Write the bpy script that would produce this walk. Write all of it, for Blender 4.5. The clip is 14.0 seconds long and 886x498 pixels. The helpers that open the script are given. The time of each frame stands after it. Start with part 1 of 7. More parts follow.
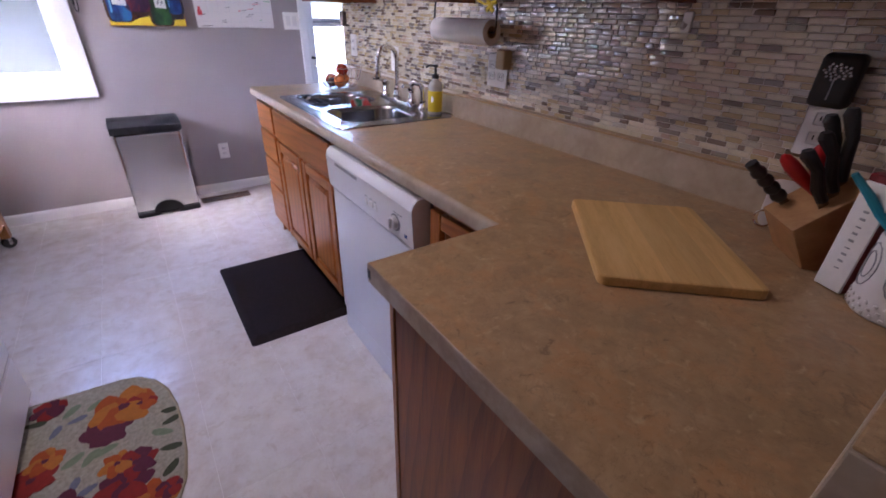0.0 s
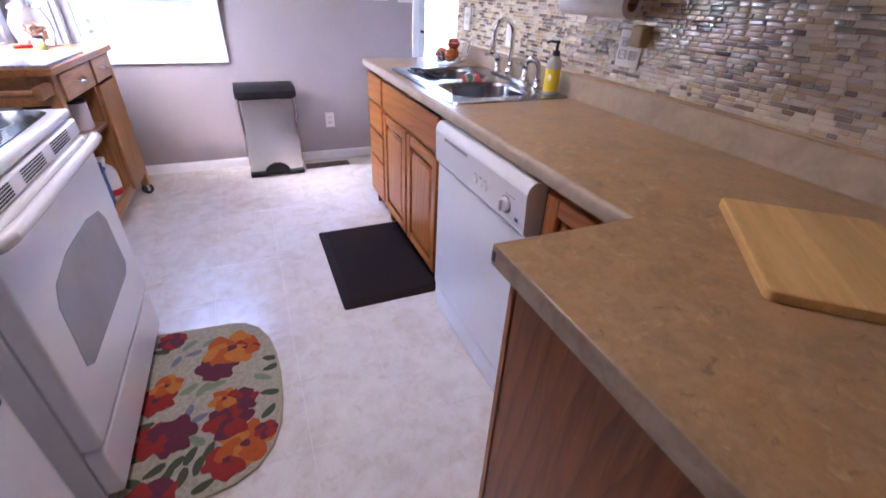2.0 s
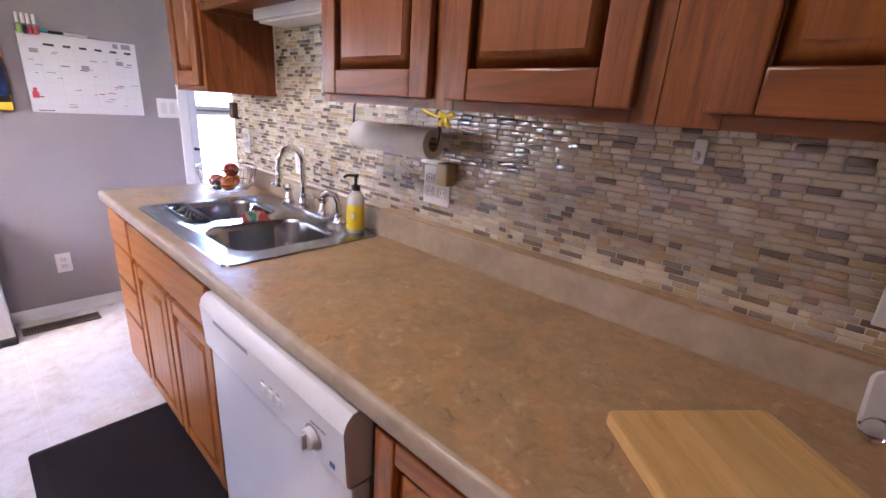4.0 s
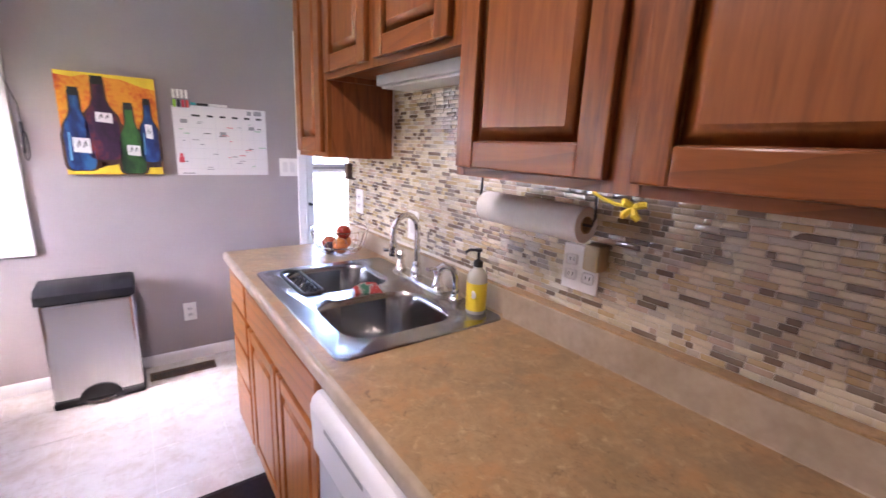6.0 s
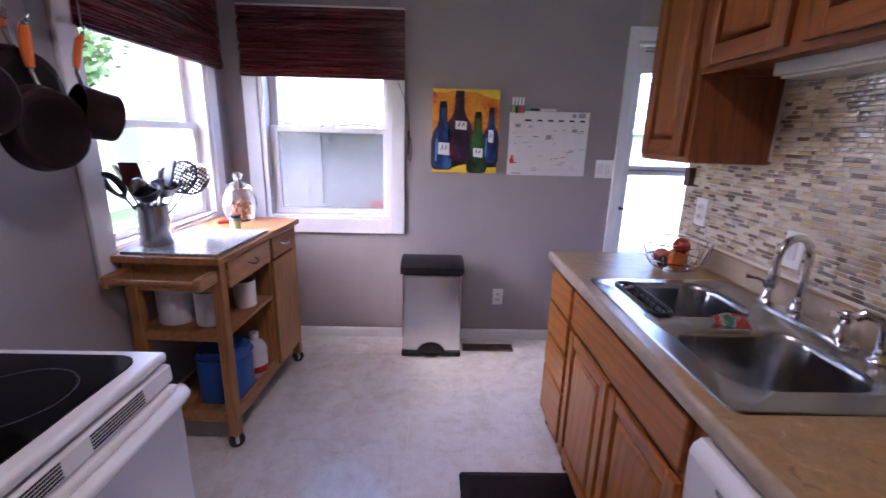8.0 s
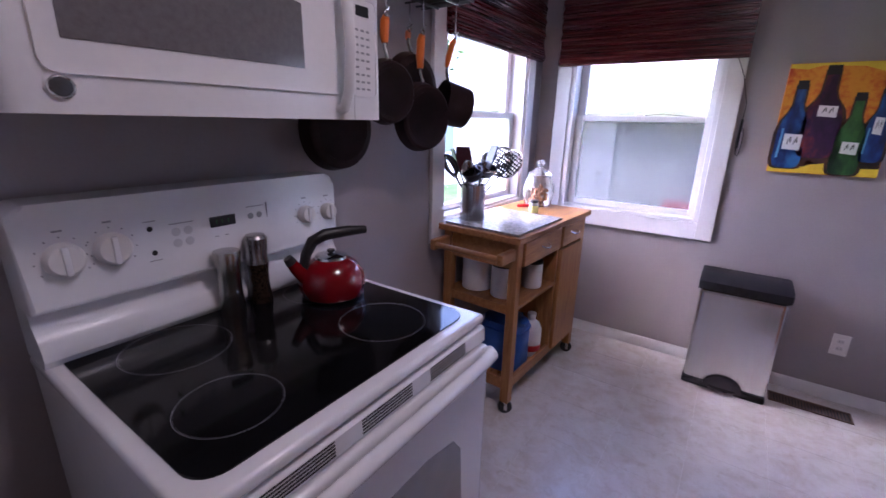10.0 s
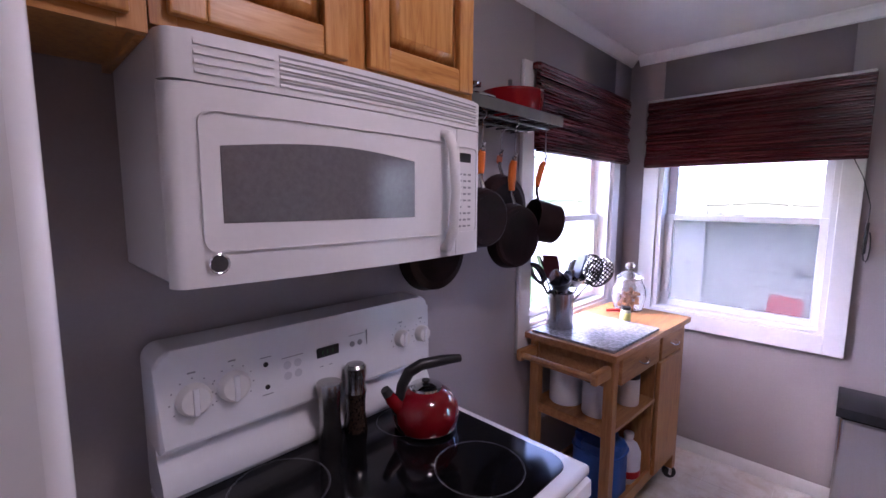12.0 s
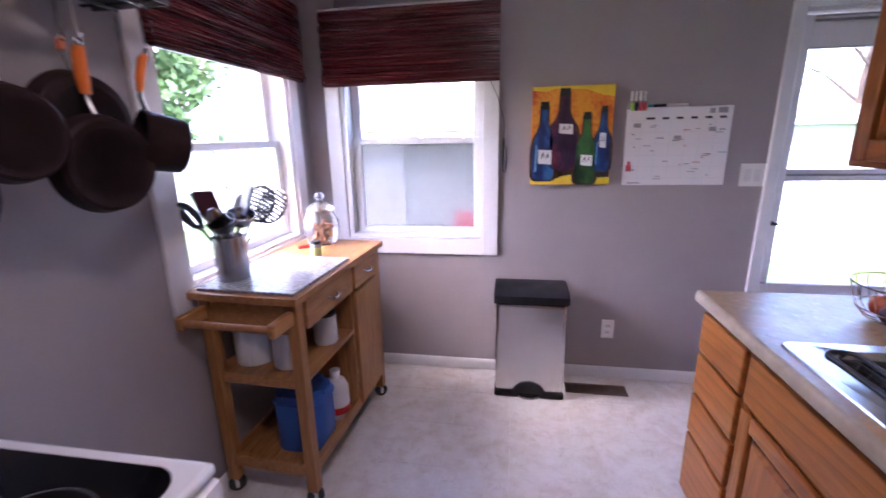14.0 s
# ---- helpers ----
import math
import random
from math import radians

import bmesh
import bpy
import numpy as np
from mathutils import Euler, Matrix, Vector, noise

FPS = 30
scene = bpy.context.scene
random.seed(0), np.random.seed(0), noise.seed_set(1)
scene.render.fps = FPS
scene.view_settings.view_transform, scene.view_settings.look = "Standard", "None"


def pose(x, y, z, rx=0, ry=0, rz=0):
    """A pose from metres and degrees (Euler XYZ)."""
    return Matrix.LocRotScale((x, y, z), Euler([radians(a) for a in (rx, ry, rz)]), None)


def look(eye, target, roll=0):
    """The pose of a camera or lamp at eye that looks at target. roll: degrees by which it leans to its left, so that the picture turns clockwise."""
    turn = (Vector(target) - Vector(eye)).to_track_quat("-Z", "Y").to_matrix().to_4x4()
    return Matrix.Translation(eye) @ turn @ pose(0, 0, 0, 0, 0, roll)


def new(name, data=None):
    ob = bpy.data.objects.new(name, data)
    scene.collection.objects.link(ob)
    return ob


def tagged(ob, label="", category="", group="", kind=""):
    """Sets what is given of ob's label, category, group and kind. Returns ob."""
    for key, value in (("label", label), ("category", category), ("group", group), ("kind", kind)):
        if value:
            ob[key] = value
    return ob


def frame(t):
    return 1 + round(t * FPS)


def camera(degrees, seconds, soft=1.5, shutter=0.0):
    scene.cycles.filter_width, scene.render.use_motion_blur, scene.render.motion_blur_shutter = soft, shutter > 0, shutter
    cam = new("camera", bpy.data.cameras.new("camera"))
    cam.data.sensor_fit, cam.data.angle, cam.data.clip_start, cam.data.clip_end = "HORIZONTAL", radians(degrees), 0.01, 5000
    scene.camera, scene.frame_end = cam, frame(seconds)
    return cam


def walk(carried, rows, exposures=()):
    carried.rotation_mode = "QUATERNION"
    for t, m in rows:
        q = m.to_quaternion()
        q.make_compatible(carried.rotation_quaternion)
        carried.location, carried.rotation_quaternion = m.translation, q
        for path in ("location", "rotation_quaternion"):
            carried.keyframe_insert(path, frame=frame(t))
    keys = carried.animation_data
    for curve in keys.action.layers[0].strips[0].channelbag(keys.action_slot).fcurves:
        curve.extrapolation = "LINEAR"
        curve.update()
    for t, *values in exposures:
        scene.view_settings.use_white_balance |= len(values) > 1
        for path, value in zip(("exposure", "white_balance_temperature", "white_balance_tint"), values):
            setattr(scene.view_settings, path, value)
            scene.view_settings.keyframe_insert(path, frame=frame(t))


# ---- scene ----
cam = camera(92.0, 14.0, shutter=0.3)
PATH = [
    (0, (0.205, 0.126, 1.309), (1.225, 1.555, 0.351), 1.9),
    (0.5, (0.184, 0.132, 1.263), (1.101, 1.544, 0.183), 6.1),
    (1, (0.149, 0.142, 1.235), (0.918, 1.549, 0.039), 6.5),
    (1.5, (0.116, 0.166, 1.238), (0.784, 1.631, 0.051), 4.3),
    (2, (0.143, 0.205, 1.282), (0.844, 1.764, 0.243), 2.7),
    (2.5, (0.248, 0.309, 1.308), (1.102, 1.852, 0.365), 3.5),
    (3, (0.34, 0.395, 1.338), (1.487, 1.844, 0.571), 5.2),
    (3.2, (0.371, 0.432, 1.34), (1.671, 1.776, 0.63), 5.1),
    (5.3, (0.463, 0.743, 1.404), (1.918, 2.018, 0.896), 2.5),
    (5.5, (0.479, 0.766, 1.41), (1.874, 2.114, 0.922), 2.7),
    (6, (0.48, 0.824, 1.417), (1.63, 2.394, 0.953), 2.5),
    (6.5, (0.467, 0.872, 1.416), (1.336, 2.616, 0.964), 2.2),
    (7, (0.375, 0.897, 1.429), (0.943, 2.755, 0.957), 2.2),
    (7.5, (0.263, 0.939, 1.443), (0.586, 2.846, 0.934), 1.1),
    (8, (0.239, 0.975, 1.429), (0.281, 2.907, 0.915), 1.5),
    (8.5, (0.207, 1.005, 1.417), (-0.073, 2.918, 0.905), 1.9),
    (9, (0.157, 1.001, 1.396), (-0.469, 2.81, 0.816), 2.4),
    (9.2, (0.148, 0.995, 1.395), (-0.597, 2.746, 0.778), 2.3),
    (11.3, (0.03, 0.972, 1.493), (-1.303, 2.414, 1.113), -0.2),
    (11.5, (0.026, 0.971, 1.513), (-1.325, 2.407, 1.175), -0.1),
    (12, (0.024, 0.96, 1.553), (-1.356, 2.389, 1.319), 0.3),
    (12.5, (0.049, 0.978, 1.553), (-1.273, 2.462, 1.326), 0.4),
    (13, (0.076, 1.032, 1.527), (-1.052, 2.65, 1.196), -0.4),
    (13.5, (0.083, 1.17, 1.503), (-0.641, 2.989, 1.092), -0.1),
    (14, (0.123, 1.337, 1.468), (-0.197, 3.244, 0.958), -1.2),
]
walk(cam, [(t, look(eye, target, roll)) for t, eye, target, roll in PATH],
     exposures=[(0.0, 4.6, 5450, 32), (1.5, 5.2, 5430, 30), (3.0, 5.18, 5580, 30), (5.3, 5.42, 5950, 31), (6.5, 5.15, 5900, 32), (7.5, 4.38, 5680, 34),
                (8.5, 3.9, 5520, 36), (9.2, 3.8, 5400, 36), (11.3, 4.0, 5500, 41), (12.5, 4.1, 5500, 41), (14.0, 4.25, 5700, 38)])

# ---- world, sun, exposure ----
SUN_ELEV, SUN_ROT = radians(48), radians(250)
world = bpy.data.worlds.new("world")
world.use_nodes = True
scene.world = world
wn = world.node_tree
sky = wn.nodes.new("ShaderNodeTexSky")
sky.sky_type = "NISHITA"
sky.sun_disc = False
sky.sun_elevation, sky.sun_rotation = SUN_ELEV, SUN_ROT
sky.air_density, sky.dust_density, sky.ozone_density = 1.0, 3.0, 1.0
wn.links.new(sky.outputs[0], wn.nodes["Background"].inputs[0])
wn.nodes["Background"].inputs[1].default_value = 0.15
sun = new("sun", bpy.data.lights.new("sun", "SUN"))
sun.data.energy, sun.data.angle, sun.data.color = 0.9, radians(20), (1.0, 0.96, 0.9)
sun.matrix_world = pose(0, 0, 9, 42, 0, 40)
# warm fill light, added below the unseen ceiling lamp
lamp = new("fill_lamp_light", bpy.data.lights.new("fill_lamp_light", "AREA"))
lamp.data.shape, lamp.data.size, lamp.data.energy, lamp.data.color = "DISK", 0.28, 0.1, (1.0, 0.88, 0.74)
lamp.matrix_world = pose(0.12, 1.62, 2.345)


# ---- building helpers ----
def thing(name, at, label, category, group="", kind=""):
    """An empty at the base of a thing."""
    ob = new(name)
    ob.location = at
    ob.empty_display_size = 0.05
    return tagged(ob, label, category, group, kind)


def origin(ob):
    o = Vector((0, 0, 0))
    while ob:
        o += ob.location
        ob = ob.parent
    return o


def mesh_of(name, bm, material, at=(0, 0, 0)):
    bmesh.ops.recalc_face_normals(bm, faces=bm.faces)
    for e in bm.edges:
        if len(e.link_faces) == 2 and e.calc_face_angle(0) > 0.6:
            e.smooth = False
    size = {f: f.calc_area() for f in bm.faces}
    for f in bm.faces:   # broad flat faces stay flat between their rounded edges
        f.smooth = size[f] < 4 * max((size[o] for e in f.edges for o in e.link_faces if o is not f), default=1e9)
    bm.transform(Matrix.Translation(-Vector(at)))
    me = bpy.data.meshes.new(name)
    bm.to_mesh(me)
    bm.free()
    me.materials.append(material)
    return me


def part(name, bm, material, parent, label=""):
    """Links a bmesh, drawn in world places, as one mesh under a thing or a part."""
    ob = new(name, mesh_of(name, bm, material, origin(parent)))
    ob.parent = parent
    return tagged(ob, label)


def solid(name, bm, material, label, category, group="", kind="", at=None):
    """A thing that is one mesh."""
    if at is None:
        n = max(1, len(bm.verts))
        at = (sum(v.co.x for v in bm.verts) / n, sum(v.co.y for v in bm.verts) / n, min(v.co.z for v in bm.verts))
    ob = new(name, mesh_of(name, bm, material, at))
    ob.location = at
    return tagged(ob, label, category, group, kind)


def box(x0, x1, y0, y1, z0, z1, bev=0.0, seg=1, bm=None):
    bm = bm or bmesh.new()
    m = Matrix.Translation(((x0 + x1) / 2, (y0 + y1) / 2, (z0 + z1) / 2)) @ Matrix.Diagonal((abs(x1 - x0), abs(y1 - y0), abs(z1 - z0), 1))
    g = bmesh.ops.create_cube(bm, size=1, matrix=m)
    if bev:
        es = list({e for v in g["verts"] for e in v.link_edges})
        bmesh.ops.bevel(bm, geom=es, offset=bev, segments=seg, profile=0.5, affect="EDGES")
    return bm


def lathe(prof, c=(0, 0, 0), n=24, m=None, bm=None):
    """Turns a profile of (radius, height) round the upright through c."""
    bm = bm or bmesh.new()
    m = m or Matrix()
    rings = []
    for r, z in prof:
        if r < 1e-5:
            rings.append([bm.verts.new(Vector(c) + (m @ Vector((0, 0, z))))])
        else:
            rings.append([bm.verts.new(Vector(c) + (m @ Vector((r * math.cos(6.28318 * k / n), r * math.sin(6.28318 * k / n), z)))) for k in range(n)])
    for a, b in zip(rings, rings[1:]):
        for k in range(n):
            q = [a[k % len(a)], a[(k + 1) % len(a)], b[(k + 1) % len(b)], b[k % len(b)]]
            q = list(dict.fromkeys(q))
            if len(q) > 2:
                bm.faces.new(q)
    for r in (rings[0], rings[-1]):
        if len(r) > 1:
            bm.faces.new(r)
    return bm


def tube(pts, r, n=8, closed=False, bm=None):
    """A round bar along a row of points."""
    bm = bm or bmesh.new()
    pts = [Vector(p) for p in pts]
    rings, last = [], None
    for i, p in enumerate(pts):
        a = pts[i - 1] if i or closed else p
        b = pts[(i + 1) % len(pts)] if i + 1 < len(pts) or closed else p
        d = (b - a).normalized()
        u = last if last is not None else (Vector((0, 0, 1)) if abs(d.z) < 0.9 else Vector((1, 0, 0)))
        u = (u - d * u.dot(d)).normalized()
        last = u
        w = d.cross(u)
        rr = r[i] if isinstance(r, (list, tuple)) else r
        rings.append([bm.verts.new(p + u * rr * math.cos(6.28318 * k / n) + w * rr * math.sin(6.28318 * k / n)) for k in range(n)])
    pairs = list(zip(rings, rings[1:])) + ([(rings[-1], rings[0])] if closed else [])
    for a, b in pairs:
        for k in range(n):
            bm.faces.new([a[k], a[(k + 1) % n], b[(k + 1) % n], b[k]])
    if not closed:
        bm.faces.new(rings[0])
        bm.faces.new(rings[-1])
    return bm


def prism(pts, h0, h1, axis="z", bev=0.0, bm=None, m=None):
    """A flat outline given depth along an axis: z takes (x, y), x takes (y, z), y takes (x, z)."""
    bm = bm or bmesh.new()
    put = {"z": lambda a, b, h: (a, b, h), "x": lambda a, b, h: (h, a, b), "y": lambda a, b, h: (a, h, b)}[axis]
    lo = [bm.verts.new(put(a, b, h0)) for a, b in pts]
    hi = [bm.verts.new(put(a, b, h1)) for a, b in pts]
    n = len(pts)
    fs = [bm.faces.new(lo), bm.faces.new(hi)]
    for k in range(n):
        fs.append(bm.faces.new([lo[k], lo[(k + 1) % n], hi[(k + 1) % n], hi[k]]))
    if bev:
        bmesh.ops.bevel(bm, geom=list(fs[1].edges), offset=bev, segments=2, profile=0.5, affect="EDGES")
    if m is not None:
        bmesh.ops.transform(bm, matrix=m, verts=bm.verts)
    return bm


def rounded(x0, x1, y0, y1, r, n=6):
    """The outline of a rectangle with round corners."""
    out = []
    for cx, cy, a in ((x1 - r, y1 - r, 0), (x0 + r, y1 - r, 90), (x0 + r, y0 + r, 180), (x1 - r, y0 + r, 270)):
        out += [(cx + r * math.cos(radians(a + 90 * k / n)), cy + r * math.sin(radians(a + 90 * k / n))) for k in range(n + 1)]
    return out


def arc(c, r, a0, a1, n, u, w):
    """Points on an arc in the plane of u and w."""
    c, u, w = Vector(c), Vector(u), Vector(w)
    return [c + u * r * math.cos(radians(a0 + (a1 - a0) * k / n)) + w * r * math.sin(radians(a0 + (a1 - a0) * k / n)) for k in range(n + 1)]


# ---- materials ----
def shader(name, color, rough=0.5, metal=0.0, **more):
    m = bpy.data.materials.new(name)
    m.use_nodes = True
    b = m.node_tree.nodes["Principled BSDF"]
    b.inputs["Base Color"].default_value = (*color, 1)
    b.inputs["Roughness"].default_value = rough
    b.inputs["Metallic"].default_value = metal
    for k, v in more.items():
        b.inputs[k.replace("_", " ")].default_value = v
    return m


def grained(name, colors, scale, stretch=(1, 1, 1), rough=(0.4, 0.55), bump=0.1, fine=6.0, metal=0.0, detail=6.0, contrast=(0.3, 0.7), per_piece=0.0, distort=0.0, coat=0.0):
    """A surface with coarse and fine variation: two or three colours over a stretched noise, finer grain, roughness and relief."""
    m = shader(name, colors[0], rough[0], metal)
    nt = m.node_tree
    N, L = nt.nodes, nt.links
    b = N["Principled BSDF"]
    b.inputs["Coat Weight"].default_value = coat
    b.inputs["Coat Roughness"].default_value = 0.15
    geo = N.new("ShaderNodeNewGeometry")
    mp = N.new("ShaderNodeMapping")
    mp.inputs["Scale"].default_value = stretch
    L.new(geo.outputs["Position"], mp.inputs["Vector"])
    big = N.new("ShaderNodeTexNoise")
    big.inputs["Scale"].default_value, big.inputs["Detail"].default_value, big.inputs["Distortion"].default_value = scale, detail, distort
    small = N.new("ShaderNodeTexNoise")
    small.inputs["Scale"].default_value, small.inputs["Detail"].default_value = scale * fine, 4
    for t in (big, small):
        L.new(mp.outputs["Vector"], t.inputs["Vector"])
    mix = N.new("ShaderNodeMath")
    mix.operation = "MULTIPLY_ADD"
    mix.inputs[1].default_value = 0.35
    L.new(small.outputs["Fac"], mix.inputs[0])
    sub = N.new("ShaderNodeMath")
    sub.operation = "SUBTRACT"
    sub.inputs[1].default_value = 0.175
    L.new(big.outputs["Fac"], sub.inputs[0])
    L.new(sub.outputs[0], mix.inputs[2])
    ramp = N.new("ShaderNodeValToRGB")
    els = ramp.color_ramp.elements
    els[0].position, els[1].position = contrast
    els[0].color, els[1].color = (*colors[0], 1), (*colors[-1], 1)
    if len(colors) == 3:
        e = els.new(sum(contrast) / 2)
        e.color = (*colors[1], 1)
    L.new(mix.outputs[0], ramp.inputs["Fac"])
    col = ramp.outputs["Color"]
    if per_piece:
        info = N.new("ShaderNodeObjectInfo")
        mr = N.new("ShaderNodeMapRange")
        mr.inputs["To Min"].default_value, mr.inputs["To Max"].default_value = 1 - per_piece, 1 + per_piece
        L.new(info.outputs["Random"], mr.inputs["Value"])
        hs = N.new("ShaderNodeHueSaturation")
        L.new(mr.outputs[0], hs.inputs["Value"])
        L.new(col, hs.inputs["Color"])
        col = hs.outputs["Color"]
    L.new(col, b.inputs["Base Color"])
    rr = N.new("ShaderNodeMapRange")
    rr.inputs["To Min"].default_value, rr.inputs["To Max"].default_value = rough
    L.new(big.outputs["Fac"], rr.inputs["Value"])
    L.new(rr.outputs[0], b.inputs["Roughness"])
    if bump:
        bp = N.new("ShaderNodeBump")
        bp.inputs["Strength"].default_value, bp.inputs["Distance"].default_value = bump, 0.002
        L.new(mix.outputs[0], bp.inputs["Height"])
        L.new(bp.outputs["Normal"], b.inputs["Normal"])
    return m


def oak(name, stretch, dark=(0.175, 0.047, 0.010), mid=(0.33, 0.103, 0.018), light=(0.43, 0.158, 0.031), rough=(0.24, 0.4)):
    return grained(name, (dark, mid, light), 7.0, stretch, rough, 0.14, 6.0, contrast=(0.27, 0.66), distort=0.9, coat=0.12)


OAK_V = oak("oak_upright", (9, 9, 0.8))
# Wall cabinets' oak: a redder tone, with their dimmer light darkened into the colour.
OAKU_V = oak("shaded_red_oak_upright", (9, 9, 0.8), (0.105, 0.028, 0.005), (0.2, 0.058, 0.0095), (0.265, 0.087, 0.016))

OAKU_F = oak("shaded_red_oak_raised_panel", (9, 9, 0.6), (0.175, 0.05, 0.008), (0.225, 0.068, 0.0115), (0.265, 0.085, 0.0155))


def cathedral(name, colors, stretch, scale, rough):
    """Flat-sawn oak: long arched growth lines over fine pores."""
    m = grained(name, colors, 7.0, tuple(9 * s if s > 0.5 else 0.6 for s in stretch), rough, 0.12, 7.0, contrast=(0.2, 0.75), distort=0.8)
    N, L = m.node_tree.nodes, m.node_tree.links
    geo, mp, wv = N.new("ShaderNodeNewGeometry"), N.new("ShaderNodeMapping"), N.new("ShaderNodeTexWave")
    mp.inputs["Scale"].default_value = stretch
    wv.wave_type, wv.bands_direction, wv.wave_profile = "BANDS", "DIAGONAL", "SAW"
    for key, val in (("Scale", scale), ("Distortion", 12.0), ("Detail", 3.0), ("Detail Scale", 0.3), ("Detail Roughness", 0.6)):
        wv.inputs[key].default_value = val
    L.new(geo.outputs["Position"], mp.inputs["Vector"])
    L.new(mp.outputs["Vector"], wv.inputs["Vector"])
    rp = N.new("ShaderNodeMapRange")
    rp.inputs["From Min"].default_value, rp.inputs["From Max"].default_value = 0.5, 1.0
    rp.inputs["To Min"].default_value, rp.inputs["To Max"].default_value = 1.0, 0.7
    L.new(wv.outputs["Fac"], rp.inputs["Value"])
    hs = N.new("ShaderNodeHueSaturation")
    b = N["Principled BSDF"]
    L.new(b.inputs["Base Color"].links[0].from_socket, hs.inputs["Color"])
    L.new(rp.outputs[0], hs.inputs["Value"])
    L.new(hs.outputs["Color"], b.inputs["Base Color"])
    return m


OAK_X = oak("oak_across", (0.8, 9, 9))
OAK_H = cathedral("oak_level", ((0.27, 0.077, 0.014), (0.36, 0.116, 0.021), (0.42, 0.15, 0.03)), (1, 0.12, 1), 13.0, (0.24, 0.38))
OAK_F = cathedral("oak_raised_panel", ((0.27, 0.079, 0.014), (0.345, 0.11, 0.02), (0.4, 0.138, 0.028)), (1, 1, 0.12), 12.0, (0.24, 0.38))
OAK_PANEL = cathedral("oak_panel", ((0.15, 0.04, 0.01), (0.27, 0.08, 0.02), (0.35, 0.116, 0.031)), (1, 1, 0.12), 13.0, (0.38, 0.5))
# Level grain of the wall cabinets' oak, darkened for their shade as well.
OAKU_H = cathedral("shaded_red_oak_level", ((0.18, 0.05, 0.008), (0.235, 0.07, 0.0115), (0.275, 0.088, 0.016)), (1, 0.14, 1), 14.0, (0.24, 0.38))
HONEY_V = oak("honey_oak_upright", (9, 9, 0.8), (0.36, 0.14, 0.03), (0.5, 0.22, 0.05), (0.58, 0.29, 0.085))
HONEY_H = oak("honey_oak_level", (9, 0.8, 9), (0.36, 0.14, 0.03), (0.5, 0.22, 0.05), (0.58, 0.29, 0.085))
BIRCH_V = oak("birch_upright", (7, 7, 0.7), (0.25, 0.098, 0.024), (0.34, 0.148, 0.04), (0.41, 0.195, 0.058), (0.35, 0.5))
BIRCH_H = oak("birch_level", (7, 0.7, 7), (0.25, 0.098, 0.024), (0.34, 0.148, 0.04), (0.41, 0.195, 0.058), (0.35, 0.5))
MAPLE = grained("maple_board", ((0.56, 0.33, 0.1), (0.66, 0.41, 0.14), (0.72, 0.47, 0.18)), 5.0, (7, 0.7, 7), (0.36, 0.5), 0.06, 8.0)
for n_ in MAPLE.node_tree.nodes:
    if n_.type == "MAPPING":   # the board lies at an angle, its grain along its length
        n_.vector_type = "TEXTURE"
        n_.inputs["Rotation"].default_value = (0, 0, math.atan2(-0.262, -0.238) - math.pi / 2)
        n_.inputs["Scale"].default_value = (1 / 7, 1 / 0.7, 1 / 7)
N_, L_ = MAPLE.node_tree.nodes, MAPLE.node_tree.links
geo_, rot_, sep_, flo_, wn2, mr2, hs2 = (N_.new("ShaderNode" + k) for k in ("NewGeometry", "Mapping", "SeparateXYZ", "Math", "TexWhiteNoise", "MapRange", "HueSaturation"))
rot_.vector_type = "TEXTURE"
rot_.inputs["Rotation"].default_value = (0, 0, math.atan2(-0.262, -0.238) - math.pi / 2)
rot_.inputs["Scale"].default_value = (0.047, 1, 1)
flo_.operation, wn2.noise_dimensions = "FLOOR", "1D"
mr2.inputs["To Min"].default_value, mr2.inputs["To Max"].default_value = 0.78, 1.1
L_.new(geo_.outputs["Position"], rot_.inputs["Vector"])
L_.new(rot_.outputs[0], sep_.inputs[0])
L_.new(sep_.outputs["X"], flo_.inputs[0])
L_.new(flo_.outputs[0], wn2.inputs["W"])
L_.new(wn2.outputs["Value"], mr2.inputs["Value"])
L_.new(mr2.outputs[0], hs2.inputs["Value"])
b_ = N_["Principled BSDF"].inputs["Base Color"]
L_.new(b_.links[0].from_socket, hs2.inputs["Color"])
L_.new(hs2.outputs["Color"], b_)
LAMINATE = grained("laminate", ((0.30, 0.182, 0.082), (0.40, 0.262, 0.128), (0.52, 0.37, 0.205)), 22.0, (1, 1, 1), (0.24, 0.36), 0.03, 4.0, detail=12, contrast=(0.16, 0.82), distort=0.35)


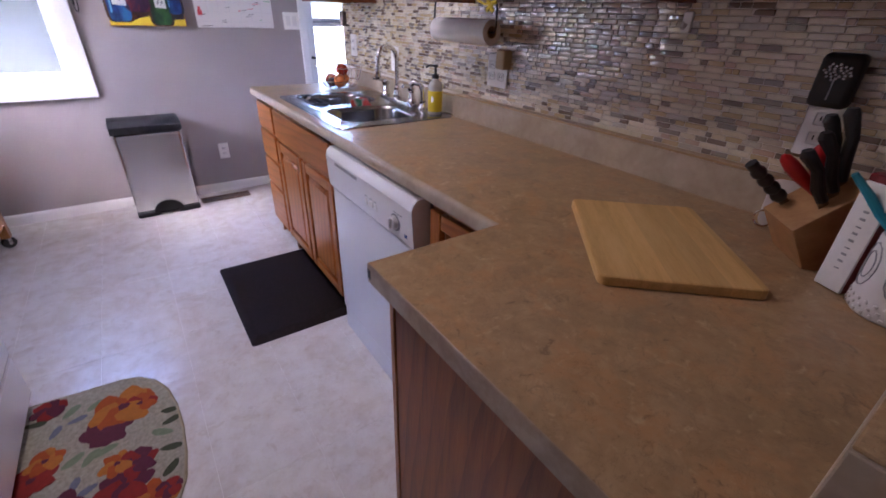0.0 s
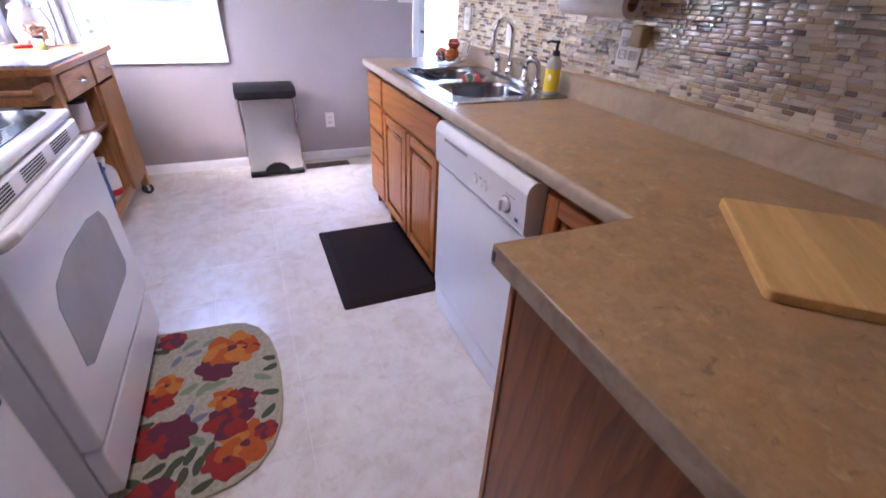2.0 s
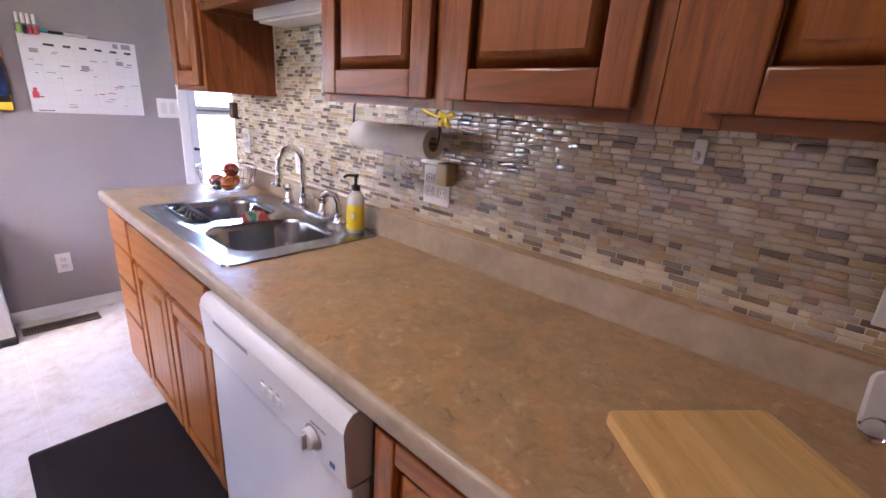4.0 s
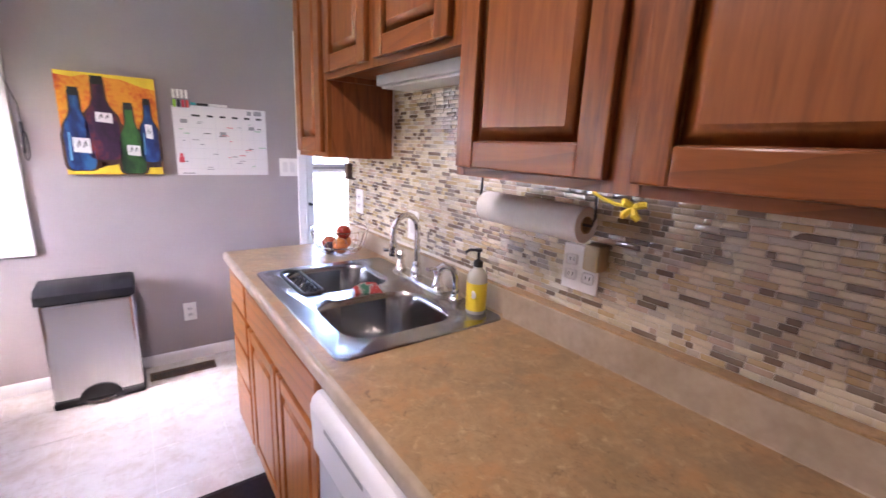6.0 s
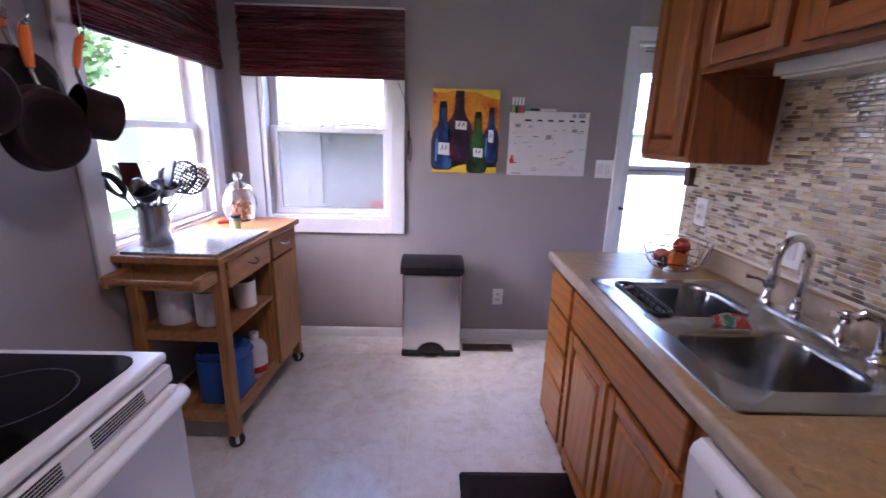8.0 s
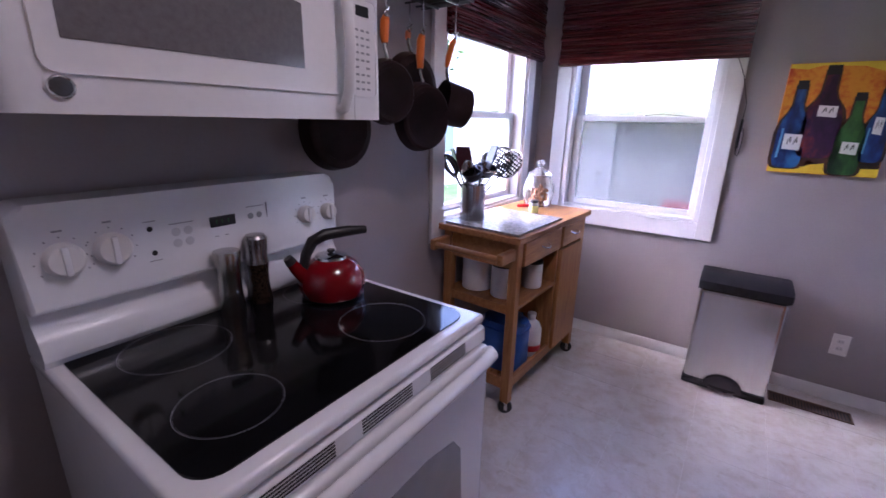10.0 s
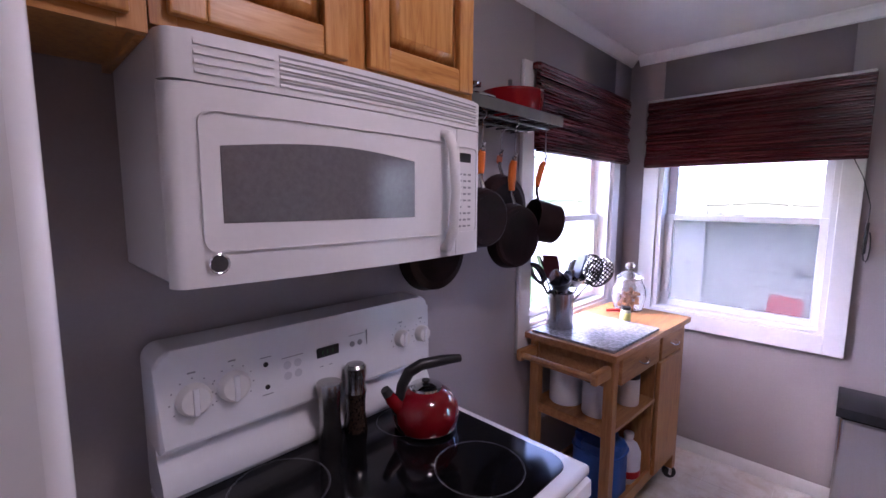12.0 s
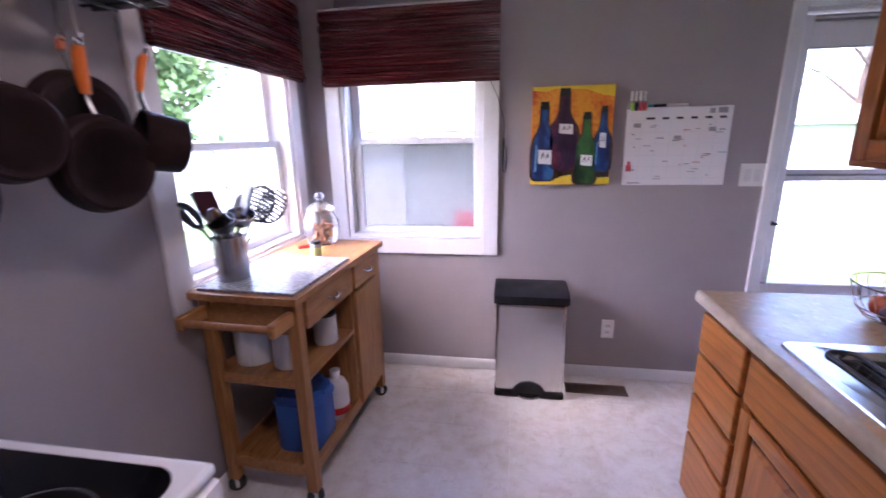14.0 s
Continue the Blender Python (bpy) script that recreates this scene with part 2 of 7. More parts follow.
def mottled(m, layers):
    """Lays patches over a surface: each layer is a colour, a noise scale, its distortion, the threshold's two ends and how strongly it shows; a ridge layer follows thin veins."""
    N, L = m.node_tree.nodes, m.node_tree.links
    b = N["Principled BSDF"]
    col = b.inputs["Base Color"].links[0].from_socket
    geo = N.new("ShaderNodeNewGeometry")
    for k, (colour, scale, distort, lo, hi, amount, ridge) in enumerate(layers):
        off = N.new("ShaderNodeVectorMath")
        off.inputs[1].default_value = (3.1 * k, 7.7 * k, 1.3 * k)
        L.new(geo.outputs["Position"], off.inputs[0])
        t = N.new("ShaderNodeTexNoise")
        t.inputs["Scale"].default_value, t.inputs["Detail"].default_value, t.inputs["Distortion"].default_value, t.inputs["Roughness"].default_value = scale, 8.0, distort, 0.68
        L.new(off.outputs[0], t.inputs["Vector"])
        fac = t.outputs["Fac"]
        if ridge:
            d, a = N.new("ShaderNodeMath"), N.new("ShaderNodeMath")
            d.operation, a.operation = "SUBTRACT", "ABSOLUTE"
            d.inputs[1].default_value = 0.5
            L.new(fac, d.inputs[0])
            L.new(d.outputs[0], a.inputs[0])
            fac = a.outputs[0]
        mr_ = N.new("ShaderNodeMapRange")
        for key, val in (("From Min", lo), ("From Max", hi), ("To Min", 0.0), ("To Max", amount)):
            mr_.inputs[key].default_value = val
        L.new(fac, mr_.inputs["Value"])
        mx = N.new("ShaderNodeMix")
        mx.data_type = "RGBA"
        mx.inputs[7].default_value = (*colour, 1)
        L.new(mr_.outputs[0], mx.inputs[0])
        L.new(col, mx.inputs[6])
        col = mx.outputs[2]
    L.new(col, b.inputs["Base Color"])


for n_ in LAMINATE.node_tree.nodes:
    if n_.type == "TEX_NOISE":   # a crystalline grain
        n_.inputs["Roughness"].default_value = 0.72
mottled(LAMINATE, [((0.47, 0.25, 0.095), 11.0, 0.3, 0.49, 0.62, 0.6, False), ((0.24, 0.17, 0.095), 8.0, 0.5, 0.5, 0.66, 0.6, False), ((0.60, 0.44, 0.25), 30.0, 0.6, 0.58, 0.68, 0.6, False),
                   ((0.12, 0.075, 0.04), 34.0, 0.8, 0.59, 0.68, 0.55, False), ((0.11, 0.065, 0.035), 16.0, 0.7, 0.008, 0.0, 0.4, True), ((0.64, 0.5, 0.31), 75.0, 0.2, 0.62, 0.72, 0.4, False)])
WALL = grained("wall_paint", ((0.325, 0.29, 0.292), (0.365, 0.328, 0.33)), 2.0, (1, 1, 1), (0.55, 0.7), 0.12, 60.0)
WHITE = grained("white_paint", ((0.74, 0.73, 0.73), (0.82, 0.81, 0.81)), 3.0, (1, 1, 1), (0.35, 0.5), 0.05, 20.0)
CEIL = grained("ceiling_paint", ((0.72, 0.71, 0.71), (0.8, 0.79, 0.79)), 3.0, (1, 1, 1), (0.7, 0.85), 0.25, 40.0)
VINYL_FLOOR = grained("vinyl_tile", ((0.67, 0.625, 0.585), (0.735, 0.70, 0.67), (0.78, 0.755, 0.735)), 14.0, (1, 1, 1), (0.16, 0.26), 0.035, 6.0, detail=8, contrast=(0.25, 0.7), per_piece=0.012)
mottled(VINYL_FLOOR, [((0.56, 0.47, 0.38), 5.0, 0.8, 0.48, 0.7, 0.6, False), ((0.50, 0.41, 0.33), 22.0, 0.8, 0.54, 0.74, 0.55, False), ((0.84, 0.82, 0.79), 15.0, 0.6, 0.58, 0.75, 0.5, False), ((0.5, 0.42, 0.35), 9.0, 1.6, 0.012, 0.0, 0.25, True)])
VINYL_JOINT = grained("vinyl_joint", ((0.8, 0.77, 0.74), (0.86, 0.84, 0.81)), 8.0, (1, 1, 1), (0.35, 0.5), 0.05)
ENAMEL = grained("white_enamel", ((0.74, 0.74, 0.76), (0.79, 0.79, 0.81)), 2.0, (1, 1, 1), (0.16, 0.24), 0.02, 30.0, coat=0.3)
MW_WHITE = grained("white_plastic", ((0.7, 0.69, 0.7), (0.76, 0.75, 0.76)), 2.0, (1, 1, 1), (0.25, 0.36), 0.03, 40.0)
PLATE = shader("plate_plastic", (0.8, 0.78, 0.75), 0.35)
GREYPLASTIC = shader("grey_plastic", (0.3, 0.3, 0.31), 0.4)
BLACKGLASS = grained("black_glass", ((0.0035, 0.0035, 0.0045), (0.006, 0.006, 0.007)), 30.0, (1, 1, 1), (0.06, 0.12), 0.01, 8.0)
BLACKGLASS.node_tree.nodes["Principled BSDF"].inputs["IOR"].default_value = 1.36
OVENGLASS = grained("oven_glass", ((0.25, 0.25, 0.265), (0.3, 0.3, 0.32)), 3.0, (1, 1, 1), (0.1, 0.16), 0.0)
MWGLASS = grained("microwave_window", ((0.13, 0.125, 0.135), (0.16, 0.155, 0.165)), 90.0, (1, 1, 1), (0.12, 0.18), 0.0)
BLACK = grained("black_plastic", ((0.012, 0.012, 0.013), (0.022, 0.022, 0.024)), 12.0, (1, 1, 1), (0.3, 0.5), 0.08, 12.0)
RUBBER = grained("mat_rubber", ((0.013, 0.008, 0.0085), (0.022, 0.0135, 0.0145)), 60.0, (1, 1, 1), (0.65, 0.8), 0.4, 4.0)
RUBBER.node_tree.nodes["Principled BSDF"].inputs["Specular IOR Level"].default_value = 0.2
STEEL = grained("brushed_steel", ((0.37, 0.365, 0.36), (0.41, 0.4, 0.395)), 9.0, (1, 3, 3), (0.2, 0.27), 0.0, 8.0, metal=1.0)
STEEL_V = grained("brushed_steel_upright", ((0.36, 0.35, 0.34), (0.46, 0.45, 0.44)), 10.0, (14, 14, 0.6), (0.2, 0.3), 0.02, 8.0, metal=1.0)
CHROME = shader("chrome", (0.78, 0.78, 0.79), 0.07, 1.0)
DARKMETAL = grained("hammered_iron", ((0.05, 0.05, 0.055), (0.1, 0.1, 0.105)), 20.0, (1, 1, 1), (0.3, 0.45), 0.15, metal=0.8)
NONSTICK = grained("dark_anodised", ((0.018, 0.0092, 0.0095), (0.028, 0.015, 0.0155)), 14.0, (1, 1, 1), (0.4, 0.55), 0.08, 9.0)
NONSTICK.node_tree.nodes["Principled BSDF"].inputs["Specular IOR Level"].default_value = 0.12
ORANGE = shader("orange_silicone", (0.75, 0.17, 0.015), 0.45)
REDENAMEL = grained("red_enamel", ((0.17, 0.002, 0.006), (0.24, 0.005, 0.009)), 4.0, (1, 1, 1), (0.07, 0.14), 0.0, coat=0.6)
BLIND = grained("bamboo_blind", ((0.035, 0.003, 0.006), (0.085, 0.008, 0.011), (0.15, 0.021, 0.018)), 5.0, (0.5, 0.5, 24), (0.2, 0.34), 0.15, 4.0, per_piece=0.4)
PAPER = grained("paper", ((0.72, 0.71, 0.70), (0.8, 0.79, 0.78)), 20.0, (1, 1, 1), (0.8, 0.9), 0.2)
CARD = shader("cardboard", (0.32, 0.22, 0.12), 0.8)
JAR_GLASS = shader("pressed_jar_glass", (0.98, 0.98, 0.98), 0.03, Transmission_Weight=0.97, IOR=1.5)
PANE = shader("window_pane", (0.97, 0.99, 1.0), 0.0, Transmission_Weight=1.0, IOR=1.05)
GRANITE = grained("granite", ((0.16, 0.16, 0.165), (0.3, 0.3, 0.3), (0.46, 0.46, 0.46)), 60.0, (1, 1, 1), (0.2, 0.3), 0.0, 4.0)
YELLOW = shader("yellow_label", (0.78, 0.6, 0.02), 0.45)
REDPLASTIC = shader("red_plastic", (0.5, 0.015, 0.015), 0.35)
BLUEPLASTIC = shader("blue_plastic", (0.02, 0.09, 0.33), 0.4)
TEAL = shader("teal_silicone", (0.03, 0.35, 0.5), 0.45)
CERAMIC = grained("white_ceramic", ((0.66, 0.64, 0.62), (0.72, 0.70, 0.69)), 6.0, (1, 1, 1), (0.25, 0.4), 0.04)
GROUT = grained("grout", ((0.60, 0.54, 0.46), (0.68, 0.62, 0.53)), 40.0, (1, 1, 1), (0.7, 0.85), 0.3)
INK = shader("ink", (0.02, 0.02, 0.02), 0.6)
GREYINK = shader("grey_ink", (0.3, 0.3, 0.32), 0.6)
VENT = grained("bronze_vent", ((0.16, 0.10, 0.07), (0.22, 0.15, 0.11)), 20.0, (1, 1, 1), (0.4, 0.55), 0.05, metal=0.4)

# ---- the room ----
XL, XR, YF, YB, H = -1.09, 1.42, 3.84, -2.4, 2.44


def structure(name, bm, material, label, category="wall"):
    return solid(name, bm, material, label, category, kind="structure", at=(0, 0, 0))


def wall_y(name, y0, y1, x0, x1, holes, label):
    """A wall along x between y0 and y1 with holes (x0, x1, z0, z1) right through it."""
    bm = bmesh.new()
    x = x0
    for a, b, lo, hi in sorted(holes):
        box(x, a, y0, y1, 0, H, bm=bm)
        if lo > 0:
            box(a, b, y0, y1, 0, lo, bm=bm)
        box(a, b, y0, y1, hi, H, bm=bm)
        x = b
    box(x, x1, y0, y1, 0, H, bm=bm)
    return structure(name, bm, WALL, label)


def wall_x(name, x0, x1, y0, y1, holes, label):
    bm = bmesh.new()
    y = y0
    for a, b, lo, hi in sorted(holes):
        box(x0, x1, y, a, 0, H, bm=bm)
        if lo > 0:
            box(x0, x1, a, b, 0, lo, bm=bm)
        box(x0, x1, a, b, hi, H, bm=bm)
        y = b
    box(x0, x1, y, y1, 0, H, bm=bm)
    return structure(name, bm, WALL, label)


FW = (-0.885, -0.05, 0.87, 2.06)   # far window opening: x0, x1, z0, z1
LW = (2.70, 3.60, 0.93, 2.06)      # left window opening: y0, y1, z0, z1
DR = (1.472, 2.36, 0.0, 2.02)       # door opening
wall_y("wall_far", YF, YF + 0.16, XL - 0.16, 2.6, [FW, DR], "warm grey painted wall with a window and a glazed door")
wall_x("wall_left", XL - 0.16, XL, YB - 0.16, YF, [LW], "warm grey painted wall behind the stove")
wall_x("wall_right", XR, XR + 0.12, YB, 2.97, [], "painted wall behind the counter")
wall_x("wall_recess", 2.6, 2.74, 2.85, YF + 0.16, [], "grey painted wall of the entry recess")
wall_y("wall_recess_near", 2.85, 2.97, XR + 0.12, 2.6, [], "grey painted return wall of the entry recess")
wall_y("wall_rear", YB - 0.16, YB, XL, XR + 0.12, [], "grey painted rear wall")
wall_y("wall_partition", -0.02, 0.085, 0.60, XR, [], "grey painted partition beside the counter")
structure("ceiling", box(XL - 0.16, 2.74, YB - 0.16, YF + 0.16, H, H + 0.1), CEIL, "white painted ceiling", "ceiling")
floor = structure("floor", box(XL - 0.16, 2.74, YB - 0.16, YF + 0.16, -0.12, -0.0012), VINYL_JOINT, "cream vinyl floor with faint tile joints", "floor")

# flush ceiling lamp over the walkway: unseen, added as warm fill, its place assumed
cl_ = thing("fill_ceiling_lamp", (0.12, 1.62, H), "round flush ceiling lamp out of view, lit, added as warm fill", "ceiling lamp")
part("mount", lathe([(0.17, 0), (0.17, -0.03), (0.155, -0.035), (0, -0.035)], (0.12, 1.62, H - 0.0005), 32), WHITE, cl_)
part("diffuser", lathe([(0.15, -0.036), (0.145, -0.06), (0.1, -0.08), (0, -0.088)], (0.12, 1.62, H), 32), shader("lamp_glass", (0.8, 0.78, 0.74), 0.4, Emission_Color=(1.0, 0.86, 0.7, 1), Emission_Strength=2.0), cl_)

# crown moulding and baseboards
crown = [(0, 0), (0.052, 0), (0.05, -0.008), (0.036, -0.016), (0.02, -0.034), (0.012, -0.05), (0, -0.056)]
structure("trim_crown_far", prism([(YF - 0.001 - a, H - 0.001 + b) for a, b in crown], XL + 0.052, 2.6, "x"), WHITE, "white crown moulding", "moulding")
structure("trim_crown_left", prism([(XL + 0.001 + a, H - 0.001 + b) for a, b in crown], YB, YF - 0.002, "y"), WHITE, "white crown moulding", "moulding")
base = [(0, 0), (0.014, 0), (0.014, 0.05), (0.009, 0.062), (0.004, 0.069), (0, 0.07)]
structure("baseboard_far", prism([(YF - a, b) for a, b in base], XL + 0.014, 1.413, "x"), WHITE, "white baseboard", "baseboard")
structure("baseboard_left", prism([(XL + a, b) for a, b in base], 1.92, YF - 0.001, "y"), WHITE, "white baseboard", "baseboard")


# ---- windows ----
def window_far():
    x0, x1, z0, z1 = FW
    w = tagged(new("window_1"), "white double-hung window above the trash can", "window", kind="structure")
    t = 0.02
    cas = bmesh.new()
    box(x0 - 0.09, x0, YF - t, YF, z0 - 0.1, z1 + 0.1, 0.003, 1, cas)
    box(x1, x1 + 0.085, YF - t, YF, z0 - 0.1, z1 + 0.1, 0.003, 1, cas)
    box(x0, x1, YF - t, YF, z1, z1 + 0.1, 0.003, 1, cas)
    box(x0, x1, YF - t, YF, z0 - 0.1, z0, 0.003, 1, cas)
    part("casing", cas, WHITE, w)
    j = bmesh.new()
    box(x0, x0 + 0.03, YF - 0.004, YF + 0.16, z0, z1, 0.002, 1, j)
    box(x1 - 0.025, x1, YF - 0.004, YF + 0.16, z0, z1, 0.002, 1, j)
    box(x0 + 0.03, x1 - 0.025, YF - 0.004, YF + 0.16, z1 - 0.025, z1, 0.002, 1, j)
    part("jamb", j, WHITE, w)
    part("window_sill", box(x0 + 0.03, x1 - 0.025, YF - 0.004, YF + 0.16, z0, z0 + 0.018, 0.004, 2), WHITE, w)
    a, b = x0 + 0.032, x1 - 0.027
    for name, lo, hi, y in (("lower_sash", z0 + 0.02, 1.462, YF + 0.055), ("upper_sash", 1.425, z1 - 0.027, YF + 0.095)):
        s = bmesh.new()
        lw = 0.05
        box(a, a + lw, y, y + 0.034, lo, hi, 0.003, 1, s)
        box(b - lw * 0.7, b, y, y + 0.034, lo, hi, 0.003, 1, s)
        box(a + lw, b - lw * 0.7, y, y + 0.034, hi - 0.034, hi, 0.003, 1, s)
        box(a + lw, b - lw * 0.7, y, y + 0.034, lo, lo + 0.034, 0.003, 1, s)
        sash = part(name, s, WHITE, w)
        p = part("pane", box(a + lw, b - lw * 0.7, y + 0.014, y + 0.018, lo + 0.034, hi - 0.034), PANE, sash)
        p.visible_shadow = False
    part("sash_lock", box((a + b) / 2 - 0.03, (a + b) / 2 + 0.03, YF + 0.04, YF + 0.07, 1.462, 1.474, 0.004, 2), WHITE, w)
    sc = part("insect_screen", box(a + 0.01, b - 0.01, YF + 0.118, YF + 0.120, z0 + 0.02, 1.45), SCREEN, w, "grey insect screen")
    sc.visible_shadow = False


def window_left():
    y0, y1, z0, z1 = LW
    w = tagged(new("window_2"), "white double-hung window behind the kitchen cart", "window", kind="structure")
    t = 0.02
    cas = bmesh.new()
    box(XL, XL + t, y0 - 0.1, y0, z0 - 0.1, z1 + 0.1, 0.003, 1, cas)
    box(XL, XL + t, y1, y1 + 0.09, z0 - 0.1, z1 + 0.1, 0.003, 1, cas)
    box(XL, XL + t, y0, y1, z1, z1 + 0.1, 0.003, 1, cas)
    box(XL, XL + t, y0, y1, z0 - 0.1, z0, 0.003, 1, cas)
    part("casing", cas, WHITE, w)
    j = bmesh.new()
    box(XL - 0.16, XL + 0.004, y0, y0 + 0.025, z0, z1, 0.002, 1, j)
    box(XL - 0.16, XL + 0.004, y1 - 0.025, y1, z0, z1, 0.002, 1, j)
    box(XL - 0.16, XL + 0.004, y0 + 0.025, y1 - 0.025, z1 - 0.025, z1, 0.002, 1, j)
    part("jamb", j, WHITE, w)
    part("window_sill", box(XL - 0.16, XL + 0.004, y0 + 0.025, y1 - 0.025, z0, z0 + 0.018, 0.004, 2), WHITE, w)
    a, b = y0 + 0.027, y1 - 0.027
    for name, lo, hi, x in (("lower_sash", z0 + 0.02, 1.462, XL - 0.055), ("upper_sash", 1.425, z1 - 0.027, XL - 0.095)):
        s = bmesh.new()
        box(x - 0.034, x, a, a + 0.036, lo, hi, 0.003, 1, s)
        box(x - 0.034, x, b - 0.05, b, lo, hi, 0.003, 1, s)
        box(x - 0.034, x, a + 0.036, b - 0.05, hi - 0.034, hi, 0.003, 1, s)
        box(x - 0.034, x, a + 0.036, b - 0.05, lo, lo + 0.034, 0.003, 1, s)
        sash = part(name, s, WHITE, w)
        p = part("pane", box(x - 0.018, x - 0.014, a + 0.036, b - 0.05, lo + 0.034, hi - 0.034), PANE, sash)
        p.visible_shadow = False


SCREEN = bpy.data.materials.new("insect_screen")
SCREEN.use_nodes = True
_n, _l = SCREEN.node_tree.nodes, SCREEN.node_tree.links
_b = _n["Principled BSDF"]
_b.inputs["Base Color"].default_value = (0.12, 0.13, 0.14, 1)
_t, _m = _n.new("ShaderNodeBsdfTransparent"), _n.new("ShaderNodeMixShader")
_m.inputs[0].default_value = 0.66
_l.new(_t.outputs[0], _m.inputs[1])
_l.new(_b.outputs[0], _m.inputs[2])
_l.new(_m.outputs[0], _n["Material Output"].inputs[0])
window_far()
window_left()

# glazed outer door in the recess
door = tagged(new("door_1"), "white glazed storm door with bright daylight behind", "door", kind="structure")
c = bmesh.new()
box(1.415, 1.472, YF - 0.02, YF, 0, 2.10, 0.003, 1, c)
box(2.36, 2.42, YF - 0.02, YF, 0, 2.10, 0.003, 1, c)
box(1.472, 2.36, YF - 0.02, YF, 2.02, 2.10, 0.003, 1, c)
part("casing", c, WHITE, door)
c = bmesh.new()
box(1.472, 1.485, YF - 0.004, YF + 0.16, 0, 2.02, 0.002, 1, c)
box(2.345, 2.36, YF - 0.004, YF + 0.16, 0, 2.02, 0.002, 1, c)
box(1.485, 2.345, YF - 0.004, YF + 0.16, 2.005, 2.02, 0.002, 1, c)
part("jamb", c, WHITE, door)
c = bmesh.new()
yd = YF + 0.04
box(1.488, 1.542, yd, yd + 0.032, 0.01, 2.0, 0.004, 1, c)
box(2.288, 2.342, yd, yd + 0.032, 0.01, 2.0, 0.004, 1, c)
box(1.542, 2.288, yd, yd + 0.032, 1.845, 2.0, 0.004, 1, c)
box(1.542, 2.288, yd, yd + 0.032, 0.01, 0.632, 0.004, 1, c)
leaf = part("door_leaf", c, WHITE, door)
c = bmesh.new()
box(1.542, 2.288, yd - 0.004, yd + 0.03, 1.238, 1.262, 0.004, 2, c)
box(1.542, 2.288, yd, yd + 0.026, 1.200, 1.2265, 0.004, 2, c)
part("meeting_rail", c, WHITE, leaf)
part("rail_gasket", box(1.542, 2.288, yd + 0.004, yd + 0.022, 1.2267, 1.2378), GREYPLASTIC, leaf, "grey gasket between the sliding panes")
c = bmesh.new()
box(1.542, 2.288, yd - 0.002, yd + 0.004, 1.845, 1.850, 0.0, 1, c)
box(1.546, 2.284, yd - 0.003, yd + 0.003, 1.966, 1.978, 0.0, 1, c)
box(1.546, 2.284, yd - 0.003, yd + 0.003, 1.988, 1.995, 0.0, 1, c)
part("screen_track", c, GREYPLASTIC, leaf, "dark screen track at the head")
for lo, hi in ((0.632, 1.20), (1.262, 1.845)):
    p = part("pane", box(1.542, 2.288, yd + 0.012, yd + 0.016, lo, hi), PANE, leaf)
    p.visible_shadow = False
lt = lathe([(0, 0), (0.012, 0), (0.012, 0.012), (0.006, 0.014), (0.006, 0.03), (0, 0.03)], (1.508, yd, 0.975), 12, Matrix.Rotation(radians(90), 4, "X"))
box(1.490, 1.528, yd - 0.036, yd - 0.028, 0.967, 0.983, 0.003, 2, lt)
part("door_latch", lt, BLACK, leaf, "black door latch")
part("pane_clip", box(1.49, 1.53, yd - 0.006, yd, 0.628, 0.638, 0.002), GREYPLASTIC, leaf)


# ---- cabinets ----
def panel_door(parent, face, y0, y1, z0, z1, sgn, V, Hm, rail=0.048, name="door"):
    """A raised-panel door; its back lies at x = face and it faces sgn along x."""
    f = face
    t = 0.019
    x = lambda d: f + sgn * d
    d = part(name, box(x(0), x(0.0015), y0 + 0.003, y1 - 0.003, z0 + 0.003, z1 - 0.003), V, parent)
    for a, b in ((y0, y0 + rail), (y1 - rail, y1)):
        part("stile", box(x(0.0005), x(t), a, b, z0, z1, 0.004, 2), V, d)
    for a, b in ((z0, z0 + rail), (z1 - rail, z1)):
        part("rail", box(x(0.0005), x(t - 0.0015), y0 + rail, y1 - rail, a, b, 0.004, 2), Hm, d)
    pn = bmesh.new()
    a0, a1, b0, b1 = y0 + rail, y1 - rail, z0 + rail, z1 - rail
    g = 0.0025
    s = min(0.027, (a1 - a0) * 0.22, (b1 - b0) * 0.22)
    lo = [pn.verts.new((x(0.002), p, q)) for p, q in ((a0 + g, b0 + g), (a1 - g, b0 + g), (a1 - g, b1 - g), (a0 + g, b1 - g))]
    hi = [pn.verts.new((x(0.0138), p, q)) for p, q in ((a0 + s, b0 + s), (a1 - s, b0 + s), (a1 - s, b1 - s), (a0 + s, b1 - s))]
    tp = [pn.verts.new((x(0.0176), p, q)) for p, q in ((a0 + s + 0.002, b0 + s + 0.002), (a1 - s - 0.002, b0 + s + 0.002), (a1 - s - 0.002, b1 - s - 0.002), (a0 + s + 0.002, b1 - s - 0.002))]
    for r0, r1 in ((lo, hi), (hi, tp)):
        for k in range(4):
            pn.faces.new([r0[k], r0[(k + 1) % 4], r1[(k + 1) % 4], r1[k]])
    pn.faces.new(tp)
    pn.faces.new(lo)
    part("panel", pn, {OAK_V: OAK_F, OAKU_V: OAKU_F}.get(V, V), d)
    return d


def slab_front(parent, face, y0, y1, z0, z1, sgn, Hm, name="drawer"):
    bm = box(face, face + sgn * 0.019, y0, y1, z0, z1, 0.006, 2)
    return part(name, bm, Hm, parent)


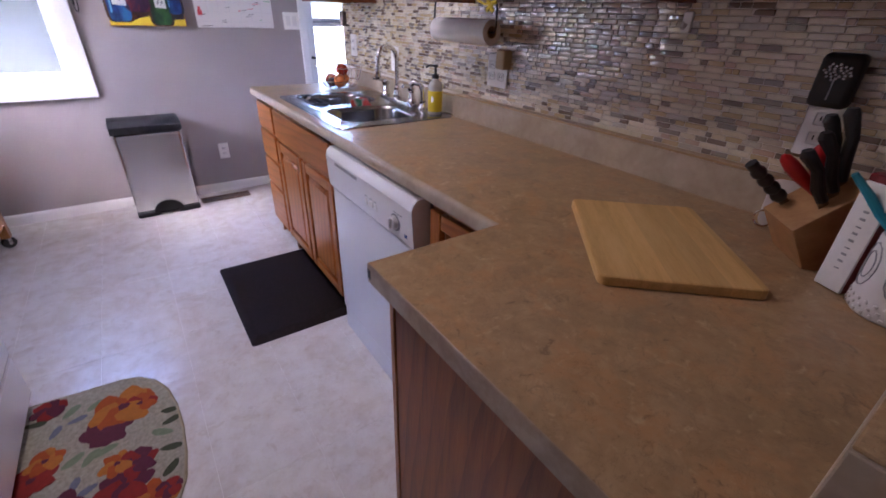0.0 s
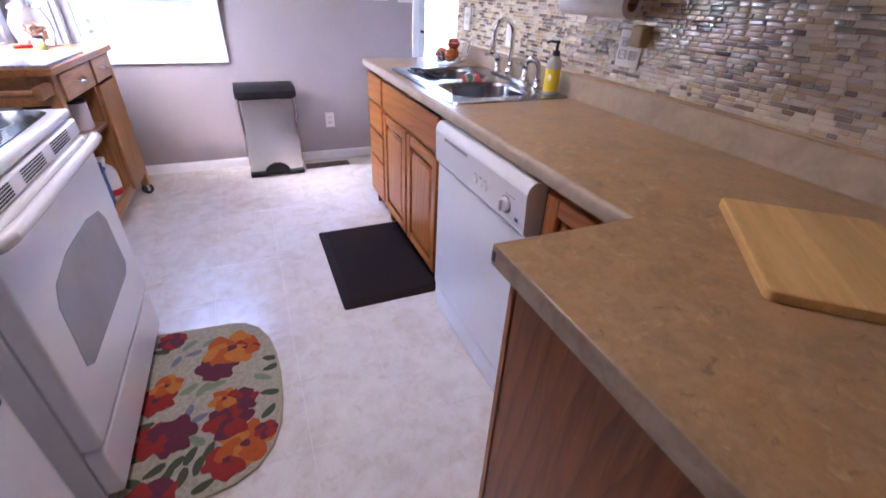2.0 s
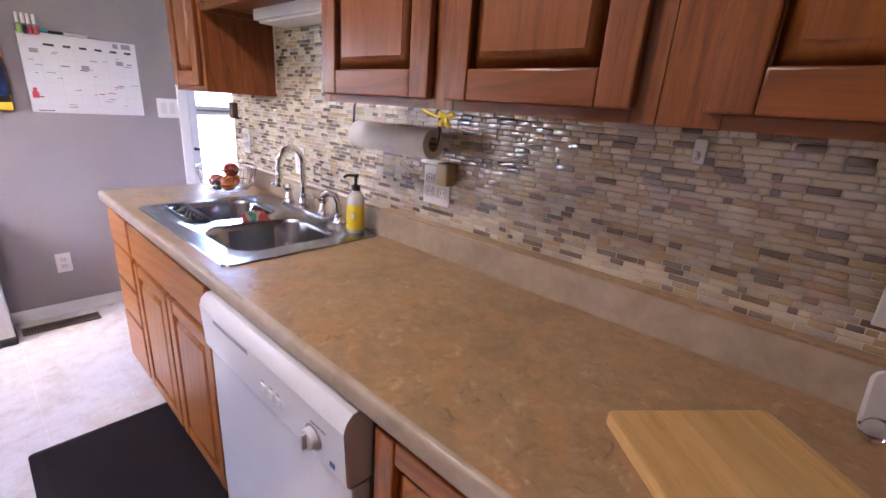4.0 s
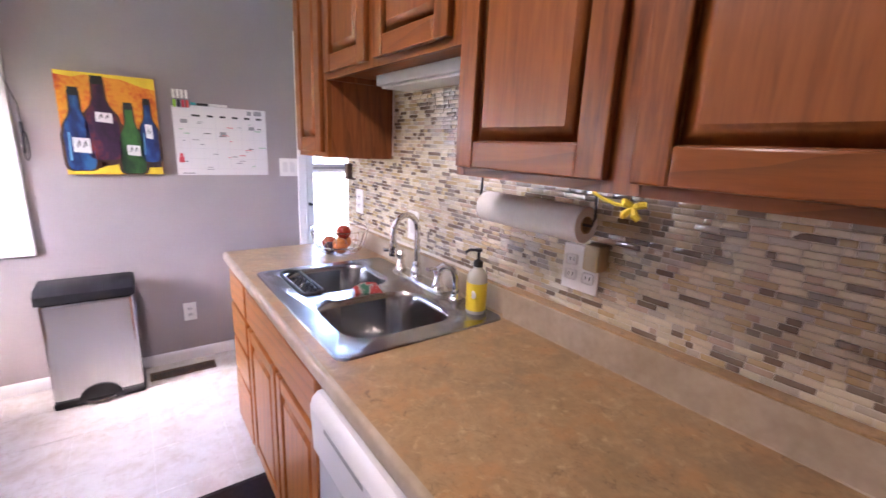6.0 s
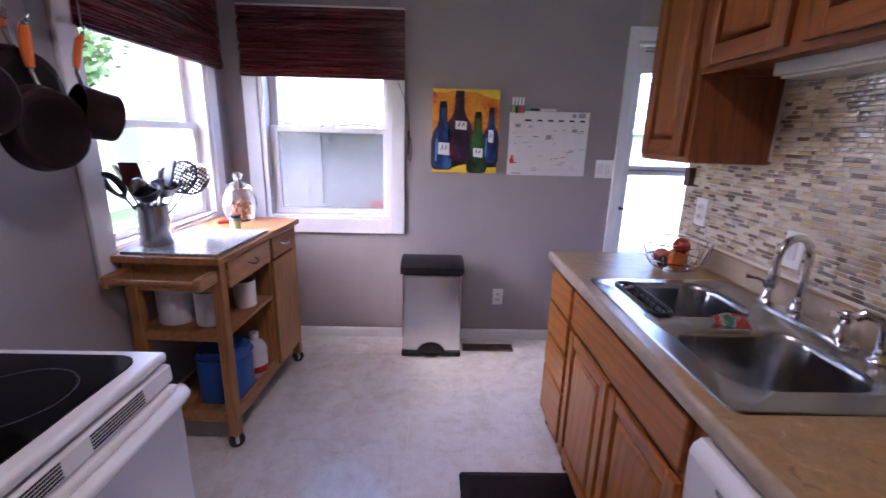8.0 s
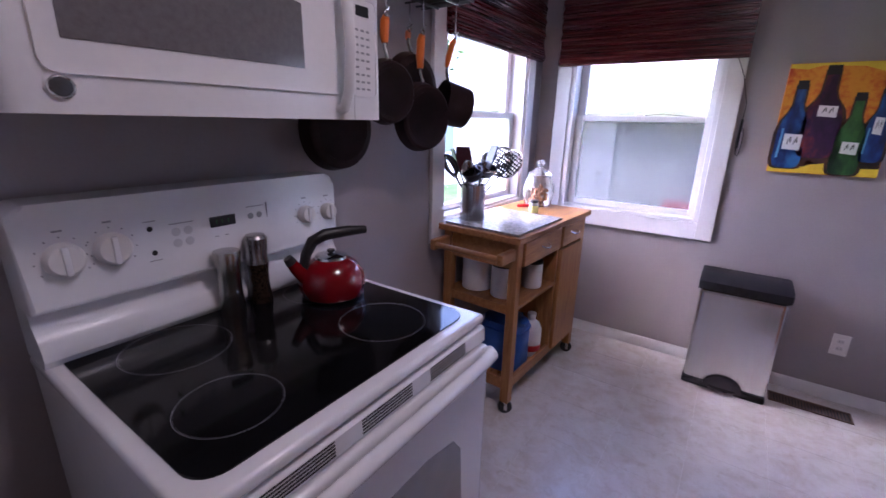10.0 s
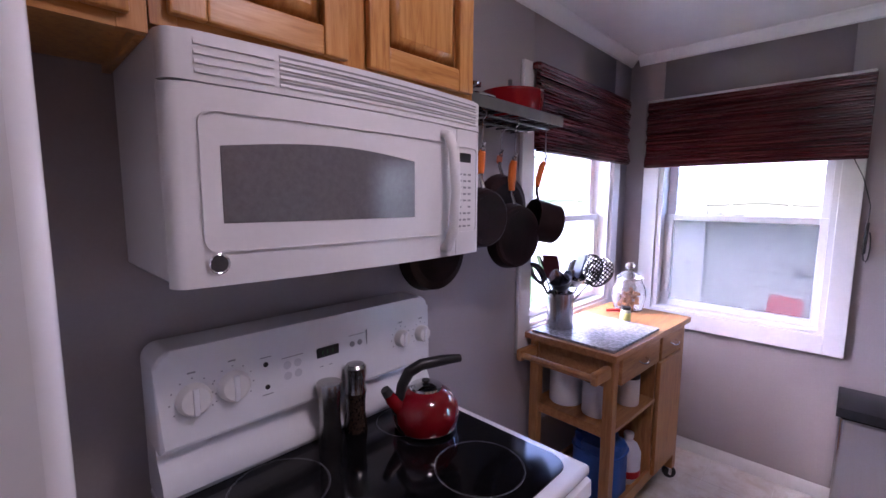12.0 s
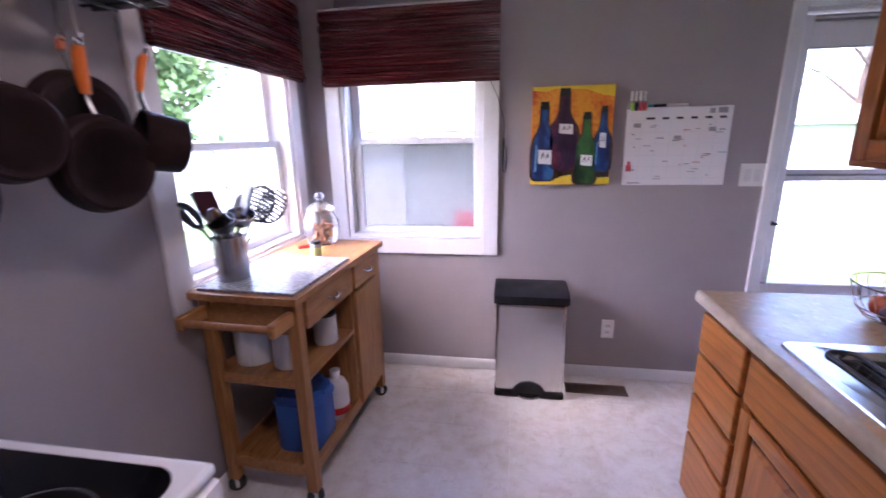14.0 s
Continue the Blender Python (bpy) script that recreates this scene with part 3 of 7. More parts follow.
def face_frame(parent, face, sgn, y0, y1, z0, z1, stiles, rails, V, Hm, t=0.019):
    for a, b in stiles:
        part("frame_stile", box(face, face - sgn * t, a, b, z0, z1, 0.001), V, parent)
    for a, b, c0, c1 in rails:
        part("frame_rail", box(face - sgn * 0.001, face - sgn * (t - 0.001), a, b, c0, c1), Hm, parent)


FB = 0.815   # front of the base cabinets' frames


def base_carcass(th, y0, y1, x1=1.40, top=0.872, end=None):
    for a, b in ((y0, y0 + 0.016), (y1 - 0.016, y1)):
        part("side_panel", box(FB + 0.02, x1, a, b, 0.0, top), OAK_V, th)
    part("bottom_panel", box(FB + 0.02, x1, y0 + 0.016, y1 - 0.016, 0.1, 0.116), OAK_V, th)
    part("back_panel", box(x1 - 0.012, x1, y0 + 0.016, y1 - 0.016, 0.116, top), OAK_V, th)
    part("toe_kick", box(FB + 0.075, FB + 0.09, y0 + 0.016, y1 - 0.016, 0, 0.1), OAK_PANEL, th)


cab = thing("drawer_cabinet", (1.1, 2.73, 0), "honey oak base cabinet with four plain drawers at the counter's end", "cabinet")
base_carcass(cab, 2.572, 2.885)
face_frame(cab, FB, -1, 2.572, 2.885, 0.1, 0.872, [(2.572, 2.60), (2.857, 2.885)], [(2.60, 2.857, 0.853, 0.872), (2.60, 2.857, 0.1, 0.125), (2.60, 2.857, 0.685, 0.702)], OAK_V, OAK_H)
for lo, hi in ((0.705, 0.85), (0.54, 0.692), (0.372, 0.527), (0.115, 0.36)):
    slab_front(cab, FB - 0.001, 2.585, 2.873, lo, hi, -1, OAK_H)

cab = thing("sink_cabinet", (1.1, 2.13, 0), "honey oak sink base cabinet with two raised-panel doors", "cabinet")
base_carcass(cab, 1.705, 2.570, top=0.70)
face_frame(cab, FB, -1, 1.705, 2.57, 0.1, 0.872, [(1.705, 1.775), (2.545, 2.57), (2.14, 2.178)], [(1.775, 2.14, 0.853, 0.872), (2.178, 2.545, 0.853, 0.872), (1.775, 2.14, 0.1, 0.125), (2.178, 2.545, 0.1, 0.125), (1.775, 2.14, 0.675, 0.71), (2.178, 2.545, 0.675, 0.71)], OAK_V, OAK_H)
slab_front(cab, FB - 0.001, 1.765, 2.555, 0.705, 0.85, -1, OAK_H, "false_front")
for a, b in ((1.765, 2.148), (2.17, 2.555)):
    d = panel_door(cab, FB - 0.001, a, b, 0.115, 0.68, -1, OAK_V, OAK_H)

cab = thing("corner_cabinet", (1.1, 0.9, 0), "honey oak corner base cabinet with a narrow raised-panel door", "cabinet")
base_carcass(cab, 0.735, 1.035)
face_frame(cab, FB, -1, 0.735, 1.035, 0.1, 0.872, [(0.735, 0.765), (1.012, 1.035)], [(0.765, 1.012, 0.845, 0.872), (0.765, 1.012, 0.1, 0.125)], OAK_V, OAK_H)
panel_door(cab, FB - 0.001, 0.755, 1.02, 0.115, 0.85, -1, OAK_V, OAK_H)

# peninsula: its plain end panel stands beside the walkway
cab = thing("peninsula_cabinet", (0.95, 0.42, 0), "oak-veneered peninsula cabinet with a plain end panel", "cabinet")
bm = bmesh.new()
box(0.512, 0.528, 0.10, 0.705, 0.095, 0.872, 0.002, 1, bm)
box(0.512, 0.528, 0.10, 0.63, 0.0, 0.095, 0.002, 1, bm)
part("end_panel", bm, OAK_PANEL, cab, "dark red-brown oak veneer panel")
part("corner_post", box(0.509, 0.56, 0.705, 0.722, 0.095, 0.872, 0.002), OAK_V, cab)
bm = bmesh.new()
box(0.53, 1.40, 0.10, 0.70, 0.095, 0.111, bm=bm)
box(0.56, FB + 0.10, 0.706, 0.72, 0.095, 0.872, bm=bm)
part("body", bm, OAK_V, cab)
part("toe_kick", box(0.55, 1.3, 0.615, 0.63, 0, 0.095), OAK_PANEL, cab)

# ---- worktop, one L-shaped piece with a sink cut-out ----
top = thing("worktop", (1.1, 1.6, 0.872), "brown stone-look laminate worktop with a post-formed edge", "worktop")
bm = bmesh.new()
Z0, Z1 = 0.876, 0.914
SX0, SX1, SY0, SY1 = 0.865, 1.325, 1.725, 2.475
box(0.795, SX0, 0.7435, 2.9135, Z0, Z1, bm=bm)
box(SX1, 1.415, 0.7435, 2.9135, Z0, Z1, bm=bm)
box(SX0, SX1, 0.7435, SY0, Z0, Z1, bm=bm)
box(SX0, SX1, SY1, 2.9135, Z0, Z1, bm=bm)
box(0.4815, 1.415, 0.09, 0.7435, Z0, Z1, bm=bm)
bmesh.ops.remove_doubles(bm, verts=bm.verts, dist=0.0005)
part("slab", bm, LAMINATE, top)


def nosing(name, a, b, out, rolled=False):
    """A flat laminate edge strip from a to b, standing out along out."""
    a, b, out = Vector((*a, 0)), Vector((*b, 0)), Vector((*out, 0))
    bm = bmesh.new()
    prof = [(0.0133, Z1 + 0.0003), (0.0142, Z1 - 0.0002), (0.0150, Z1 - 0.0022), (0.0152, Z1 - 0.006), (0.0152, Z0 - 0.002), (0.0133, Z0 - 0.002)]
    if rolled:
        prof = [(0, Z1), (0.006, Z1 - 0.0006), (0.0105, Z1 - 0.003), (0.0135, Z1 - 0.008), (0.015, Z1 - 0.016), (0.0145, Z0 + 0.006), (0.012, Z0 - 0.001), (0.008, Z0 - 0.002), (0, Z0 - 0.002)]
    ra, rb = [[bm.verts.new((p.x + out.x * d, p.y + out.y * d, z)) for d, z in prof] for p in (a, b)]
    n = len(prof)
    for k in range(n):
        bm.faces.new([ra[k], ra[(k + 1) % n], rb[(k + 1) % n], rb[k]])
    bm.faces.new(ra)
    bm.faces.new(rb)
    return part(name, bm, UPSTAND if rolled else LAM_EDGE, top, "paler worn laminate edge")


UPSTAND = grained("laminate_upstand", ((0.33, 0.255, 0.175), (0.42, 0.335, 0.24), (0.5, 0.415, 0.315)), 13.0, (1, 1, 1), (0.3, 0.42), 0.03, 5.0, detail=9, contrast=(0.2, 0.8), distort=0.6)
LAM_EDGE = grained("laminate_edge", ((0.27, 0.19, 0.125), (0.35, 0.255, 0.17), (0.43, 0.33, 0.235)), 17.0, (1, 1, 1), (0.3, 0.4), 0.04, 6.0, detail=9, distort=0.6)
nosing("front_edge", (0.795, 0.7437), (0.795, 2.9152), (-1, 0), True)
nosing("front_edge", (0.495, 0.09), (0.495, 0.7452), (-1, 0))
nosing("front_edge", (0.4817, 0.73), (0.7798, 0.73), (0, 1))
nosing("front_edge", (0.796, 2.90), (1.415, 2.90), (0, 1))
part("chip", prism([(0.4792, 0.734), (0.4812, 0.733), (0.4812, 0.7458), (0.4794, 0.7456)], Z0 + 0.006, Z1 - 0.012, "z"), BLACK, top, "dark chip in the corner edge")
# upstands


def upstand(label, at, x0, x1, y0, y1, z1, front):
    """A laminate strip on the worktop against a wall, with a worn tan edge along its top front."""
    th = thing("backsplash_upstand", at, label, "upstand")
    part("strip", box(x0, x1, y0, y1, Z1 + 0.0005, z1 - 0.006, 0.003, 2), UPSTAND, th)
    part("top_cap", box(x0 + 0.0015, x1 - 0.0005, y0 + 0.0015, y1 - 0.0015, z1 - 0.0062, z1, 0.0028, 2), LAMINATE, th, "tan laminate cap strip")
    if front == "-x":
        part("caulk_bead", box(x0 - 0.003, x0 + 0.001, y0, y1, Z1 + 0.0002, Z1 + 0.0030, 0.0012), UPSTAND, th, "thin pale caulk line")
    return th


upstand("brown laminate upstand along the wall", (1.38, 0.9, 0.914), 1.366, 1.412, 0.125, 1.71, 1.010, "-x")
upstand("brown laminate upstand behind the sink", (1.40, 2.3, 0.914), 1.388, 1.412, 1.712, 2.91, 1.0, "-x")
upstand("brown laminate upstand against the partition", (1.0, 0.105, 0.914), 0.62, 1.412, 0.087, 0.122, 1.010, "+y")

# ---- wall cabinets on the counter side ----
FU = 1.118


def wall_cabinet(label, y0, y1, z0, z1, doors, frame_stiles, near_side=True):
    th = thing("wall_cabinet", (1.26, (y0 + y1) / 2, z0), label, "cabinet", "oak wall cabinets over the counter")
    for a, b in ((y0, y0 + 0.014), (y1 - 0.014, y1)):
        part("side_panel", box(FU + 0.019, 1.418, a, b, z0, z1), OAK_PANEL, th)
    part("bottom_panel", box(FU + 0.019, 1.418, y0 + 0.014, y1 - 0.014, z0 + 0.02, z0 + 0.034), OAK_PANEL, th)
    part("top_panel", box(FU + 0.019, 1.418, y0 + 0.014, y1 - 0.014, z1 - 0.014, z1), OAK_PANEL, th)
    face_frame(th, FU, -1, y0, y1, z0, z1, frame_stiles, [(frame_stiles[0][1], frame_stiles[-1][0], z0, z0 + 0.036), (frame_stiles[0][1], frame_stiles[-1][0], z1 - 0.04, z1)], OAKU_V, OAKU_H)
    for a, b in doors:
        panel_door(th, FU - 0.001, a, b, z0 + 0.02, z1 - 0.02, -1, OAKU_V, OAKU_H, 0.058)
    return th


wall_cabinet("single-door oak wall cabinet beyond the sink", 2.488, 2.832, 1.356, 2.135, [(2.515, 2.805)], [(2.488, 2.53), (2.79, 2.832)])
wall_cabinet("short two-door oak wall cabinet over the sink", 1.655, 2.487, 1.645, 2.135, [(1.69, 2.072), (2.126, 2.472)], [(1.655, 1.70), (2.06, 2.138), (2.455, 2.487)])
wall_cabinet("two-door raised-panel oak wall cabinet over the counter", 0.785, 1.654, 1.354, 2.135, [(0.818, 1.196), (1.242, 1.636)], [(0.785, 0.83), (1.185, 1.255), (1.625, 1.654)])
wall_cabinet("single-door oak wall cabinet beside the partition", 0.09, 0.784, 1.354, 2.135, [(0.30, 0.722)], [(0.09, 0.32), (0.70, 0.784)])
uc = thing("under_cabinet_light", (1.3, 2.05, 1.64), "white under-cabinet light fitting, switched off", "light")
part("housing", box(1.26, 1.40, 1.70, 2.36, 1.628, 1.6785, 0.006, 2), WHITE, uc)
part("diffuser", box(1.272, 1.388, 1.72, 2.34, 1.618, 1.6275, 0.004, 2), PLATE, uc)

# ---- dishwasher ----
dw = thing("dishwasher", (1.1, 1.37, 0), "white dishwasher under the counter with a round dial", "dishwasher")
Y0, Y1 = 1.055, 1.695
part("tub", box(0.82, 1.38, Y0 + 0.01, Y1 - 0.01, 0.02, 0.862), GREYPLASTIC, dw)
part("door", box(0.776, 0.82, Y0, Y1, 0.125, 0.70, 0.006, 2), ENAMEL, dw)
part("kick_panel", box(0.782, 0.815, Y0, Y1, 0.005, 0.118, 0.005, 2), ENAMEL, dw)
cp = part("control_panel", prism([(0.82, 0.704), (0.772, 0.704), (0.764, 0.716), (0.758, 0.83), (0.764, 0.850), (0.778, 0.862), (0.82, 0.864)], Y0, Y1, "y", 0.004), MW_WHITE, dw)
part("handle_recess", box(0.7575, 0.764, Y0 + 0.36, Y1 - 0.09, 0.812, 0.824, 0.001), GREYPLASTIC, cp)
part("dial_ring", lathe([(0.027, 0), (0.027, 0.003), (0.024, 0.004), (0, 0.004)], (0.7625, 1.155, 0.762), 28, Matrix.Rotation(radians(-90), 4, "Y")), GREYPLASTIC, cp)
k = lathe([(0.022, 0), (0.02, 0.012), (0.018, 0.014), (0, 0.014)], (0.760, 1.155, 0.762), 28, Matrix.Rotation(radians(-90), 4, "Y"))
box(0.736, 0.748, 1.152, 1.158, 0.745, 0.779, 0.002, 1, k)
part("dial", k, MW_WHITE, cp)
for yy in (1.285, 1.315, 1.35):
    part("button", box(0.7575, 0.764, yy - 0.010, yy + 0.010, 0.752, 0.772, 0.002), PLATE, cp)
    part("marking", box(0.7590, 0.7600, yy - 0.007, yy + 0.007, 0.779, 0.782), GREYINK, cp)
part("badge", box(0.7592, 0.7604, 1.085, 1.10, 0.735, 0.745), BLUEPLASTIC, cp)
for s in (0.0, 0.12, 0.24):
    part("marking", box(0.7585, 0.7596, 1.11 + 0.15 * s, 1.125 + 0.15 * s, 0.794, 0.797), GREYINK, cp)

# ---- sink ----
sk = thing("sink", (1.1, 2.1, 0.914), "stainless steel double-bowl sink set into the worktop", "sink")
NB = (0.892, 1.248, 1.765, 2.075)   # near bowl
FB2 = (0.905, 1.245, 2.155, 2.470)  # far bowl


def ring_faces(bm, a, b):
    n = len(a)
    for k in range(n):
        bm.faces.new([a[k], a[(k + 1) % n], b[(k + 1) % n], b[k]])


def bowl(bm, r, depth):
    x0, x1, y0, y1 = r
    rings = []
    for ins, z, rad in ((0.0, 0.9195, 0.088), (0.004, 0.9165, 0.086), (0.010, 0.90, 0.084), (0.016, 0.9 - depth * 0.75, 0.082), (0.03, 0.9 - depth * 0.93, 0.075), (0.07, 0.9 - depth, 0.06)):
        rings.append([bm.verts.new((a, b, z)) for a, b in rounded(x0 + ins, x1 - ins, y0 + ins, y1 - ins, rad, 6)])
    for a, b in zip(rings, rings[1:]):
        ring_faces(bm, a, b)
    bm.faces.new(rings[-1])
    return rings[0]


bm = bmesh.new()
out = rounded(0.828, 1.362, 1.692, 2.513, 0.03, 4)
e0 = [bm.verts.new((a, b, 0.9145)) for a, b in out]
e1 = [bm.verts.new((0.828 + 0.003 + (a - 0.828) * 0.99, 1.692 + 0.003 + (b - 1.692) * 0.993, 0.9195)) for a, b in out]
ring_faces(bm, e0, e1)
r1 = bowl(bm, NB, 0.17)
r2 = bowl(bm, FB2, 0.17)
edges = []
for ring in (e1, r1, r2):
    for k in range(len(ring)):
        e = bm.edges.get((ring[k], ring[(k + 1) % len(ring)])) or bm.edges.new((ring[k], ring[(k + 1) % len(ring)]))
        edges.append(e)
bmesh.ops.triangle_fill(bm, use_beauty=True, use_dissolve=False, edges=edges, normal=(0, 0, 1))
part("basin", bm, STEEL, sk)
for (x0, x1, y0, y1) in (NB, FB2):
    part("drain", lathe([(0, 0.004), (0.018, 0.004), (0.02, 0.001), (0.034, 0.0015), (0.042, 0.004), (0.045, 0.001), (0.045, 0.0)], ((x0 + x1) / 2, (y0 + y1) / 2, 0.7302), 24), CHROME, sk)

fc = thing("faucet", (1.325, 2.13, 0.92), "chrome two-handle kitchen faucet with a tall arched spout", "faucet")
part("deck_plate", prism(rounded(1.30, 1.352, 1.955, 2.30, 0.024, 6), 0.9195, 0.932, "z", 0.004), CHROME, fc)
d = Vector((-0.97, -0.24, 0)).normalized()
b0 = Vector((1.333, 2.155, 0.93))
pts = [b0, b0 + Vector((0, 0, 0.17))] + arc(b0 + Vector((0, 0, 0.18)) + d * 0.062, 0.062, 180, 0, 12, d, (0, 0, 1)) + [b0 + d * 0.124 + Vector((0, 0, 0.15))]
part("spout", tube(pts, 0.011, 12), CHROME, fc)
part("spout_collar", lathe([(0.02, 0), (0.024, 0.01), (0.02, 0.03), (0.015, 0.04), (0.017, 0.05), (0.012, 0.06)], b0, 18), CHROME, fc)
tip = b0 + d * 0.124 + Vector((0, 0, 0.10))
part("spout_tip", lathe([(0, 0), (0.013, 0), (0.016, 0.012), (0.013, 0.03), (0.016, 0.038), (0.012, 0.055)], tip, 16), CHROME, fc)
for yy, s in ((2.262, 1), (2.000, -1)):
    v = part("valve", lathe([(0.022, 0), (0.024, 0.008), (0.016, 0.02), (0.013, 0.045), (0.019, 0.055), (0.02, 0.065), (0.012, 0.078), (0, 0.08)], (1.325, yy, 0.931), 18), CHROME, fc)
    part("lever", tube([(1.325, yy, 0.995), (1.29, yy + 0.015 * s, 1.008), (1.262, yy + 0.026 * s, 1.012)], (0.007, 0.006, 0.008), 10), CHROME, v)
sp = thing("side_sprayer", (1.325, 1.895, 0.92), "chrome pull-out side sprayer in the sink deck", "sprayer")
part("base", lathe([(0.024, 0), (0.024, 0.006), (0.017, 0.014), (0.015, 0.03), (0.017, 0.036), (0.012, 0.036)], (1.325, 1.895, 0.9196), 18), CHROME, sp)
part("wand", tube([(1.325, 1.895, 0.952), (1.325, 1.897, 1.0), (1.315, 1.905, 1.028), (1.292, 1.925, 1.034), (1.28, 1.935, 1.02)], (0.011, 0.012, 0.013, 0.015, 0.013), 12), CHROME, sp)
rk = thing("dish_tray", (0.985, 2.30, 0.86), "black plastic caddy hung over the sink's divider", "sink caddy")
bm = bmesh.new()
for z, ins in ((0.921, 0.0), (0.895, 0.006)):
    tube([(a, b, z) for a, b in rounded(0.905 + ins, 0.975 + ins, 2.17, 2.46, 0.03, 5)], 0.006, 8, True, bm)
for k in range(7):
    y = 2.20 + 0.038 * k
    tube([(0.906, y, 0.921), (0.915, y, 0.89), (0.94, y, 0.872), (0.965, y, 0.89), (0.976, y, 0.921)], 0.003, 6, False, bm)
part("rack", bm, BLACK, rk)
dc = solid("dish_cloth", prism([(math.cos(6.28 * k / 14) * (0.05 + 0.008 * math.sin(3 * k)), math.sin(6.28 * k / 14) * (0.037 + 0.006 * math.cos(2 * k))) for k in range(14)], 0, 0.012, "z", 0.004, None,
                               Matrix.Translation((1.105, 2.10, 0.917)) @ Euler((radians(70), radians(20), radians(-30))).to_matrix().to_4x4() @ Matrix.Scale(1.0, 4)),
           grained("patterned_cloth", ((0.04, 0.16, 0.10), (0.42, 0.40, 0.36), (0.4, 0.05, 0.04)), 16.0, (1, 1, 1), (0.7, 0.9), 0.2, contrast=(0.42, 0.56)), "patterned sponge cloth in green, white and red on the sink divider", "cloth")
solid("red_scrubber", box(0.99, 1.06, 1.96, 2.03, 0.7305, 0.752, 0.006, 2), REDPLASTIC, "red scrubbing pad in the sink bowl", "scrubber")
solid("drain_stopper", lathe([(0, 0), (0.03, 0), (0.034, 0.008), (0.02, 0.014), (0.008, 0.016), (0.01, 0.03), (0, 0.032)], (1.12, 1.83, 0.7305), 18), STEEL, "steel sink strainer lying in the bowl", "strainer")

so = thing("soap_bottle", (1.31, 1.775, 0.92), "clear hand soap bottle with a yellow label and black pump", "soap bottle")
C = (1.312, 1.775, 0.9197)
part("bottle", lathe([(0, 0), (0.028, 0), (0.031, 0.005), (0.031, 0.118), (0.026, 0.132), (0.014, 0.142), (0.014, 0.15)], C, 24), shader("soap_plastic", (0.72, 0.71, 0.66), 0.25, Transmission_Weight=0.3), so)
lb = part("label", lathe([(0.0315, 0.012), (0.0318, 0.013), (0.0318, 0.098), (0.0315, 0.099)], C, 24), YELLOW, so, "yellow printed label")
part("label_mark", lathe([(0.0, 0.0), (0.012, 0.0), (0.012, 0.002), (0, 0.002)], (1.312 - 0.027, 1.775 - 0.0175, 0.9197 + 0.066), 16, Matrix.Rotation(radians(-90), 4, "Y") @ Matrix.Rotation(0.0, 4, "Z")), PLATE, lb)
pm = lathe([(0.015, 0.148), (0.015, 0.165), (0.008, 0.167), (0.005, 0.17), (0.005, 0.192), (0.01, 0.194), (0.01, 0.203), (0, 0.204)], C, 16)
tube([(1.312, 1.775, 1.118), (1.285, 1.785, 1.12), (1.272, 1.79, 1.112)], 0.0045, 8, False, pm)
part("pump", pm, BLACK, so, "black pump head")

# ---- fruit basket ----
fb = thing("fruit_basket", (1.235, 2.665, 0.915), "round chrome wire fruit basket on the worktop", "basket")
bm = bmesh.new()
FC = Vector((1.235, 2.665, 0.915))
wire = [(0.055, 0.004), (0.085, 0.012), (0.11, 0.045), (0.125, 0.09), (0.13, 0.118)]
for r, z in (wire[0], wire[2], wire[4]):
    part("ring", tube([FC + Vector((r * math.cos(6.2832 * k / 28), r * math.sin(6.2832 * k / 28), z)) for k in range(28)], 0.0026, 6, True), CHROME, fb)
bm = bmesh.new()
for k in range(18):
    a = 6.2832 * k / 18
    tube([FC + Vector((r * math.cos(a), r * math.sin(a), z)) for r, z in wire], 0.0016, 5, False, bm)
part("ribs", bm, CHROME, fb)


def fruit(name, at, r, mat, label, squash=0.93):
    bm = lathe([(0, -squash * r * 0.9), (r * 0.3, -squash * r * 0.97), (r * 0.7, -squash * r * 0.72), (r * 0.97, -squash * r * 0.2), (r * 0.98, squash * r * 0.2), (r * 0.75, squash * r * 0.7), (r * 0.35, squash * r * 0.95), (r * 0.1, squash * r * 0.85), (0, squash * r * 0.8)], (0, 0, 0), 18)
    bmesh.ops.transform(bm, matrix=Matrix.Translation(at) @ Euler((0.4 * r * 20, 0.3, at[1] * 9)).to_matrix().to_4x4(), verts=bm.verts)
    return solid(name, bm, mat, label, "fruit", "fruit in the basket")


ORG = grained("orange_peel", ((0.5, 0.12, 0.01), (0.62, 0.18, 0.02)), 30.0, (1, 1, 1), (0.35, 0.5), 0.3)
APL = grained("apple_skin", ((0.28, 0.02, 0.015), (0.5, 0.12, 0.04)), 14.0, (1, 1, 1), (0.2, 0.35), 0.05)
GRP = grained("dark_grape", ((0.03, 0.01, 0.02), (0.06, 0.02, 0.035)), 20.0, (1, 1, 1), (0.3, 0.45), 0.05)
fruit("orange", (1.215, 2.615, 0.962), 0.037, ORG, "orange in the wire basket")
fruit("orange", (1.268, 2.70, 0.962), 0.037, ORG, "orange in the wire basket")
fruit("apple", (1.245, 2.645, 1.018), 0.034, APL, "red apple on top of the fruit")
fruit("apple", (1.195, 2.69, 0.962), 0.035, APL, "red apple in the wire basket")
fruit("plum", (1.175, 2.635, 0.955), 0.027, GRP, "dark plum in the wire basket")
fruit("plum", (1.22, 2.735, 0.957), 0.027, GRP, "dark plum in the wire basket")

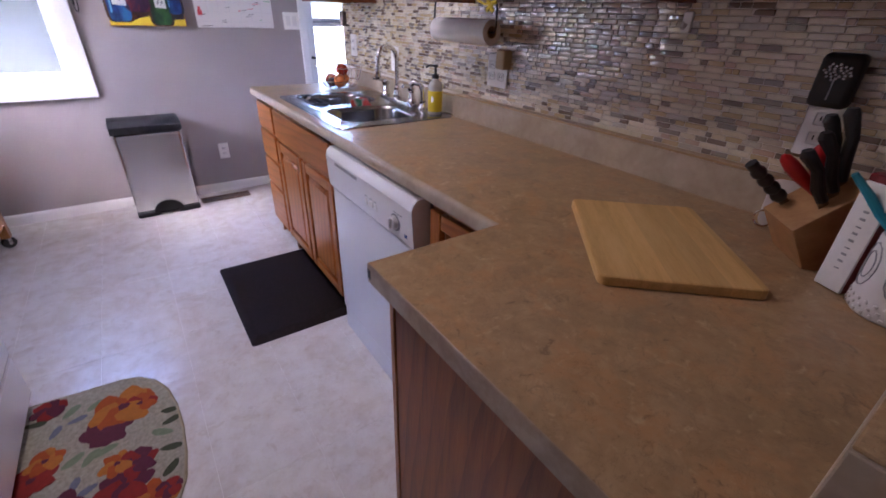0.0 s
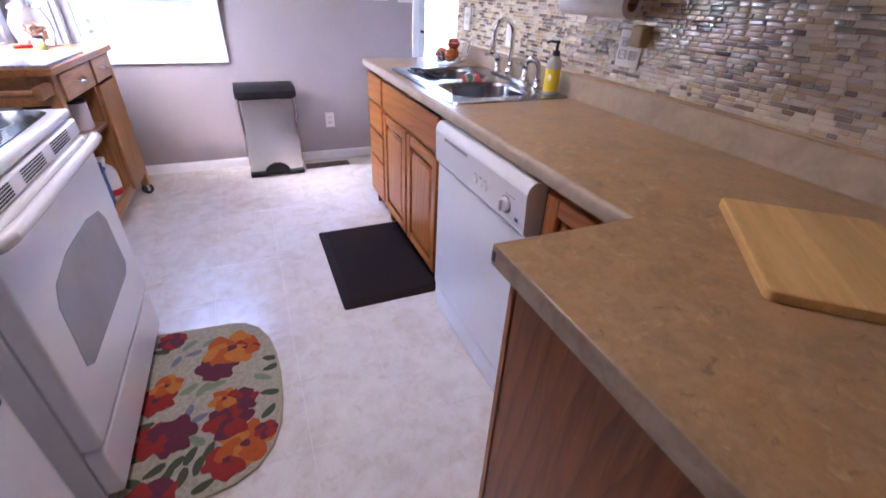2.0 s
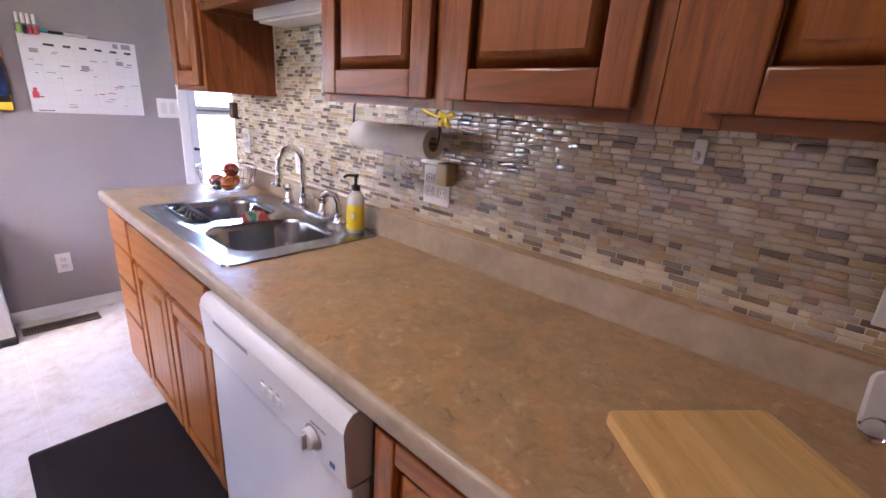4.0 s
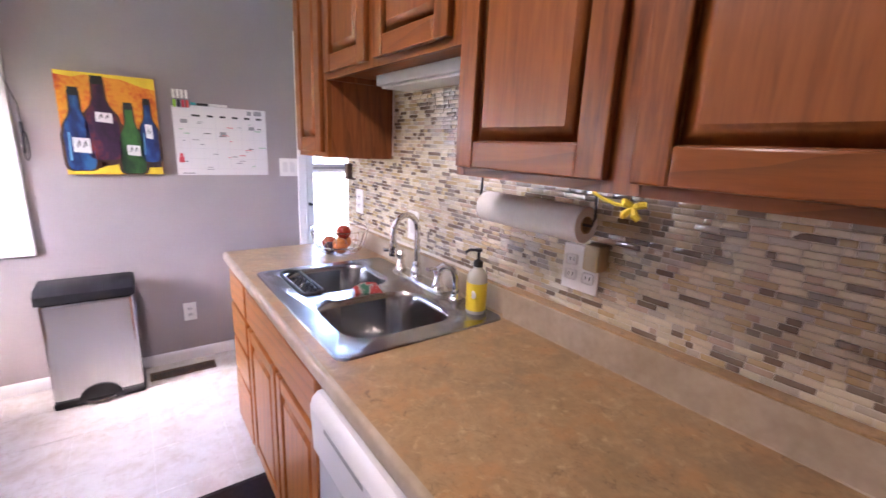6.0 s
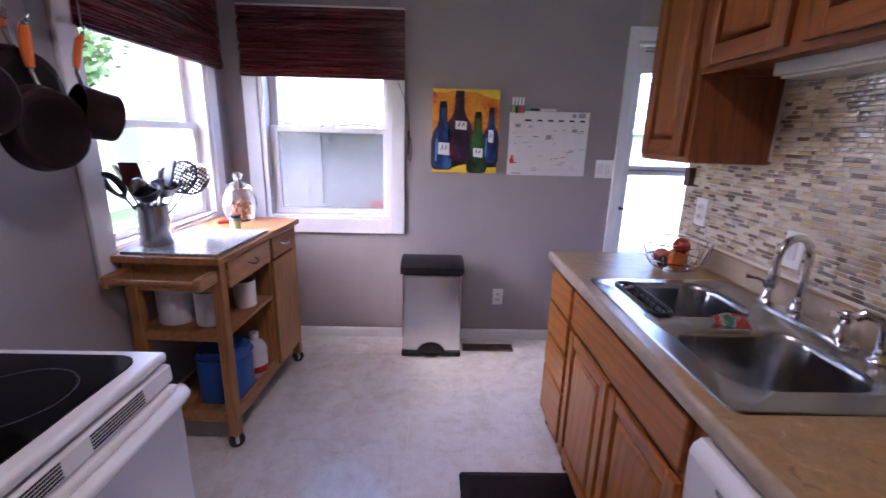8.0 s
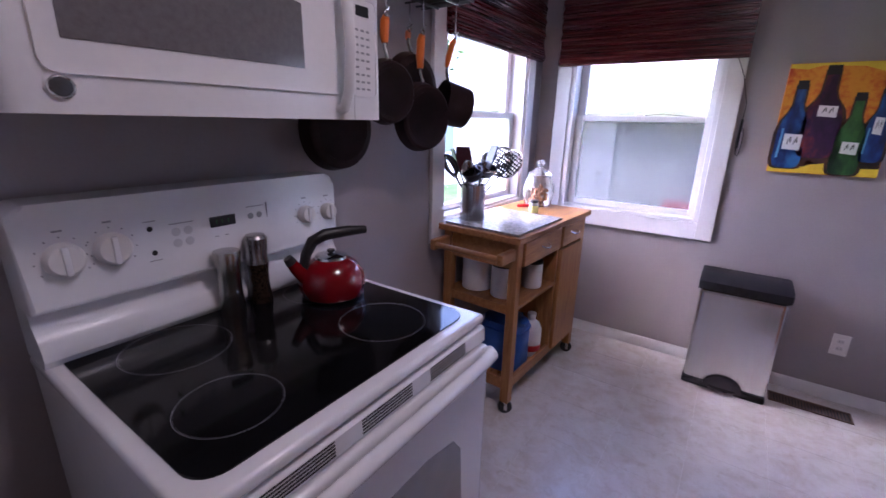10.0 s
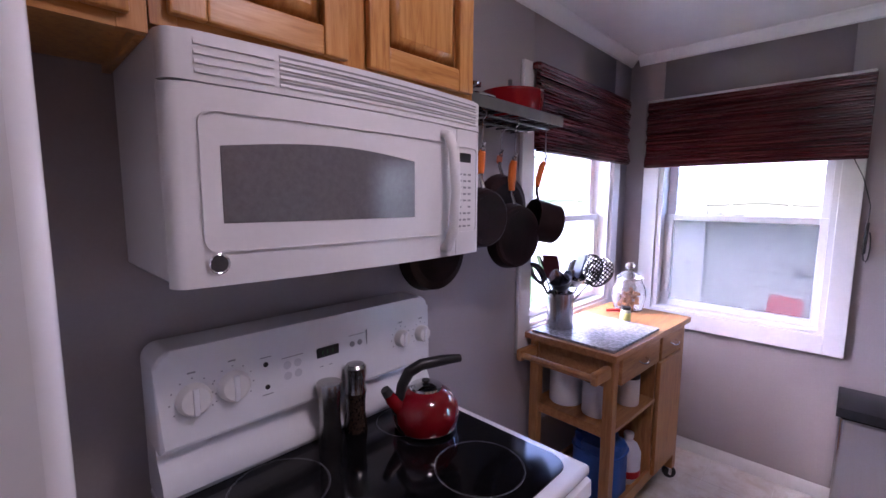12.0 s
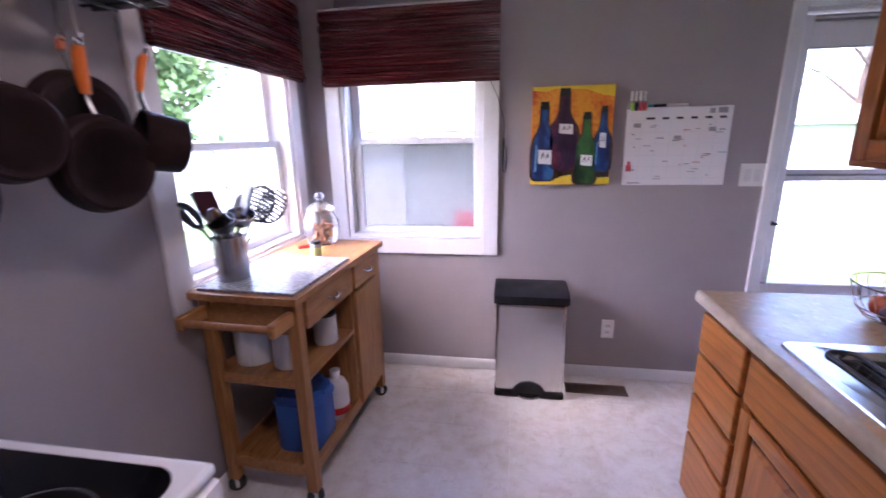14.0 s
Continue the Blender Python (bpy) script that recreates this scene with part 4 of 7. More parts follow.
# ---- paper towel under the cabinet ----
pt = thing("paper_towel_holder", (1.28, 1.55, 1.354), "black wire paper towel holder under the wall cabinet", "towel holder")
TX, TZ = 1.285, 1.262
part("wire_arm", tube([(TX, 1.40, 1.374), (TX, 1.376, 1.345), (TX, 1.372, TZ + 0.02), (TX, 1.378, TZ), (TX, 1.74, TZ), (TX, 1.752, TZ + 0.02), (TX, 1.748, 1.345), (TX, 1.73, 1.374)], 0.0035, 8), DARKMETAL, pt)
pr = thing("paper_towel_roll", (1.285, 1.55, 1.22), "half-used white paper towel roll on its holder", "paper towel")
part("roll", lathe([(0.02, 0), (0.04, 0.0), (0.041, 0.004), (0.041, 0.326), (0.04, 0.33), (0.02, 0.33), (0.02, 0)], (TX, 1.722, TZ), 30, Matrix.Rotation(radians(90), 4, "X")), PAPER, pr)
part("core", lathe([(0.0195, -0.002), (0.0195, 0.332), (0.017, 0.332), (0.017, -0.002), (0.0195, -0.002)], (TX, 1.722, TZ), 20, Matrix.Rotation(radians(90), 4, "X")), CARD, pr, "brown cardboard core")
tw = thing("twist_tie", (1.10, 1.19, 1.34), "yellow ribbon tie under the wall cabinet", "tie")
bm = tube([(1.112, 1.262, 1.3525), (1.10, 1.235, 1.346), (1.096, 1.21, 1.341), (1.097, 1.182, 1.34)], 0.003, 6)
for dy, dz in ((0.016, 0.008), (-0.022, 0.006), (-0.012, -0.018), (0.014, -0.016)):
    tube([(1.097, 1.18, 1.34), (1.09, 1.18 + dy * 0.6, 1.34 + dz * 0.7), (1.094, 1.18 + dy, 1.34 + dz)], (0.004, 0.006, 0.005), 6, False, bm)
part("ribbon", bm, shader("yellow_ribbon", (0.7, 0.55, 0.03), 0.5), tw)


def outlet_plate(label, at, w, h, normal, slots, name="wall_outlet"):
    """A cover plate on a wall; normal is -x, +x or -y. slots: rows of offsets of sockets or rockers."""
    th = thing(name, at, label, "outlet" if "outlet" in name else "switch")
    x, y, z = at

    def bx(u0, u1, v0, v1, d0, d1, bev):
        if normal == "-x":
            return box(x - d1, x - d0, y + u0, y + u1, z + v0, z + v1, bev, 2)
        return box(x + u0, x + u1, y - d1, y - d0, z + v0, z + v1, bev, 2)
    part("plate", bx(-w / 2, w / 2, -h / 2, h / 2, 0.0, 0.006, 0.003), PLATE, th)
    for u, v, kind in slots:
        if kind == "socket":
            s = part("socket", bx(u - 0.0165, u + 0.0165, v - 0.014, v + 0.014, 0.0055, 0.0075, 0.004), CERAMIC, th)
            for du in (-0.006, 0.006):
                part("slot", bx(u + du - 0.0012, u + du + 0.0012, v - 0.004, v + 0.006, 0.007, 0.0079, 0), INK, s)
        else:
            part("rocker", bx(u - 0.016, u + 0.016, v - 0.033, v + 0.033, 0.0055, 0.0095, 0.003), CERAMIC, th)
    return th


outlet_plate("white wall outlet low on the grey wall", (0.70, YF, 0.323), 0.072, 0.118, "-y", [(0, 0.02, "socket"), (0, -0.02, "socket")])
outlet_plate("white double switch plate beside the door", (1.356, YF, 1.238), 0.118, 0.118, "-y", [(-0.024, 0, "rocker"), (0.024, 0, "rocker")], "light_switch")
outlet_plate("white double outlet plate on the mosaic tiles", (1.4005, 1.472, 1.127), 0.112, 0.12, "-x", [(0.026, 0.02, "socket"), (0.026, -0.02, "socket"), (-0.026, -0.02, "socket")])
outlet_plate("white switch plate on the tiles behind the faucet", (1.4005, 2.29, 1.10), 0.075, 0.12, "-x", [(0, 0, "rocker")], "light_switch")
outlet_plate("white outlet plate on the tiles near the fruit basket", (1.4005, 2.80, 1.135), 0.075, 0.12, "-x", [(0, 0.02, "socket"), (0, -0.02, "socket")])
outlet_plate("white outlet plate on the tiles behind the knife block", (1.4005, 0.425, 1.12), 0.072, 0.118, "-x", [(0, 0.02, "socket"), (0, -0.02, "socket")])
ng = thing("plug_in_freshener", (1.38, 1.415, 1.17), "beige plug-in freshener in the wall outlet", "freshener")
part("body", box(1.352, 1.397, 1.394, 1.44, 1.138, 1.205, 0.008, 2), shader("beige_plastic", (0.46, 0.36, 0.2), 0.4), ng)
wh = thing("wall_hook", (1.395, 0.775, 1.30), "small white adhesive hook on the tiles", "hook")
part("plate", box(1.393, 1.4012, 0.764, 0.788, 1.288, 1.335, 0.003, 2), PLATE, wh)
part("prong", tube([(1.393, 0.776, 1.306), (1.383, 0.776, 1.298), (1.377, 0.776, 1.302), (1.376, 0.776, 1.312)], 0.004, 8), PLATE, wh)
ch = thing("door_chime_box", (1.39, 2.915, 1.27), "small brown box mounted on the tiles", "chime")
part("box", box(1.375, 1.404, 2.895, 2.935, 1.235, 1.315, 0.004), grained("brown_wood", ((0.1, 0.06, 0.04), (0.16, 0.1, 0.07)), 14.0), ch)

# ---- on the peninsula ----
bd = thing("cutting_board", (0.98, 0.505, 0.914), "pale maple cutting board with rounded corners on the worktop", "cutting board")
ang = math.atan2(-0.262, -0.238)
mm = Matrix.Translation((0.9985, 0.512, 0)) @ Matrix.Rotation(ang - math.pi / 2, 4, "Z")
bm = prism(rounded(-0.137, 0.137, -0.178, 0.178, 0.014, 4), 0.9150, 0.9325, "z", 0.004, None, mm)
part("board", bm, MAPLE, bd)
kb = thing("knife_block", (1.19, 0.33, 0.914), "angled wooden knife block full of knives", "knife block")
KM = Matrix.Translation((1.229, 0.296, 0.9145)) @ Matrix.Rotation(radians(135), 4, "Z")
part("block", prism([(-0.085, 0.0), (0.06, 0.0), (0.105, 0.075), (0.02, 0.155), (-0.03, 0.155)], -0.055, 0.055, "y", 0.003, None, KM), grained("block_wood", ((0.32, 0.16, 0.055), (0.42, 0.23, 0.09)), 5.0, (8, 1, 8)), kb)


def knife(label, u, v, w, ln, mat, tilt=38, ribbed=False):
    k = thing("knife", KM @ Vector((u, v, w)), label, "knife", "knives in the block")
    ln *= 0.8
    m = KM @ Matrix.Translation((u, v, w)) @ Matrix.Rotation(radians(tilt - 8), 4, "Y")
    b = tube([(0, 0, 0.0), (0.002, 0, ln * 0.25), (-0.004, 0, ln * 0.6), (0.004, 0, ln * 0.92), (0.003, 0, ln)], (0.009, 0.011, 0.0095, 0.012, 0.008), 10)
    if ribbed:
        b = tube([(0, 0, ln * q / 14) for q in range(15)], [0.009 + (0.0045 if q % 3 else 0.001) * (1 if q < 13 else 0.4) for q in range(15)], 12)
    bmesh.ops.transform(b, matrix=m, verts=b.verts)
    part("handle", b, mat, k)
    b = prism([(-0.007, -0.05), (0.007, -0.05), (0.008, 0.0), (-0.008, 0.0)], -0.001, 0.001, "y")
    bmesh.ops.transform(b, matrix=m, verts=b.verts)
    part("blade", b, STEEL, k)


knife("black ribbed-handled knife in the block", 0.092, -0.033, 0.103, 0.125, BLACK, 58, True)
knife("black-handled steak knife in the block", 0.066, 0.033, 0.127, 0.13, BLACK, 40)
knife("black-handled carving knife in the block", 0.048, 0.02, 0.143, 0.14, BLACK, 34)
knife("black-handled bread knife in the block", 0.035, -0.02, 0.153, 0.15, BLACK, 28)
knife("black-handled chef knife in the block", 0.03, 0.0, 0.157, 0.16, BLACK, 22)
sc = thing("kitchen_shears", KM @ Vector((0.055, -0.005, 0.14)), "red-handled kitchen shears in the knife block", "scissors")
for s in (-1, 1):
    b = tube([(0.004 * s, 0.002 * s, 0.0), (0.008 * s, 0.003 * s, 0.02), (0.017 * s, 0.004 * s, 0.05), (0.025 * s, 0.004 * s, 0.075 + 0.006 * s), (0.03 * s, 0.003 * s, 0.094 + 0.008 * s), (0.032 * s, 0.003 * s, 0.101 + 0.008 * s)], (0.008, 0.0105, 0.014, 0.0145, 0.0105, 0.004), 12)
    bmesh.ops.transform(b, matrix=KM @ Matrix.Translation((0.06, -0.002, 0.133)) @ Matrix.Rotation(radians(36), 4, "Y") @ Matrix.Scale(0.88, 4), verts=b.verts)
    part("grip", b, REDPLASTIC, sc)
tr = thing("white_tray", (1.30, 0.40, 0.914), "white plastic tray leaning against the upstand", "tray")
b = prism(rounded(-0.03, 0.03, 0, 0.105, 0.016, 5), -0.006, 0.006, "y", 0.002)
bmesh.ops.transform(b, matrix=Matrix.Translation((1.305, 0.412, 0.9165)) @ Matrix.Rotation(radians(-70), 4, "Z") @ Matrix.Rotation(radians(-9), 4, "X"), verts=b.verts)
part("panel", b, CERAMIC, tr)
part("clip", tube(arc((1.275, 0.425, 0.94), 0.018, 0, 330, 12, (0, 1, 0), (0.3, 0, 0.95)), 0.0025, 6), CHROME, tr)
bk = thing("cookbook", (1.15, 0.225, 0.914), "upright cookbook with a white spine and dark red cover", "book")
BMx = Matrix.Translation((1.122, 0.272, 0.9148)) @ Matrix.Rotation(radians(248), 4, "Z")
b = box(0.0, 0.045, 0.0, 0.17, 0, 0.2, 0.002)
bmesh.ops.transform(b, matrix=BMx, verts=b.verts)
part("cover", b, grained("book_cover", ((0.12, 0.008, 0.012), (0.22, 0.02, 0.02)), 12.0, (1, 1, 1), (0.25, 0.4), 0.02), bk)
b = box(0.0005, 0.0445, -0.0035, 0.002, 0.001, 0.188, 0.001)
bmesh.ops.transform(b, matrix=BMx, verts=b.verts)
spn = part("spine", b, PAPER, bk)
b = bmesh.new()
for k in range(11):
    box(0.019, 0.027, -0.0042, -0.0032, 0.04 + 0.0125 * k, 0.042 + 0.0125 * k + (0.002 if k % 3 else 0), bm=b)
bmesh.ops.transform(b, matrix=BMx, verts=b.verts)
part("spine_print", b, GREYINK, spn)
cr = thing("utensil_crock", (1.14, 0.165, 0.914), "white patterned ceramic crock of utensils", "crock")
CC = (1.103, 0.168, 0.9147)
part("crock", lathe([(0, 0), (0.05, 0), (0.054, 0.004), (0.055, 0.12), (0.053, 0.125), (0.049, 0.12), (0.048, 0.01), (0, 0.008)], CC, 28), CERAMIC, cr)
b = bmesh.new()
for r in range(3):
    for k in range(26):
        a = 6.2832 * (k + 0.5 * (r % 2)) / 26
        lathe([(0.0035, 0), (0.0025, 0.0015), (0, 0.002)], (CC[0] + 0.0543 * math.cos(a), CC[1] + 0.0543 * math.sin(a), CC[2] + 0.008 + 0.009 * r), 6, Matrix.Rotation(a, 4, "Z") @ Matrix.Rotation(radians(90), 4, "Y"), b)
part("raised_dots", b, CERAMIC, cr)
b = bmesh.new()
for k in range(6):
    a = 6.2832 * k / 6
    for s in (1.0, 0.62):
        tube([(CC[0] + 0.0552 * math.cos(a + 0.36 * s * math.cos(q * 0.5236)), CC[1] + 0.0552 * math.sin(a + 0.36 * s * math.cos(q * 0.5236)), CC[2] + 0.078 + 0.036 * s * math.sin(q * 0.5236)) for q in range(12)], 0.001, 4, True, b)
part("ring_pattern", b, GREYINK, cr, "grey looping line pattern")
sp = thing("spatula", (1.12, 0.19, 0.95), "teal silicone spatula standing in the crock", "spatula")
part("handle", tube([(1.103, 0.168, 0.926), (1.108, 0.215, 1.04), (1.105, 0.236, 1.06), (1.098, 0.256, 1.085), (1.085, 0.283, 1.115)], (0.005, 0.006, 0.007, 0.007, 0.005), 8), TEAL, sp)
ut = thing("black_ladle", (1.15, 0.16, 0.95), "black nylon ladle standing in the crock", "ladle")
b = tube([(1.15, 0.17, 0.925), (1.17, 0.15, 1.05), (1.185, 0.14, 1.16)], 0.005, 8)
lathe([(0.0, 0), (0.02, 0.004), (0.035, 0.02), (0.038, 0.035), (0.034, 0.034), (0.018, 0.008), (0, 0.004)], (1.19, 0.138, 1.15), 16, None, b)
part("scoop", b, BLACK, ut)
dm = thing("black_wall_box", (1.37, 0.42, 1.2), "black box with a silver tree motif plugged into the wall", "wall box")
part("case", box(1.356, 1.395, 0.392, 0.462, 1.166, 1.268, 0.012, 3), BLACK, dm)
b = box(1.3545, 1.3565, 0.4265, 0.429, 1.182, 1.224)
for k in range(26):
    a, r = 2.4 * k, 0.024 * math.sqrt((k + 1) / 26)
    lathe([(0.0035, 0), (0.0025, 0.001), (0, 0.001)], (1.356, 0.428 + r * math.cos(a), 1.234 + 0.65 * r * math.sin(a)), 6, Matrix.Rotation(radians(-90), 4, "Y"), b)
part("tree_motif", b, STEEL, dm, "silver tree motif")

# ---- stove ----
st = thing("stove", (-0.74, 1.52, 0), "white electric range with a black glass cooktop", "stove")
SY, EY = 1.142, 1.898
SXF = -0.385
part("body", box(-1.05, SXF - 0.03, SY + 0.004, EY - 0.004, 0.03, 0.895, 0.004), ENAMEL, st)
part("cooktop_rim", box(-1.05, SXF, SY, EY, 0.895, 0.922, 0.010, 3), ENAMEL, st)
ct = part("cooktop", prism(rounded(-0.985, SXF - 0.035, SY + 0.03, EY - 0.03, 0.05, 6), 0.921, 0.9255, "z", 0.002), BLACKGLASS, st)
for cx, cy, r in ((-0.567, 1.70, 0.1065), (-0.56, 1.30, 0.09), (-0.831, 1.337, 0.107), (-0.85, 1.72, 0.085)):
    b = bmesh.new()
    for q in (r, r * 0.97):
        tube([(cx + q * math.cos(6.2832 * k / 48), cy + q * math.sin(6.2832 * k / 48), 0.9252) for k in range(48)], 0.0006 if q == r else 0.0004, 5, True, b)
    part("burner_ring", b, GREYINK, ct, "thin grey burner ring")
vs_ = part("vent_strip", prism([(SXF - 0.006, 0.846), (SXF + 0.006, 0.848), (SXF + 0.004, 0.885), (SXF - 0.004, 0.889), (SXF - 0.03, 0.889), (SXF - 0.03, 0.846)], SY + 0.004, EY - 0.004, "y"), ENAMEL, st)
od = part("oven_door", box(SXF - 0.028, SXF + 0.022, SY + 0.004, EY - 0.004, 0.235, 0.842, 0.012, 3), ENAMEL, st)
for g in range(3):
    y = SY + 0.088 + 0.21 * g
    for k in range(5):
        z = 0.853 + 0.0068 * k
        part("vent_slot", box(SXF + 0.001, SXF + 0.0068 - (z - 0.848) * 0.054, y, y + 0.145, z, z + 0.0034), INK, vs_)
part("door_handle", tube([(SXF + 0.015, SY + 0.03, 0.82), (SXF + 0.036, SY + 0.028, 0.832), (SXF + 0.05, SY + 0.045, 0.838), (SXF + 0.054, SY + 0.10, 0.838), (SXF + 0.054, EY - 0.10, 0.838), (SXF + 0.05, EY - 0.045, 0.838), (SXF + 0.036, EY - 0.028, 0.832), (SXF + 0.015, EY - 0.03, 0.82)], (0.016, 0.018, 0.0175, 0.0165, 0.0165, 0.0175, 0.018, 0.016), 14), ENAMEL, od)
gl = [(SY + 0.12, 0.42), (SY + 0.16, 0.395), (EY - 0.16, 0.395), (EY - 0.12, 0.42), (EY - 0.135, 0.60), (EY - 0.17, 0.645), (1.62, 0.668), (1.42, 0.668), (SY + 0.17, 0.645), (SY + 0.135, 0.60)]
part("oven_window", prism(gl, SXF + 0.0195, SXF + 0.0235, "x", 0.001), OVENGLASS, od, "grey glass oven window")
part("drawer", box(SXF - 0.028, SXF + 0.018, SY + 0.004, EY - 0.004, 0.05, 0.224, 0.010, 3), ENAMEL, st)
for y in (SY + 0.06, EY - 0.06):
    for x in (SXF - 0.06, -1.0):
        part("foot", lathe([(0.018, 0), (0.018, 0.012), (0.01, 0.014), (0.01, 0.03)], (x, y, 0), 12), BLACK, st)
# backguard, leaning back a little
bgp = [(-1.05, 0.922), (-0.945, 0.922), (-0.932, 0.94), (-0.932, 0.965), (-0.945, 0.985), (-0.966, 1.012), (-0.970, 1.04), (-1.05, 1.04)]
bg = part("backguard", prism(bgp, SY + 0.002, EY - 0.002, "y", 0.006), ENAMEL, st)
bm = bmesh.new()
arcs = [(EY - 0.034 + 0.032 * math.cos(radians(a)), 1.212 + 0.032 * math.sin(radians(a))) for a in range(0, 91, 15)] + [(SY + 0.034 + 0.032 * math.cos(radians(a)), 1.212 + 0.032 * math.sin(radians(a))) for a in range(90, 181, 15)]
prism(arcs + [(SY + 0.002, 1.036), (EY - 0.002, 1.036)], -1.05, -0.937, "x", 0.009, bm)
for v in bm.verts:
    if v.co.x > -1.0:
        v.co.x -= (v.co.z - 1.06) * 0.071
part("backguard_panel", bm, ENAMEL, bg)
face = lambda y, z, d=0.0: (-0.937 - (z - 1.06) * 0.071 + d, y, z)
turn = Matrix.Rotation(radians(86), 4, "Y")
for y, z in ((1.211, 1.134), (1.292, 1.138), (1.778, 1.132), (1.860, 1.129)):
    r = 0.034 if y < 1.5 else 0.026
    kn = part("knob", lathe([(r, 0), (r * 0.97, 0.014), (r * 0.8, 0.022), (0, 0.023)], face(y, z), 28, turn), CERAMIC, bg)
    part("grip", box(-0.924 - (z - 1.06) * 0.071, -0.91 - (z - 1.06) * 0.071, y - 0.006, y + 0.006, z - r * 0.85, z + r * 0.85, 0.003, 2), ENAMEL, kn)
    b = bmesh.new()
    for k in range(9):
        a = radians(-35 + 31 * k)
        yy, zz = y + (r + 0.010) * math.cos(a), z + (r + 0.010) * math.sin(a)
        box(face(yy, zz)[0] - 0.001, face(yy, zz)[0] + 0.0006, yy - 0.0015, yy + 0.0015, zz - 0.0015, zz + 0.0015, bm=b)
    box(face(y, z + r + 0.022)[0] - 0.001, face(y, z + r + 0.022)[0] + 0.0008, y - 0.008, y + 0.008, z + r + 0.020, z + r + 0.0235, bm=b)
    part("dial_marks", b, GREYINK, bg)
part("clock_display", box(-0.958, -0.9415, 1.497, 1.563, 1.141, 1.168, 0.002), BLACK, bg, "black clock display")
b = bmesh.new()
for k, (y0, z0) in enumerate(((1.512, 1.150), (1.526, 1.150), (1.542, 1.150))):
    box(-0.9418, -0.941, y0, y0 + 0.003, z0, z0 + 0.01, bm=b)
part("clock_digits", b, shader("green_digits", (0.02, 0.09, 0.03), 0.5), bg)
for y, z in ((1.366, 1.164), (1.367, 1.11)):
    part("indicator", lathe([(0.006, 0), (0.006, 0.002), (0, 0.003)], face(y, z, -0.001), 12, turn), BLACK, bg)
for y in (1.418, 1.445):
    for z in (1.122, 1.148):
        part("touch_key", lathe([(0.010, 0), (0.010, 0.0012), (0.008, 0.0014), (0, 0.0012)], face(y, z, -0.0006), 18, turn), shader("key_grey", (0.55, 0.55, 0.58), 0.35), bg)
for y in (1.605, 1.63):
    part("touch_key", lathe([(0.008, 0), (0.008, 0.0012), (0, 0.0012)], face(y, 1.155, -0.0006), 18, turn), GREYINK, bg)
for y0, y1, z0, z1 in ((1.405, 1.46, 1.166, 1.168), (1.354, 1.38, 1.180, 1.182), (1.354, 1.38, 1.092, 1.094), (1.595, 1.645, 1.178, 1.18), (1.652, 1.6545, 1.125, 1.185), (1.505, 1.515, 1.118, 1.12), (1.53, 1.54, 1.118, 1.12)):
    zc = (z0 + z1) / 2
    part("printed_line", box(face(0, zc)[0] - 0.003, face(0, zc)[0] + 0.0008, y0, y1, z0, z1), GREYINK, bg)


def mill(label, at, glassy):
    m = thing("pepper_mill", at, label, "pepper mill", "mills on the cooktop")
    if glassy:
        part("body", lathe([(0, 0), (0.026, 0), (0.027, 0.004), (0.022, 0.05), (0.0225, 0.085), (0.025, 0.11), (0, 0.11)], at, 24, Matrix.Diagonal((1.15, 1.15, 1.0, 1.0))), grained("peppercorns", ((0.01, 0.008, 0.007), (0.05, 0.032, 0.022)), 160.0, (1, 1, 1), (0.1, 0.2), 0.0), m, "dark peppercorns behind glass")
        part("cap", lathe([(0.026, 0.11), (0.0225, 0.13), (0.025, 0.165), (0.0255, 0.178), (0.02, 0.186), (0, 0.188)], at, 24, Matrix.Diagonal((1.15, 1.15, 1.0, 1.0))), STEEL_V, m)
    else:
        part("body", lathe([(0, 0), (0.027, 0), (0.028, 0.003), (0.0235, 0.06), (0.0235, 0.10), (0.0285, 0.155), (0.027, 0.163), (0, 0.165)], at, 24, Matrix.Diagonal((1.15, 1.15, 1.0, 1.0))), STEEL_V, m)


mill("brushed steel salt mill on the cooktop", (-0.905, 1.508, 0.9256), False)
mill("glass pepper mill with a steel cap on the cooktop", (-0.912, 1.592, 0.9256), True)
kt = thing("kettle", (-0.79, 1.738, 0.926), "glossy red enamel kettle with a black handle", "kettle")
KC = (-0.79, 1.738, 0.9262)
part("body", lathe([(0, 0), (0.07, 0), (0.083, 0.008), (0.092, 0.035), (0.088, 0.068), (0.07, 0.095), (0.045, 0.112), (0, 0.113)], KC, 36), REDENAMEL, kt)
part("base_ring", lathe([(0.071, -0.0003), (0.0855, 0.006), (0.086, 0.010), (0.07, 0.010)], KC, 36), STEEL, kt)
part("lid", lathe([(0.046, 0.108), (0.044, 0.118), (0.02, 0.124), (0, 0.125)], KC, 28), CHROME, kt)
part("lid_knob", lathe([(0.006, 0.122), (0.006, 0.127), (0.011, 0.129), (0.011, 0.134), (0, 0.136)], KC, 16), BLACK, kt)
hd = Vector((0.35, 0.94, 0)).normalized()
k0 = Vector(KC)
part("spout", tube([k0 - hd * 0.07 + Vector((0, 0, 0.065)), k0 - hd * 0.10 + Vector((0, 0, 0.098)), k0 - hd * 0.112 + Vector((0, 0, 0.118))], (0.024, 0.017, 0.013), 14), REDENAMEL, kt)
part("spout_cap", tube([k0 - hd * 0.108 + Vector((0, 0, 0.112)), k0 - hd * 0.118 + Vector((0, 0, 0.128))], (0.0155, 0.012), 12), BLACK, kt)
